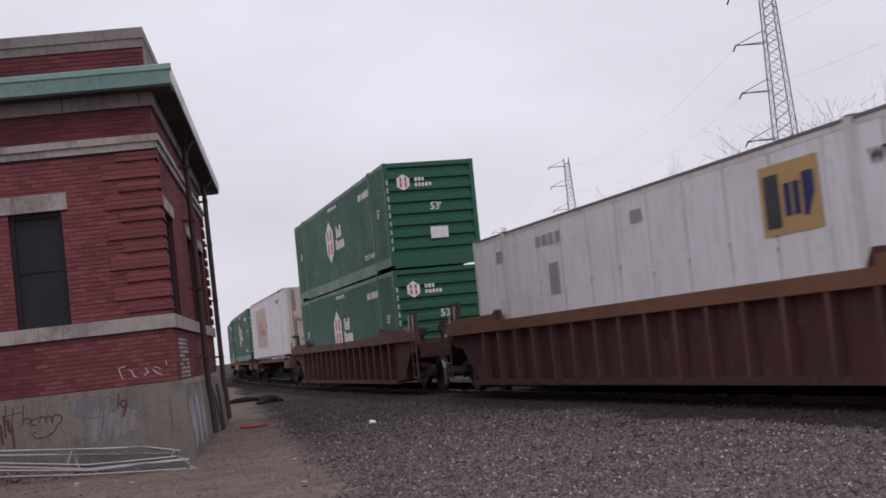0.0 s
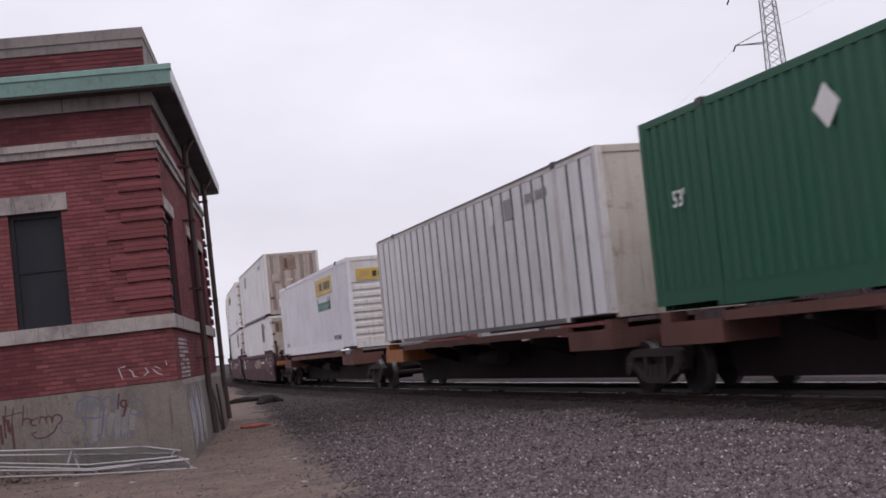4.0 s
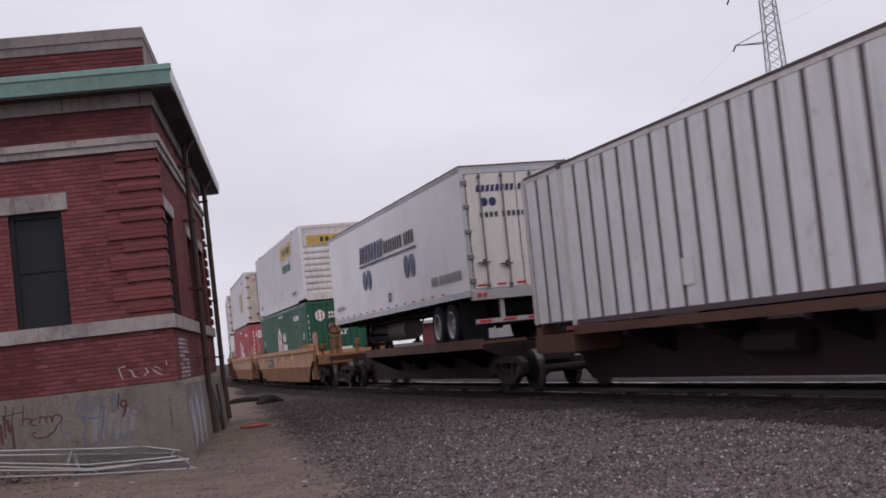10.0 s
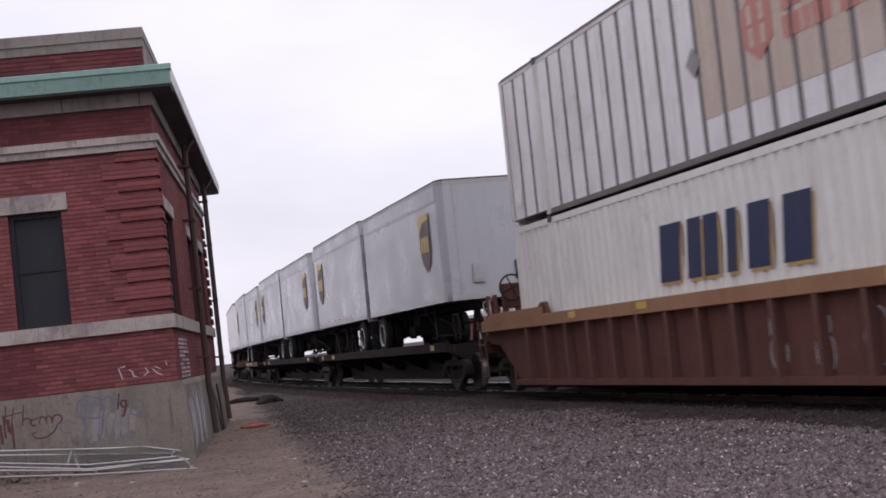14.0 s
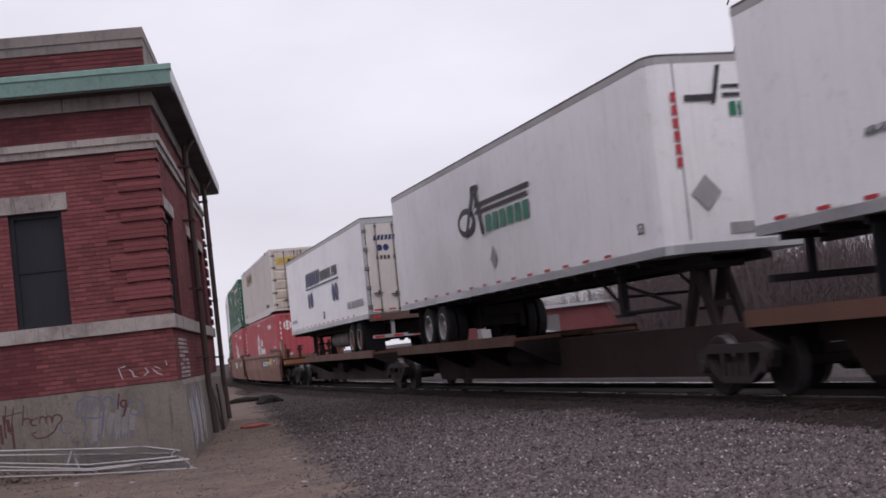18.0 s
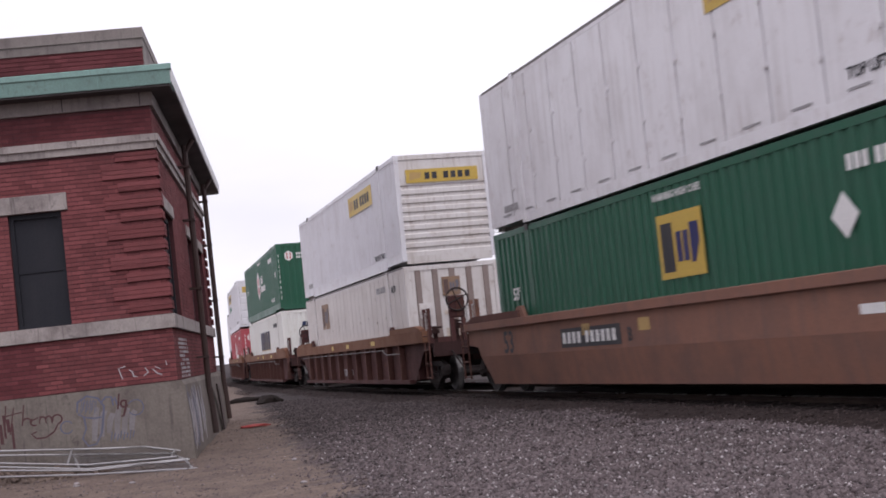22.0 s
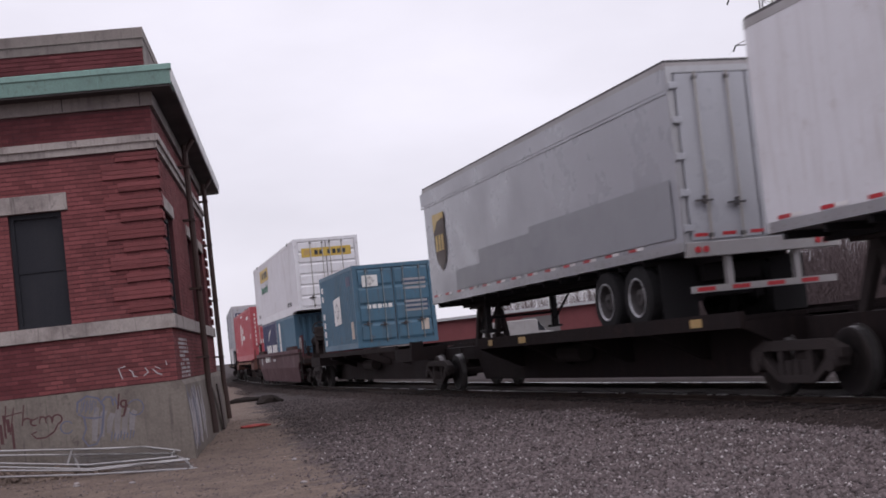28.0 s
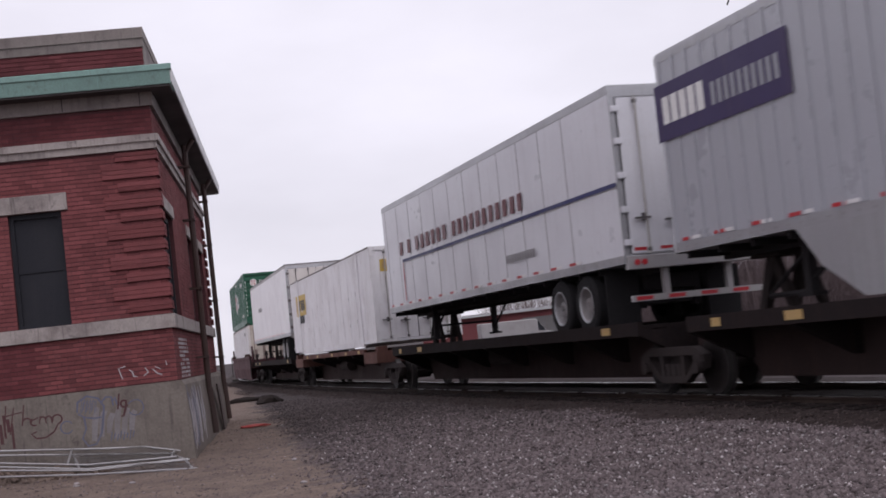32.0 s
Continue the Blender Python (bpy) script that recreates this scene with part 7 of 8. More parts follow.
            part("black_panel", lambda bm: box(bm, f + 0.302, f + 0.32, -1.09, 1.07, 1.72, H - 0.08), BOARD, u, key=f"bpan{L:.1f}{H}")
            part("grille", lambda bm: [box(bm, f + 0.32, f + 0.328, -1.05, 1.03, 1.78 + i * 0.2, 1.80 + i * 0.2) for i in range(6)], DARK, u, key=f"grille{L:.1f}")
            part("torn_panel", lambda bm: prism(bm, [(-0.5, H - 0.12), (0.05, H - 0.1), (0.0, H - 0.26), (-0.2, H - 0.24), (-0.42, H - 0.38)], f + 0.33, f + 0.345, "x"), TANPATCH, u, "torn tan insulation panel", key=f"torn{H}")
            for y in (-0.48, 0.12, 1.0):
                part("door_bar", lambda bm: box(bm, f + 0.40, f + 0.435, y - 0.025, y + 0.025, 0.84, 1.7), BOARD, u, key=f"ubar{y}")
            part("lower_trim", lambda bm: prism(bm, [(f, 0.60), (f + 0.28, 0.64), (f + 0.41, 0.80), (f + 0.43, 0.96), (f + 0.425, 0.96), (f + 0.40, 0.85), (f + 0.28, 0.70), (f, 0.655)], -1.125, 1.125, "y"), DARKRAIL, u, "dark grey rounded lower edge", key=f"utrim{L:.1f}")
        elif front == "vents":
            for y in (-0.62, 0.45):
                part("nose_box", lambda bm: (box(bm, f, f + 0.05, y, y + 0.3, 0.4, 0.85), box(bm, f + 0.05, f + 0.06, y + 0.05, y + 0.25, 0.46, 0.79)), ALU if y < 0 else DARK, c, key=f"nbox{L:.1f}{y}")
            part("nose_seam", lambda bm: [box(bm, f, f + 0.006, y, y + 0.02, 0.15, H - 0.1) for y in (-0.95, 0.93)], GREYMARK, c, key=f"nseam{L:.1f}")
        else:
            part("nose_panel", lambda bm: (box(bm, f, f + 0.012, -0.9, -0.88, 0.2, H - 0.15), box(bm, f, f + 0.012, 0.88, 0.9, 0.2, H - 0.15), box(bm, f, f + 0.02, -0.2, 0.2, 0.25, 0.42)), GREYMARK, c, key=f"nosep{L:.1f}")
    if nose > 0:
        part("underride_guard", lambda bm: (box(bm, -f + 0.02, -f + 0.12, -1.2, 1.2, -0.62, -0.52), box(bm, -f + 0.04, -f + 0.14, -0.62, -0.52, -0.52, 0.0), box(bm, -f + 0.04, -f + 0.14, 0.52, 0.62, -0.52, 0.0)), DARK, c, key=f"guardr{L:.1f}")
    # running gear near the door end, landing gear near the nose
    xt = -nose * (f - (2.5 if axles == 2 else 1.13) - slide)
    und = part("underframe", lambda bm: (box(bm, -f + 0.3, f - 0.3, -0.55, -0.42, -0.16, -0.01), box(bm, -f + 0.3, f - 0.3, 0.42, 0.55, -0.16, -0.01), box(bm, xt - 1.5, xt + 1.5, -0.5, 0.5, -0.42, -0.16), [box(bm, xt + k - 0.12, xt + k + 0.12, y - 0.06, y + 0.06, -0.72, -0.16) for k in ((-1.25, 0.0, 1.25) if axles == 2 else (-0.6, 0.6)) for y in (-0.52, 0.52)], box(bm, xt - 1.3, xt + 1.3, -0.62, 0.62, -0.66, -0.42), [box(bm, -f + 0.4 + i * 0.9, -f + 0.48 + i * 0.9, -1.2, 1.2, -0.1, -0.004) for i in range(int((L - 0.6) / 0.9))]), DARK, c, key=f"under{key}{axles}{slide}")
    axs = (-0.62, 0.62) if axles == 2 else (0.0,)
    for a in axs:
        dual_wheel(c, xt + a, rim)
        part("axle", lambda bm: rod(bm, (xt + a, -0.8, -0.565), (xt + a, 0.8, -0.565), 0.07, 8), DARK, und, key=f"tax{xt + a:.2f}")
    for y in (-1.25, 0.65):
        part("mud_flap", lambda bm: box(bm, xt - nose * 1.5 - 0.01, xt - nose * 1.5 + 0.01, y, y + 0.6, -0.98, -0.1), RUBBER, und, key=f"flap{key}{axles}{y}{slide}")
    xl = nose * (f - 2.9)
    for y in (-0.85, 0.75):
        leg = part("landing_leg", lambda bm: (box(bm, xl - 0.07, xl + 0.07, y, y + 0.12, -0.80, -0.02), box(bm, xl - 0.16, xl + 0.16, y - 0.06, y + 0.18, -0.84, -0.79)), DARK, c, key=f"land{key}{y}")
        part("brace", lambda bm: (rod(bm, (xl - nose * 0.1, y + 0.06, -0.62), (xl - nose * 1.1, y + 0.06, -0.08), 0.03, 6)), DARK, leg, key=f"lbr{key}{y}")
    part("landing_brace", lambda bm: (rod(bm, (xl + nose * 0.1, -0.8, -0.3), (xl + nose * 1.5, -0.5, -0.75), 0.03, 6), rod(bm, (xl + nose * 0.1, -0.8, -0.78), (xl + nose * 1.5, -0.5, -0.78), 0.04, 6)), DARK, c, key=f"lbrace{key}")
    part("landing_crossbar", lambda bm: rod(bm, (xl, -0.8, -0.5), (xl, 0.8, -0.5), 0.03, 6), DARK, c, key=f"lcross{key}")
    for xk, rk, lk in tanks:
        tank = part("fuel_tank", lambda bm: lathe(bm, [(-lk / 2, rk * 0.9), (-lk / 2 + 0.04, rk), (lk / 2 - 0.04, rk), (lk / 2, rk * 0.9)], 20), POSTGREY if lk > 1.4 else ALU, c, "grey cylindrical tank slung under the floor", key=f"tank{rk}{lk}", at=Matrix.Translation((xk, 0, -0.42)) @ Matrix.Rotation(radians(90), 4, "Z") if lk > 1.4 else Matrix.Translation((xk, -0.2, -0.42)))
        part("tank_strap", lambda bm: box(bm, xk - 0.03, xk + 0.03, -0.5, 0.5, -0.1, 0.0), DARK, c, key=f"strap{xk}")
    if skirt:
        part("side_skirt", lambda bm: prism(bm, [(xt + nose * 1.75, -0.92), (xt + nose * 1.75, 0.0), (xt + nose * 10.2, 0.0), (xt + nose * 9.7, -0.5), (xt + nose * 8.9, -0.92)], -HW - 0.01, -HW + 0.02, "y"), ALU, c, "pale aluminium side skirt", key=f"skirt{key}")
    for m in marks:
        m(c, HW + 0.022, f + 0.0, H)
    RIDERS.append((c, s, z, 8.7))
    return c


def m_alliance(c, y, f, H):
    """Two pairs of blue discs below a line of blue bars and a rule."""
    flat(c, "brand_lettering", bars(-3.05, 1.64, 3.2, 0.5, 8, 0.45, 0.2), y, INKBLUE, key="allb")
    flat(c, "brand_lettering", bars(0.3, 1.68, 3.4, 0.34, 12, 0.52, 0.03, (7,)), y, INKBLACK, key="alls")
    flat(c, "brand_rule", [rect(-3.1, 1.53, 6.9, 0.06)], y, INKBLUE, key="allr")
    flat(c, "brand_emblem", [oval(-2.57, 1.12, 0.25, 0.29), oval(-1.96, 1.12, 0.25, 0.29)], y, INKBLUE, key="alld1")
    flat(c, "brand_emblem", [oval(2.65, 1.12, 0.26, 0.3), oval(3.25, 1.12, 0.26, 0.3)], y, INKBLUE, key="alld2")
    words(c, "53'", 0.34, 0.28, 0.33, y + 0.003, INKBLACK)
    flat(c, "stencil_lettering", bars(-7.2, 0.42, 1.3, 0.13, 9, 0.35), y, GREYMARK, key="allw")
    flat(c, "stencil_lettering", bars(5.0, 0.42, 2.6, 0.22, 12, 0.35, 0, (2,)), y, GREYMARK, key="allw2")


def e_alliance(c, y, f, H):
    flat(c, "brand_lettering", bars(-0.95, H - 0.62, 1.9, 0.15, 16, 0.3, 0.03, (7,)), f + 0.034, INKBLUE, True, key="ealb")
    flat(c, "brand_emblem", [oval(-0.78, H - 0.85, 0.09, 0.1), oval(-0.58, H - 0.85, 0.09, 0.1), oval(0.62, H - 0.85, 0.09, 0.1), oval(0.8, H - 0.85, 0.09, 0.1)], f + 0.034, INKBLUE, True, key="eald")
    flat(c, "stencil_lettering", bars(-0.9, H - 1.2, 1.85, 0.12, 15, 0.35, 0, (3, 10)), f + 0.034, INKBLACK, True, key="ealw")


def m_shield(x, z=1.55, k=1.0):
    """A brown shield with a gold top and pale bars."""
    def mark(c, y, f, H):
        w, h = 0.48 * k, 0.72 * k
        sh = flat(c, "logo_shield", [[(x - w, z + h), (x + w, z + h), (x + w, z - h * 0.3), (x + w * 0.7, z - h * 0.68), (x, z - h), (x - w * 0.7, z - h * 0.68), (x - w, z - h * 0.3)]], y, SHIELD, key=f"sh{x}{k}")
        flat(sh, "shield_top", [[(x - w, z + h * 0.35), (x - w, z + h), (x + w, z + h), (x + w, z + h * 0.8), (x - w * 0.2, z + h * 0.72)]], y + 0.006, GOLD, key=f"sht{x}{k}")
        flat(sh, "shield_emblem", bars(x - w * 0.75, z - h * 0.3, w * 1.6, h * 0.55, 3, 0.35), y + 0.006, GOLD, key=f"shb{x}{k}")
    return mark


def m_swift(c, y, f, H):
    """Five bold slanted letter blocks in blue, each with a tan shadow."""
    z0, h, k = 1.36, 0.86, 0.14
    blocks = [[(-1.85, z0), (-1.2, z0), (-1.12, z0 + 0.5), (-1.0, z0 + h), (-1.7, z0 + h), (-1.78, z0 + 0.36)], rect(-0.95, z0, 0.42, h, k), rect(-0.46, z0, 0.42, h, k), rect(0.2, z0, 0.28, h, k),
              rect(0.78, z0, 0.56, h, k), rect(1.66, z0, 0.66, h, k)]
    flat(c, "letter_shadow", [[(px + 0.05, pz - 0.05) for px, pz in q] for q in blocks], y, SIGNTAN, key="swifts")
    flat(c, "brand_lettering", blocks, y + 0.007, INKSLATE, key="swift")
    flat(c, "stencil_lettering", bars(4.5, 2.3, 1.5, 0.17, 9, 0.35, 0, (3,)), y, INKBLACK, key="swn")


def e_swift(c, y, f, H):
    flat(c, "brand_lettering", bars(-0.45, H - 0.72, 1.0, 0.2, 5, 0.22, 0.06), f + 0.002, INKSLATE, True, key="esw")
    words(c, "53ft.", 0.28, 0.0, 0.5, f + 0.006, INKBLACK, True)
    flat(c, "diamond_placard", [[(-0.6, 0.95), (-0.36, 1.2), (-0.6, 1.45), (-0.84, 1.2)]], f + 0.002, TAPEWHITE, True, key="eswd")
    flat(c, "stencil_lettering", [rect(0.85, 1.95 - i * 0.2, 0.12, 0.15) for i in range(8)], f + 0.002, INKBLACK, True, key="eswc")


TOPLIFT = m_line("TOP LIFT ONLY", 4.72, 0.36, 0.2, INKBLACK)
TOPLIFTW = m_line("TOP LIFT ONLY", 4.72, 0.5, 0.2, INKWHITE)
WARNHC = m_line("WARNING HIGH CUBE", -0.6, 2.6, 0.15, INKWHITE)
WTP = m_line("WTP", 6.4, 2.3, 0.26, INKBLACK)
NUMW = m_bars(4.5, 2.3, 1.5, 0.19, 9, INKWHITE, 0, (2,))
NUMB = m_bars(4.5, 2.38, 1.2, 0.17, 9, GREYMARK, 0, (3,))
ZL, ZU, ZS = 0.37, 3.33, 1.30     # floor heights: in a well, stacked, on a spine car


def green_hub(s, z, low=False, front="level", inc=False, **k):
    return container(s, z, "corr", front, GREEN, "green corrugated container with a white badge and white lettering", marks=(m_hub(-0.7, low=low, inc=inc), m_size(), m_size(-7.0), WARNHC, NUMW, TOPLIFTW, e_hub(), e_words("53'", -0.05, 1.55, 0.28, INKWHITE), m_rect(-0.1, 0.75, 0.5, 0.32, INKWHITE, True), e_column(-1.24, 2.3, 9, INKWHITE)), **k)


def green_emp(s, z, front="level", x=-2.6, low=False, **k):
    return container(s, z, "corr", front, GREEN, "green corrugated container with a yellow square badge", marks=(m_square(x, 1.4 if low else 1.56), m_diamond(x - 5.5 if not low else (x - 1.0 if x < -1 else 4.35), 2.2 if not low else (1.95 if x < -1 else 1.8)), m_size(), m_size(-7.2), WARNHC, TOPLIFTW, NUMW, m_diamond(-0.6, 2.0, 0.25, INKWHITE, True), m_rect(0.1, 0.7, 0.5, 0.2, INKWHITE, True), e_column(-1.24, 2.5, 10, INKWHITE)), **k)


def red_hub(s, z, low=True, front="upright", **k):
    return container(s, z, "corr", front, RED, "red corrugated container with a white badge and white lettering", marks=(m_hub(-0.75 if low else -1.05, badge=RED, low=low, inc=True), m_size(6.9, 1.2), m_size(-7.0, 0.6), WARNHC, NUMW, e_hub(badge=RED), e_column(-1.1, 2.4, 8, INKWHITE), e_words("53'", -0.9, 0.9, 0.26, INKWHITE)), **k)


def white_fine(s, z, front="griddoors", inter=False, sx=-5.05, paint=WHITEDULL, base=SIGNYELLOW, **k):
    return container(s, z, "corr", front, paint, "white finely corrugated container with a yellow sign panel", pitch=0.24, end_paint=WORN if front != "griddoors" else {DUSTWHITE: CREAM}.get(paint, paint),
                     marks=(m_sign(sx, 2.0, 3.4, 0.58, base, inter), TOPLIFT, m_bars(-7.0, 0.35, 0.9, 0.16, 6, GREYMARK), e_sign(base=SIGNYELLOW)), **k)


def e_placards(c, y, f, H):
    """Warning placards on the doors: a red and black panel, a pale diamond and a small dark badge."""
    p = flat(c, "warning_placard", [rect(-1.10, 0.98, 0.54, 0.40)], f + 0.004, INKBLACK, True, key="wpl")
    flat(p, "placard_panel", [[(-1.07, 1.19), (-0.59, 1.19), (-0.63, 1.35), (-1.03, 1.35)]], f + 0.009, INKRED, True, key="wplr")
    flat(p, "placard_lettering", bars(-1.05, 1.10, 0.44, 0.045, 9, 0.35) + bars(-1.0, 1.02, 0.36, 0.045, 7, 0.35), f + 0.009, SIGNYELLOW, True, key="wply")
    flat(c, "label_lettering", bars(-1.12, 1.62, 0.5, 0.06, 10, 0.35) + [rect(-1.1, 1.72, 0.4, 0.05)], f + 0.004, FADEDSIGN, True, key="wpll")
    flat(c, "diamond_placard", [[(-0.78, 0.42), (-0.5, 0.66), (-0.78, 0.9), (-1.04, 0.66)]], f + 0.003, GREYMARK, True, key="wpld")
    flat(c, "diamond_placard", [[(-0.78, 0.46), (-0.55, 0.66), (-0.78, 0.86), (-1.0, 0.66)]], f + 0.006, TAPEWHITE, True, key="wple")
    flat(c, "door_badge", [[(-0.44, 0.82), (-0.2, 0.82), (-0.2, 0.7), (-0.32, 0.62), (-0.44, 0.7)]], f + 0.004, GREYMARK, True, key="wplb")


def m_badge(c, y, f, H):
    flat(c, "side_badge", [[(7.72, 0.62), (7.94, 0.62), (7.94, 0.5), (7.83, 0.42), (7.72, 0.5)], rect(7.72, 0.33, 0.22, 0.05)], y, GREYMARK, key="sbadge")
    flat(c, "stencil_lettering", bars(6.3, 2.5, 0.5, 0.1, 6, 0.35), y, GREYMARK, key="sbadgn")
    flat(c, "stencil_lettering", [rect(-7.3 + 1.2 * i, 0.23, 0.45, 0.03) for i in range(11)], y, GREYMARK, key="sdash")


def white_smooth(s, z, front="doors", base=SIGNYELLOW, sx=-5.1, **k):
    return container(s, z, "smooth", front, WHITE, "white smooth-sided container with a yellow sign panel", end_paint=CREAM if front == "doors" else WORN,
                     marks=(m_sign(sx, 1.97, 3.5, 0.55, base), TOPLIFT, m_bars(-7.2, 0.3, 0.8, 0.14, 6, GREYMARK), e_sign(base=SIGNYELLOW, w=1.0, y0=-1.1), e_placards, m_badge), **k)


def white_ribbed(s, z, front="posts", marks=(), label="white container with upright panels between grey posts", **k):
    return container(s, z, "ribbed", front, WHITE if "paint" not in k else k.pop("paint"), label, end_paint=k.pop("ends", CREAM), post=WORN, rail=WORN, marks=(NUMB, m_rect(-7.7, 0.35, 0.3, 0.3, TAPEWHITE), m_rect(2.2, 2.2, 0.3, 0.4, TAPEWHITE), *marks), **k)


# ---- the train, from its head to its tail ----
RL = "rusty brown well car with ribbed sides and an orange top edge"
# two rusty well cars
well_car(14.6, "ribbed", RUSTCAR, RUSTCHORD, RL)
container(14.6, ZL, "smooth", "plain", WHITE, "white smooth container with a yellow square badge", marks=(m_square(3.98, 1.72, 1.38, SIGNTAN, 0.9), WTP, m_bars(-4.28, 2.42, 1.35, 0.2, 4, GREYMARK), m_rect(-3.72, 1.48, 0.45, 0.58, GREYMARK), m_rect(0.0, 2.38, 0.42, 0.2, GREYMARK), m_bars(-6.6, 2.3, 0.4, 0.25, 2, GREYMARK)), rail=WORN)
well_car(-9.0, "ribbed", RUSTCAR, POSTRUST, RL, patches=(("paint_mark", [rect(4.1, 0.7, 0.05, 0.5, 0.2), rect(4.4, 0.6, 0.05, 0.5, -0.1)], GREYMARK),))
green_hub(-9.0, ZL, low=True)
green_hub(-9.0, ZU)
# five-platform spine car with containers
SL = "dark grimy spine car platform with container brackets"
for i, s in enumerate((-29.75, -47.85, -65.25, -83.1, -103.8)):
    spine_car(s, 9.1 if i < 4 else 10.2, "container", SL, front_end=i == 0, rear_end=i == 4, hot=BOXORANGE if i in (1, 3) else None)
white_ribbed(-29.75, ZS, "posts", (m_hub(-3.57, faded=True), m_diamond(-0.1, 1.6, 0.2, GREYMARK)), "white ribbed container with a faded tan patch and red badge")
green_hub(-47.85, ZS)
green_emp(-65.25, ZS, "upright", 2.4)
white_ribbed(-83.1, ZS, "plain", (m_rect(3.2, 2.2, 0.5, 0.4, GREYMARK),))
white_fine(-103.8, ZS, "louvre", True, 1.65)
# three-unit maroon well car
ML = "maroon articulated well car with white stencilled markings"


def maroon_marks(x, number):
    """A faded name in tan blocks over a wedge, small stencils, and on one unit the car's number as bars."""
    out = [("brand_lettering", bars(x, 0.92, 2.6, 0.34, 4, 0.16, 0.12), INKTAN), ("brand_wedge", [[(x - 0.05, 0.81), (x + 0.2, 0.81), (x + 2.5, 0.88), (x + 2.55, 0.90), (x, 0.90)]], INKTAN),
           ("stencil", bars(x + 3.2, 1.06, 1.5, 0.09, 13, 0.4, 0, (2, 3, 8)), INKWHITE), ("reflector", [rect(6.6, 1.04, 0.55, 0.13)], BOXORANGE), ("stencil", bars(6.2, 1.25, 3.2, 0.15, 4, 0.82), INKWHITE),
           ("stencil", [rect(7.6, 0.90 + i * 0.065, 1.1 - 0.25 * (i % 3), 0.028) for i in range(4)] + [rect(7.75, 0.5 + i * 0.06, 0.8 - 0.1 * (i % 2), 0.022) for i in range(3)] + [rect(5.75, 1.16 + i * 0.05, 0.4 - 0.06 * (i % 2), 0.024) for i in range(4)] + [oval(6.55, 0.72, 0.09, 0.1, 10)], GREYMARK), ("stencil", bars(-7.9, 1.24, 3.2, 0.14, 4, 0.85), INKWHITE)]
    if number:
        out.append(("number_lettering", bars(x + 5.6, 0.95, 2.9, 0.24, 10, 0.35, 0, (3,)), GREYMARK))
    return tuple(out)


for i, (s, x, lx) in enumerate(((-124.85, 0.3, -0.4), (-144.4, -1.1, -3.0), (-163.6, -3.9, -0.9))):
    w = well_car(s, "smooth", MAROON, MAROON, ML, (i > 0, i < 2), 1 if i == 0 else None, maroon_marks(x, i == 2))
    words(w, "BCA"[i], 0.3, lx, 0.92, 1.424, INKWHITE)
    words(w, "53", 0.62, -7.75, 0.84, 1.424, INKWHITE)
white_ribbed(-124.85, ZL, "doors", (m_square(3.88, 1.75, 1.2, FADEDBADGE, 0.92), e_square(-1.05, 2.1, 0.55)), ends=RUSTCREAM)
white_ribbed(-124.85, ZU, "posts", (m_rect(-4.4, 2.0, 1.3, 0.6, GREYMARK), e_square(-0.4, 2.1, 0.6), m_rect(-0.75, 0.35, 0.3, 0.35, TAPEWHITE, True)), ends=RUSTCREAM)
white_ribbed(-144.4, ZL, "doors", (m_square(3.8, 1.84, 1.27, FADEDBADGE, 0.9), m_rect(-1.1, 1.9, 0.7, 0.5, TANPATCH, True)))
white_smooth(-144.4, ZU, base=SIGNTAN)
green_emp(-163.6, ZL, "level", -3.42, True)
white_smooth(-163.6, ZU, base=SIGNTAN)
# spine car: trailer, container, trailer
for i, s in enumerate((-185.4, -203.6, -223.4)):
    sp = spine_car(s, 9.3 if i else 9.5, "container" if i == 1 else "trailer", "dark spine car platform with rusty orange wheel pans", SPINEORANGE, front_end=i == 0, rear_end=i == 2, pans=(-8.6, 1.5) if i == 0 else (-3.0, 8.6))
    if i != 1:
        hitch(sp, 7.0 if i == 0 else -7.0)
trailer(-185.4, TRAILERWHITE, "white refrigerated trailer with blue bars and paired blue discs", nose=1, marks=(m_alliance,), front="reefer", H=3.0, tanks=((3.3, 0.34, 1.2),))
container(-203.55, ZS - 0.05, "ribbed", "plain", WHITE, "white container with upright panels and a tan end", end_paint=CREAM, post=WORN, rail=WORN, bars_paint=POSTPURPLE, marks=(m_bars(4.2, 2.35, 1.9, 0.2, 11, POSTPURPLE, 0, (4,)), m_rect(-1.8, 0.4, 0.35, 0.4, TAPEWHITE), m_rect(6.5, 2.3, 0.5, 0.3, GREYMARK)))
trailer(-223.6, TRAILERWHITE, "white trailer with blue bars, blue discs and worn doors leading", nose=-1, marks=(m_alliance, e_alliance), rim=RIM, tanks=((-3.4, 0.32, 2.2), (-5.6, 0.30, 1.0)))
# two yellow well cars
YL = "yellow well car with smooth sides and a dark number panel"


def yellow_marks():
    return (("number_panel", [rect(-5.4, 0.86, 2.6, 0.36)], INKBLACK), ("number_lettering", bars(-5.3, 0.92, 2.4, 0.24, 10, 0.42, 0, (3,)), INKWHITE), ("reflector", [rect(-2.5, 1.04, 0.45, 0.2), rect(0.4, 1.1, 0.5, 0.17), rect(3.6, 1.12, 0.6, 0.2), rect(-7.4, 1.06, 0.5, 0.24)], SIGNYELLOW), ("weld_patch", [rect(-6.3, 1.1, 0.22, 0.18), rect(-1.2, 1.12, 0.5, 0.14), rect(2.3, 1.22, 0.7, 0.08)], DARKYELLOW),
            ("stencil", [rect(1.3, 1.16, 0.4, 0.12)], BROWNCAR))


well_car(-245.7, "smooth", YELLOW, YELLOW, YL, brake=1, patches=yellow_marks())
green_hub(-245.7, ZL, low=True, front="upright")
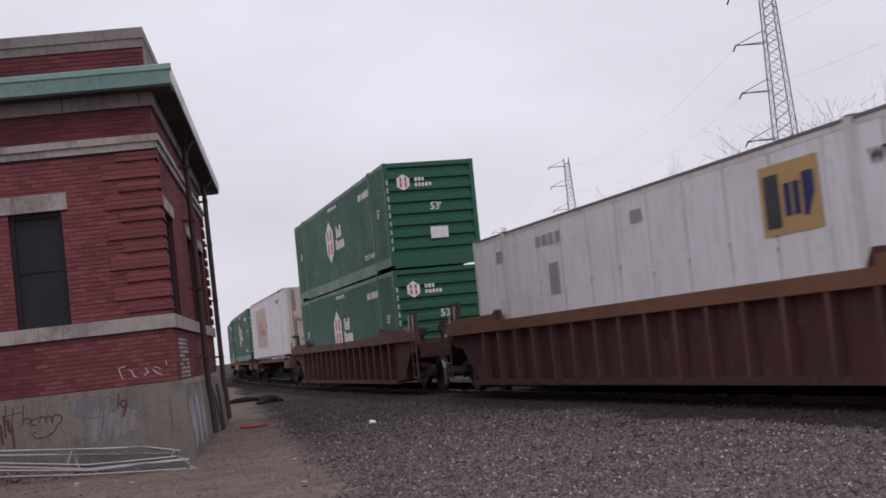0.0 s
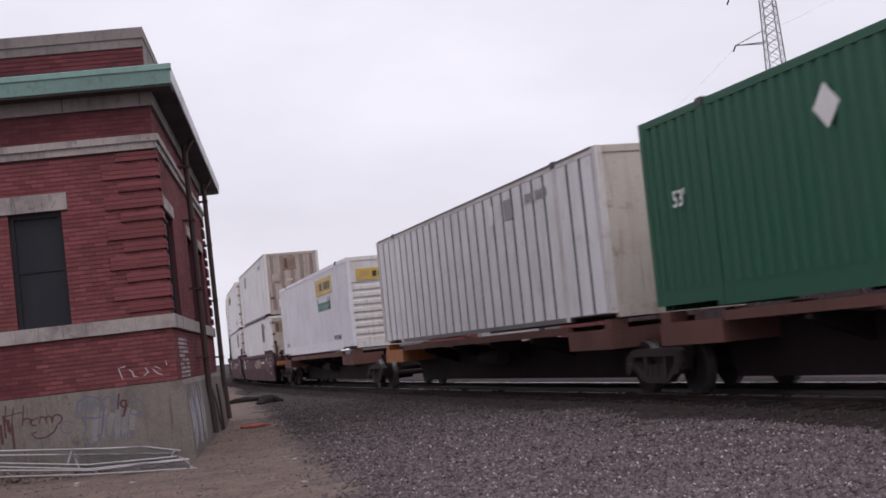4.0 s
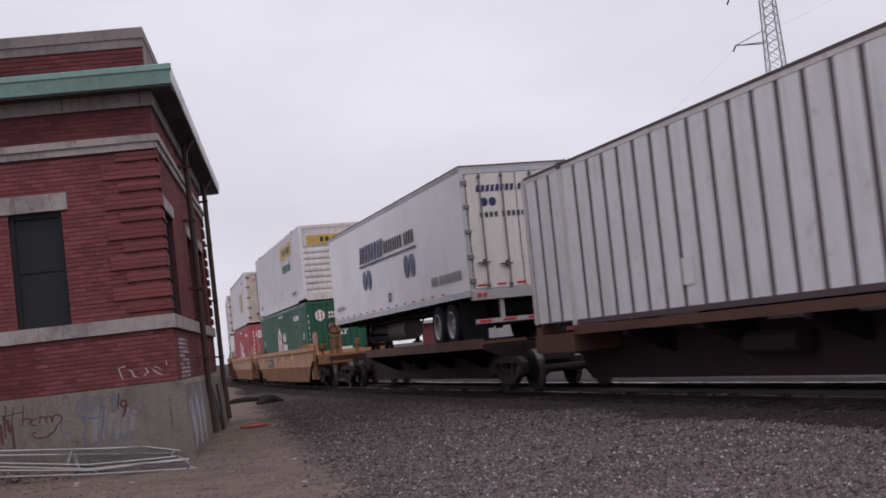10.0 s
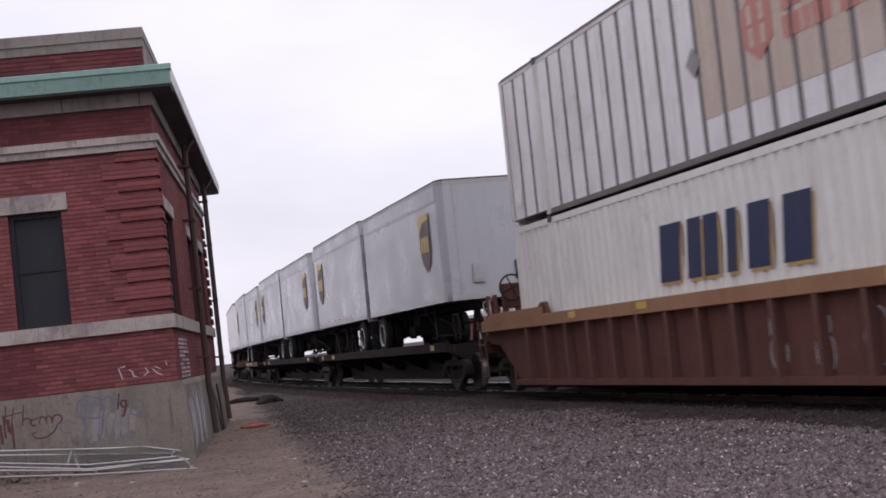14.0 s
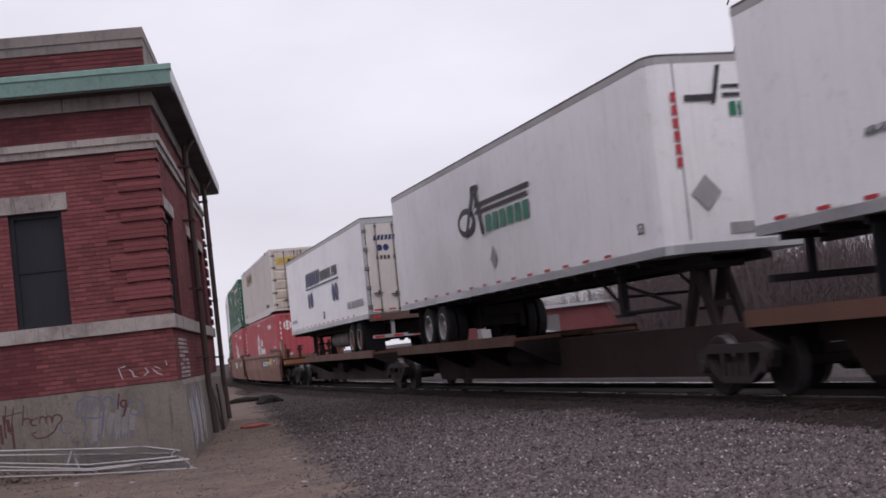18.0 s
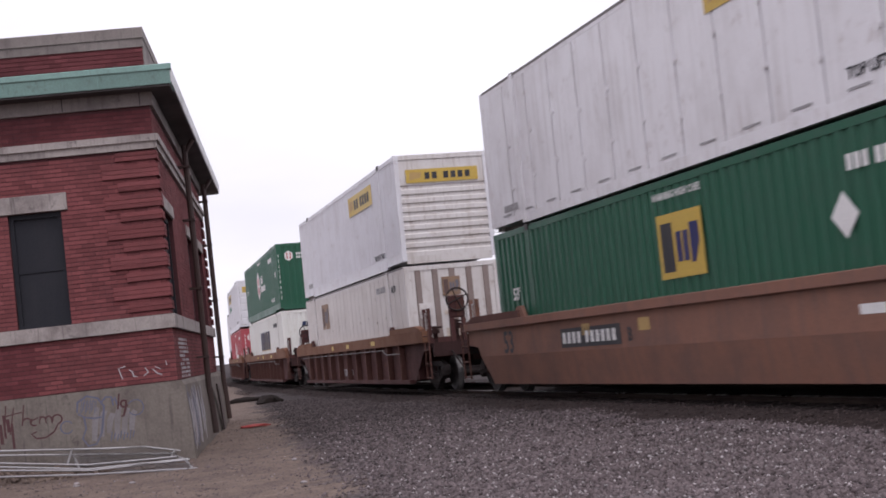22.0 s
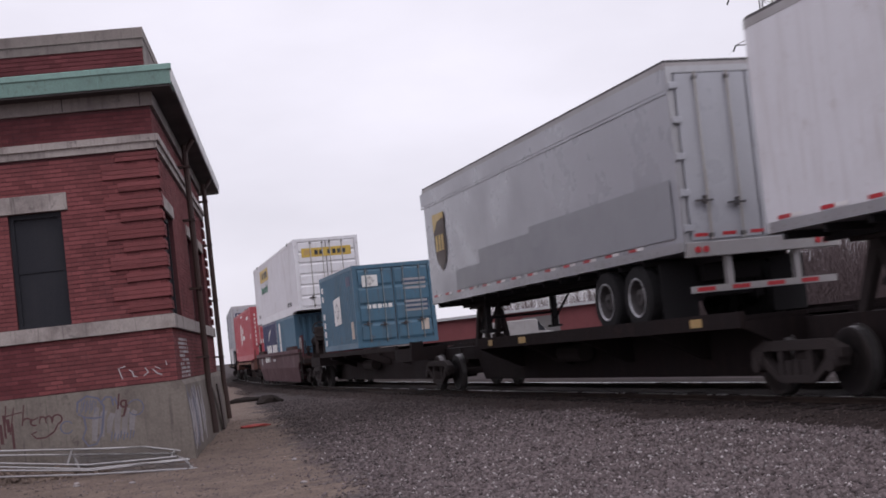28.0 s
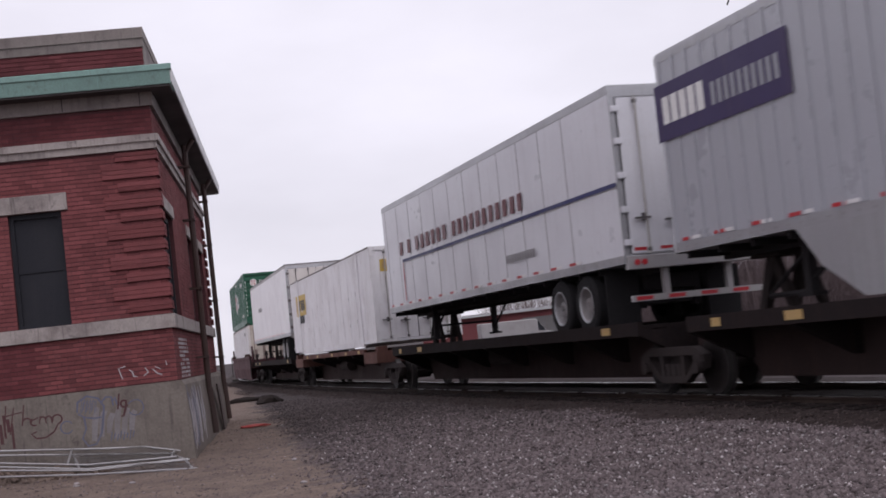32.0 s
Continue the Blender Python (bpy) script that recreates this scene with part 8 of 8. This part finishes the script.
white_fine(-245.7, ZU, "louvre", True, 2.0)
well_car(-269.25, "smooth", YELLOW, YELLOW, "yellow well car with smooth sides and grimy lower panels", brake=-1, patches=yellow_marks())
red_hub(-269.25, ZL, front="doors")
white_ribbed(-269.25, ZU, "doors", (lambda c, y, f, H: flat(c, "faded_patch", between_posts(1.5, 0.85, 2.9, 1.1), y - 0.011, TANPATCH, key="fp2"), e_bars(-0.9, 2.35, 0.7, 0.18, 6, INKFADED), e_bars(0.7, 2.3, 0.5, 0.3, 5, INKBLACK)), "white ribbed container with a faded tan patch and rusty doors")
# rusty well car
RUSTY = well_car(-292.85, "ribbed", RUSTLIGHT, TANCHORD, RL, brake=-1, patches=(("reflector", [rect(-2.4, 1.38, 0.35, 0.11), rect(-5.2, 1.38, 0.3, 0.11), rect(4.0, 1.38, 0.5, 0.11)], SIGNYELLOW),))
for x, z, r in ((1.35, 0.95, 0.17), (1.35, 0.6, 0.2), (2.4, 0.92, 0.16), (2.4, 0.58, 0.2), (3.5, 0.75, 0.26), (4.5, 0.75, 0.24)):
    part("paint_loop", lambda bm: [rod(bm, (r * math.cos(i * 0.45), -1.337, r * 1.3 * math.sin(i * 0.45)), (r * math.cos(i * 0.45 + 0.45), -1.337, r * 1.3 * math.sin(i * 0.45 + 0.45)), 0.014, 4) for i in range(14)], GREYMARK, RUSTY, "faded white paint loop", at=Matrix.Translation((x, 0, z)))
container(-292.85, ZL, "corr", "upright", OFFWHITE, "dirty white corrugated container with bold dark blue bars", marks=(m_swift, e_swift))
white_ribbed(-292.85, ZU, "doors", (m_hub(1.65, faded=True), m_diamond(-0.1, 1.4, 0.22, GREYMARK), e_bars(-0.95, 2.4, 0.8, 0.2, 6, INKFADED), e_bars(0.6, 2.25, 0.55, 0.36, 6, INKBLACK)), "white ribbed container with a faded tan patch and rusty doors")
# three platforms of short grey trailers, back to back
for i, s in enumerate((-314.7, -333.3, -351.9)):
    sp = spine_car(s, 9.35, "trailer", "dark grimy spine car platform with steel wheel pans" if i < 2 else "dark spine car platform with worn orange pan edges", SPINEORANGE if i == 2 else None, front_end=i == 0, rear_end=i == 2, pans=(-1.8, 6.6) if i == 2 else None)
    hitch(sp, 7.6)
    hitch(sp, -7.6)
    if i == 2:
        flat(sp, "number_lettering", bars(-0.7, 1.03, 1.5, 0.13, 9, 0.4, 0, (4,)) + bars(1.75, 1.03, 1.2, 0.13, 7, 0.4, 0, (4,)), 1.421, PATCHGREY, key="ttn")
        part("end_gusset", lambda bm: prism(bm, [(-5.2, 0.30), (-4.0, 0.24), (-4.0, 1.0), (-7.0, 1.0), (-6.6, 0.78)], -0.9, -0.86, "y"), SPINEBROWN, sp, "brown sloping gusset plate")
    trailer(s + 4.47, GREY, "short grey trailer with a brown and gold shield, nose leading", L=8.4, H=2.91, nose=1, marks=(m_shield(2.73, 1.51),), axles=1, band=GREY, front="vents", rim=RIMDARK, tape=False)
    trailer(s - (4.72 if i == 2 else 4.62), GREY, "short grey trailer with a brown and gold shield, doors leading", L=8.9 if i == 2 else 8.7, H=3.02 if i == 2 else 2.97, nose=-1, marks=(m_shield(-3.1 if i == 2 else -3.0, 1.53),), axles=1, band=GREY, rim=RIMDARK)
# three more platforms with long trailers
for i, (s, h) in enumerate(((-371.8, 9.5), (-391.1, 9.5), (-411.3, 10.2))):
    sp = spine_car(s, h, "trailer", "dark spine car platform with rusty orange wheel pans", SPINEORANGE, front_end=i == 0, rear_end=i == 2, pans=((-8.85, 0.85), (-8.35, 1.0), (-4.0, 8.6))[i])
    hitch(sp, (7.3, 7.0, -7.0)[i])
    if i == 0:
        for sg in (-1, 1):
            part("end_box", lambda bm: (box(bm, 7.3, 8.5, min(sg * 0.5, sg * 1.34), max(sg * 0.5, sg * 1.34), 1.06, 1.28), bevel(bm, 0.02)), POSTRUST, sp, "rusty platform end box", key=f"ebox{sg}")


def m_arnold(c, y, f, H):
    """A black looped ribbon over green letter blocks."""
    loop = [oval(-1.6, 1.62, 0.62, 0.32, 24)]
    flat(c, "logo_loop", loop, y, INKBLACK, key="arn0")
    flat(c, "logo_loop", [oval(-1.6, 1.62, 0.45, 0.18, 20)], y + 0.006, WHITE, key="arn1")
    flat(c, "logo_ribbon", [rect(-1.7, 1.35, 0.2, 1.0, 0.75), rect(-0.55, 1.25, 0.18, 1.05, -0.35), rect(-1.1, 2.22, 0.5, 0.12, 0.05), rect(-0.9, 1.86, 3.4, 0.09, 0.05), rect(-0.9, 1.71, 3.3, 0.08, 0.05)], y + 0.012, INKBLACK, key="arn2")
    flat(c, "brand_lettering", bars(-0.28, 1.27, 2.8, 0.36, 6, 0.28, 0.03), y, INKGREEN, key="arnb")
    flat(c, "diamond_placard", [[(0.04, 0.45), (0.24, 0.7), (0.04, 0.95), (-0.16, 0.7)]], y, GREYMARK, key="arnd")
    words(c, "53", 0.24, 7.15, 0.4, y + 0.003, INKBLACK)


def e_arnold(c, y, f, H):
    flat(c, "logo_loop", [rect(-0.75, H - 0.75, 0.5, 0.1), rect(-0.3, H - 0.8, 0.07, 0.6, 0.14), rect(-0.1, H - 0.7, 0.95, 0.06), rect(-0.1, H - 0.56, 0.95, 0.05)], f + 0.022, INKBLACK, True, key="earn")
    flat(c, "brand_lettering", bars(0.0, H - 1.0, 0.9, 0.22, 6, 0.28), f + 0.022, INKGREEN, True, key="earnb")
    flat(c, "stencil_lettering", [rect(-0.98, H - 0.75 - i * 0.2, 0.09, 0.15) for i in range(6)], f + 0.022, INKRED, True, key="earnn")
    flat(c, "diamond_placard", [[(-0.55, 0.62), (-0.3, 0.9), (-0.55, 1.18), (-0.8, 0.9)]], f + 0.022, GREYMARK, True, key="earnd")


trailer(-372.3, TRAILERWHITE, "plain white trailer with its nose leading", nose=1, marks=(m_line("53", 6.95, 0.75, 0.3, INKBLACK), m_line("AIR-RIDE EQUIPPED", -5.5, 0.85, 0.16, INKBLACK), e_bars(-0.1, 2.0, 0.7, 0.08, 8, INKBLACK, 0.022)), H=3.08, slide=1.4)
trailer(-391.0, TRAILERWHITE, "white trailer with a black loop and green bars", nose=1, marks=(m_arnold, e_arnold), H=3.06, rim=RIM, slide=0.5)
trailer(-411.3, TRAILERWHITE, "white trailer with blue bars, blue discs and worn doors leading", nose=-1, marks=(m_alliance, e_alliance), H=3.02, rim=RIMRUST, tanks=((-2.6, 0.30, 3.3),))
# three-unit brown-yellow well car
BL = "weathered brown-yellow articulated well car with smooth sides"


def brown_marks(x, brand):
    out = [("reflector", [rect(-3.6, 1.05, 0.35, 0.2), rect(x + 3.3, 1.05, 0.4, 0.2)], SIGNTAN), ("reflector", [rect(5.6, 0.95, 0.6, 0.32)], SIGNYELLOW), ("stencil", [rect(4.6, 1.0, 0.5, 0.12)], INKWHITE)]
    out += [("placard", [rect(8.25, 0.98, 0.4, 0.34)], GREYMARK), ("label_patch", [rect(7.1, 1.1, 0.35, 0.1)], INKWHITE)]
    out.append(("logo_panel", [rect(x, 0.82, 2.2, 0.52)], INKBLACK) if brand else ("number_panel", [rect(x, 0.86, 2.6, 0.34)], INKBLACK))
    return tuple(out)


for i, (s, x) in enumerate(((-432.65, 1.9), (-452.25, -1.0), (-471.35, -4.6))):
    w = well_car(s, "smooth", BROWNCAR, BROWNCAR, BL, (i > 0, i < 2), None, brown_marks(x, i == 1))
    if i == 1:
        flat(w, "logo_emblem", bars(x + 0.12, 0.9, 1.9, 0.36, 3, 0.2, 0.06), 1.428, INKWHITE)
    else:
        flat(w, "number_lettering", bars(x + 0.1, 0.93, 2.4, 0.2, 10, 0.42, 0, (3,)), 1.428, INKWHITE)
    words(w, "53", 0.62, -7.75, 0.84, 1.424, INKBLACK)
    words(w, "ACB"[i], 0.32, x - 0.5 if i != 2 else x + 2.85, 0.9, 1.424, INKBLACK)
red_hub(-432.65, ZL)
white_fine(-432.65, ZU, "griddoors", False, -5.0, DUSTWHITE, FADEDSIGN)
red_hub(-452.25, ZL)
green_emp(-452.25, ZU, "level", 2.28)
green_emp(-471.35, ZL, "upright", -0.53, True)
white_smooth(-471.35, ZU, "plain", SIGNYELLOW, 1.65)
# three rusty well cars
for s, b in ((-495.1, 1), (-518.7, 1), (-542.1, None)):
    well_car(s, "ribbed", RUSTCAR, RUSTCHORD, RL, brake=b, gap=1.48, patches=(("reflector", [rect(-2.4, 1.30, 0.35, 0.12), rect(0.2, 1.30, 0.4, 0.12), rect(4.0, 1.30, 0.5, 0.12)], SIGNYELLOW),) + ((("number_lettering", bars(-1.3, 0.42, 1.5, 0.22, 10, 0.4, 0, (3,)), GREYMARK),) if s == -495.1 else ()))
container(-495.1, ZL, "smooth", "posts", DUSTWHITE, "dirty white container with narrow panel seams and a tan badge", groove=0.61, end_paint=WORN, post=WORN, rail=WORN, marks=(NUMB, m_square(-4.74, 1.7, 1.28, FADEDBADGE, 0.87), WTP, e_square(-0.3, 2.05, 0.5)))
white_fine(-495.1, ZU, "louvre", False, 1.67)
container(-518.7, ZL, "corr", "upright", OFFWHITE, "dirty white corrugated container with bold dark blue bars", marks=(m_swift, e_swift))
green_hub(-518.7, ZU, front="upright", inc=True)
red_hub(-542.1, ZL)
white_fine(-542.1, ZU, "griddoors", True, -5.05)
# spine car platforms with trailers
for i, (s, h, x, pan) in enumerate(((-562.7, 9.4, 6.6, (-8.4, 1.0)), (-577.6, 5.6, -3.4, (-3.4, 5.2)), (-593.8, 9.4, -7.0, (-4.0, 8.6)), (-609.95, 8.35, -7.05, (-3.85, 7.55)))):
    sp = spine_car(s, h, "trailer", "dark grimy spine car platform with steel wheel pans", front_end=i == 0, rear_end=False, pans=pan)
    hitch(sp, x)


def m_slant(c, y, f, H):
    flat(c, "brand_lettering", [[(2.08, 1.58), (2.2, 1.58), (2.78, 2.4), (2.6, 2.4)], [(2.3, 1.58), (2.4, 1.58), (2.95, 2.4), (2.83, 2.4)], [(2.1, 2.38), (2.32, 2.38), (2.52, 2.08), (2.4, 1.95)], rect(2.98, 1.82, 0.3, 0.58, 0.06), rect(3.4, 1.82, 0.36, 0.58, 0.05), [(3.86, 1.82), (4.5, 1.82), (4.28, 2.4), (4.06, 2.4)]], y, INKRED, key="slant")
    flat(c, "brand_rule", [rect(2.7, 1.72, 2.6, 0.03)], y, GREYMARK, key="slantr")
    words(c, "INTERMODAL", 0.3, 2.9, 1.45, y + 0.003, GREYMARK)
    flat(c, "small_door", [rect(-0.2, 0.5, 0.5, 0.32), rect(5.2, 0.6, 0.5, 0.36)], y, GREYMARK, key="xtrad")


trailer(-562.75, WHITEDULL, "dirty white trailer with a square vent in its nose", L=14.6, nose=1, H=2.85, marks=(m_bars(4.9, 0.4, 0.5, 0.14, 5, GREYMARK), e_bars(-0.4, 1.3, 0.9, 0.14, 9, INKBLACK, 0.022), m_rect(-0.15, 0.2, 0.36, 0.5, BOARD, True, "vent"), m_rect(-1.0, 2.2, 0.2, 0.2, GREYMARK, True), m_rect(-1.0, 1.9, 0.2, 0.2, GREYMARK, True)), tape=False)
trailer(-577.6 - 4.4 + 0.2, GREY, "short grey trailer with doors leading", L=8.7, nose=-1, H=2.75, axles=1, marks=(m_bars(-1.0, 0.4, 1.2, 0.2, 4, INKBLACK),), rim=RIMDARK)
trailer(-593.75, WHITEDULL, "white trailer with red slanted bars", nose=-1, H=2.85, marks=(m_slant,), rim=DARK)
trailer(-610.85, GREY, "grey trailer with a brown and gold shield, doors leading", L=13.8, nose=-1, H=2.85, band=GREY, marks=(m_shield(-5.43, 1.42, 0.95), m_rect(-4.4, 0.22, 3.0, 0.45, PATCHGREY, False, 'repaint_patch'), m_rect(-2.6, 0.67, 3.2, 0.3, PATCHGREY, False, 'repaint_patch'), m_rect(-1.4, 0.22, 8.1, 0.45, PATCHGREY, False, 'repaint_patch'), m_rect(0.6, 0.67, 6.1, 0.42, PATCHGREY, False, 'repaint_patch')), rim=RIMDARK)
# short blue container on a spine platform
sp = spine_car(-627.85, 9.55, "container", "dark spine car platform carrying one short container", SPINE, rear_end=True)


def m_blue(c, y, f, H):
    def wheel_mark(cx, cz, rx, rz, d, end, k):
        flat(c, "panel_ring", [oval(cx, cz, rx, rz)], d, GREYMARK, end, key=f"blr{k}")
        flat(c, "panel_disc", [oval(cx, cz, rx * 0.8, rz * 0.8)], d + 0.006, INKWHITE, end, key=f"bld{k}")
        flat(c, "panel_cross", [rect(cx - rx * 1.3, cz - 0.015, rx * 2.6, 0.03)], d + 0.012, GREYMARK, end, key=f"blx{k}")
        flat(c, "panel_cross", [rect(cx - 0.015, cz - rz * 1.3, 0.03, rz * 2.6)], d + 0.013, GREYMARK, end, key=f"bly{k}")
        flat(c, "panel_hub", [oval(cx, cz, rx * 0.3, rz * 0.3, 12)], d + 0.018, INKWHITE, end, key=f"blh{k}")

    flat(c, "white_panel", [[(-0.62, 0.82), (0.6, 0.86), (0.62, 1.78), (-0.6, 1.7)]], y, INKWHITE, key="blp")
    wheel_mark(0.0, 1.30, 0.30, 0.26, y + 0.006, False, "s")
    wheel_mark(-0.75, 2.08, 0.12, 0.12, f + 0.008, True, "e")
    flat(c, "dark_patch", [rect(1.9, 2.0, 0.7, 0.3)], y, NAVY, key="bldk")
    flat(c, "dark_patch", [rect(0.28, 1.92, 0.78, 0.16), rect(0.3, 1.05, 0.78, 0.34)], f + 0.0015, NAVYFADED, True, key="bldk2")
    flat(c, "brand_lettering", [rect(-2.72, 2.05 - i * 0.31, 0.3, 0.2) for i in range(7) if i != 2], y, INKWHITE, key="blb")
    flat(c, "rust_patch", [rect(2.2, 0.3, 0.4, 0.55)], y, TANPATCH, key="blru")
    flat(c, "white_panel", [rect(-1.0, 1.9, 0.5, 0.36)], f + 0.002, INKWHITE, True, key="blp2")
    flat(c, "brand_lettering", bars(-0.9, 1.2, 0.85, 0.13, 5, 0.25), f + 0.002, INKWHITE, True, key="blb2")
    flat(c, "stencil_lettering", [rect(0.3, 2.0 - i * 0.14, 0.75, 0.07) for i in range(3)] + [rect(0.3, 1.3 - i * 0.14, 0.75, 0.07) for i in range(3)], f + 0.002, GREYMARK, True, key="blb3")
    flat(c, "rust_patch", [rect(0.8, 0.4, 0.25, 0.35)], f + 0.002, TANPATCH, True, key="blr2")


container(-629.85, ZS - 0.02, "corr", "doors", BLUE, "short blue container with white panels and dark door seams", L=6.06, H=2.59, marks=(m_blue,), name="short_container")
# maroon well car with two short containers below a long one
w = well_car(-646.1, "smooth", MAROON, MAROON, "dark maroon well car with white stencilled number", brake=1, cut=2.0, patches=(("number_lettering", bars(-4.6, 1.1, 1.7, 0.24, 8, 0.35, 0, (3,)), INKWHITE), ("stencil", [rect(-2.7, 1.1, 0.25, 0.25), rect(-1.4, 1.12, 1.0, 0.1), rect(-6.5, 1.0, 0.5, 0.3)], GREYMARK)))


def m_navy(c, y, f, H):
    flat(c, "brand_lettering", bars(-1.55, 0.95, 4.3, 0.56, 6, 0.2, 0.0, (2,)), y, INKWHITE, key="navb")
    flat(c, "logo_swoosh", [[(-0.75, 1.72), (-0.55, 1.92), (-0.15, 2.12), (0.5, 2.24), (0.55, 2.16), (-0.1, 2.0), (-0.45, 1.86)]], y, INKWHITE, key="navs")
    flat(c, "stencil_lettering", [rect(2.86, 0.7 + i * 0.22, 0.06, 0.15) for i in range(8)], y, INKWHITE, key="navm")


def m_stripe(c, y, f, H):
    flat(c, "white_stripe", [rect(-2.3, 0.5, 0.55, 1.9)], y, INKWHITE, key="strp")
    flat(c, "stripe_lettering", [rect(-2.12, 1.75 - i * 0.25, 0.18, 0.17) for i in range(5)], y + 0.006, GREYMARK, key="strpb")


container(-646.1 - 3.08, ZL, "corr", "upright", NAVY, "navy blue container with white bars and a white swoosh", L=6.06, H=2.59, marks=(m_navy,), name="short_container")
container(-646.1 + 3.08, ZL, "corr", "upright", BLUE, "faded blue container with a white stripe", L=6.06, H=2.59, marks=(m_stripe,), name="short_container")
white_fine(-646.1, ZL + 2.60, "griddoors", True, -5.05)
# the last spine car
for i, (s, h) in enumerate(((-666.4, 9.4), (-684.9, 9.1), (-702.6, 8.9), (-720.6, 8.9), (-737.8, 8.9))):
    sp = spine_car(s, h, "container" if i in (0, 3) else "trailer", "dark spine car platform with orange reflectors", front_end=i == 0, rear_end=i == 4, pans=(-7.6, 8.4))
    if i in (1, 2):
        hitch(sp, -7.0)
    if i == 4:
        hitch(sp, -7.0)
red_hub(-666.4, ZS, low=False, front="doors")


def m_purple(c, y, f, H):
    p = flat(c, "sign_panel", [rect(-7.92, 1.66, 3.64, 0.84)], y, PURPLE, key="fx")
    flat(p, "sign_lettering", bars(-7.7, 1.9, 1.3, 0.4, 5, 0.22), y + 0.006, INKWHITE, key="fxb")
    flat(p, "sign_lettering", bars(-6.25, 1.9, 1.8, 0.32, 10, 0.4), y + 0.006, PATCHGREY, key="fxm")


def e_purple(c, y, f, H):
    p = flat(c, "sign_panel", [rect(-1.05, H - 0.85, 1.0, 0.36)], f + 0.034, PURPLE, True, key="efx")
    flat(p, "sign_lettering", bars(-0.95, H - 0.77, 0.8, 0.2, 5, 0.25), f + 0.04, INKWHITE, True, key="efxb")
    flat(c, "stencil_lettering", bars(-0.95, 1.45, 0.7, 0.14, 4, 0.4) + bars(-0.9, 1.15, 0.9, 0.14, 6, 0.4), f + 0.034, INKBLACK, True, key="efxn")


def m_express(c, y, f, H):
    flat(c, "brand_lettering", bars(-6.1, 1.45, 4.6, 0.34, 8, 0.48, 0.04, (0, 1)) + bars(-1.2, 1.45, 5.0, 0.34, 11, 0.48, 0.04), y, INKMAROON, key="usx")
    flat(c, "brand_rule", [rect(-5.9, 1.26, 14.0, 0.07)], y, INKBLUE, key="usxr")
    flat(c, "brand_rule", [rect(-5.9, 0.25, 0.07, 1.0)], y, INKRED, key="usxl")
    flat(c, "stencil_lettering", bars(2.4, 0.5, 1.7, 0.16, 11, 0.35), y, GREYMARK, key="usxn")


trailer(-685.0, GREY, "grey ribbed aluminium trailer with a purple panel", nose=-1, side="ribs", marks=(m_purple, e_purple), H=2.98, skirt=True, top_mat=ALU)
trailer(-702.7, SILVER, "silver-white trailer with dark red bars and a blue line", nose=-1, side="seams", marks=(m_express,), top_mat=ALU)
container(-720.6, ZS, "smooth", "doors", WHITE, "white smooth container with a small yellow sign panel", marks=(m_sign(-6.8, 1.5, 2.4, 0.8), m_bars(-6.0, 1.2, 1.1, 0.3, 5, INKBLACK), e_sign(w=1.0)))
trailer(-737.8, TRAILERWHITE, "plain white trailer with its doors leading", nose=-1, marks=(m_bars(-4, 1.5, 1.5, 0.2, 8, GREYMARK),), H=3.0)
well_car(-757.6, "smooth", MAROON, MAROON, ML)
white_ribbed(-757.6, ZL, "posts")
green_hub(-757.6, ZU)


# ---- all that moves ----
def motions():
    for item in RIDERS:
        ob, s, z = item[:3]
        walk(ob, [(float(t), car_pose(s + SPEED * t, z)) for t in range(0, 33)])
    drift = ((0.0, 12.6, 5.3, 0.08), (0.5, 12.2, 4.9, 0.05), (1.0, 12.9, 4.6, 0.04), (1.5, 13.2, 3.8, 0.12), (2.0, 16.4, 3.6, 0.19), (2.5, 19.36, 3.6, 0.28), (3.0, 22.03, 3.6, 0.44), (3.5, 25.5, 3.6, 0.3), (5.0, 36.0, 3.4, 0.0), (32.0, 42.0, 3.4, -0.06))
    walk(litter, [(t, Matrix.Translation(on_track(s, o, h)) @ Euler((t * 1.1 if t < 6 else 5.5, 0.4 * t if t < 6 else 2, 0)).to_matrix().to_4x4()) for t, s, o, h in drift])


motions()
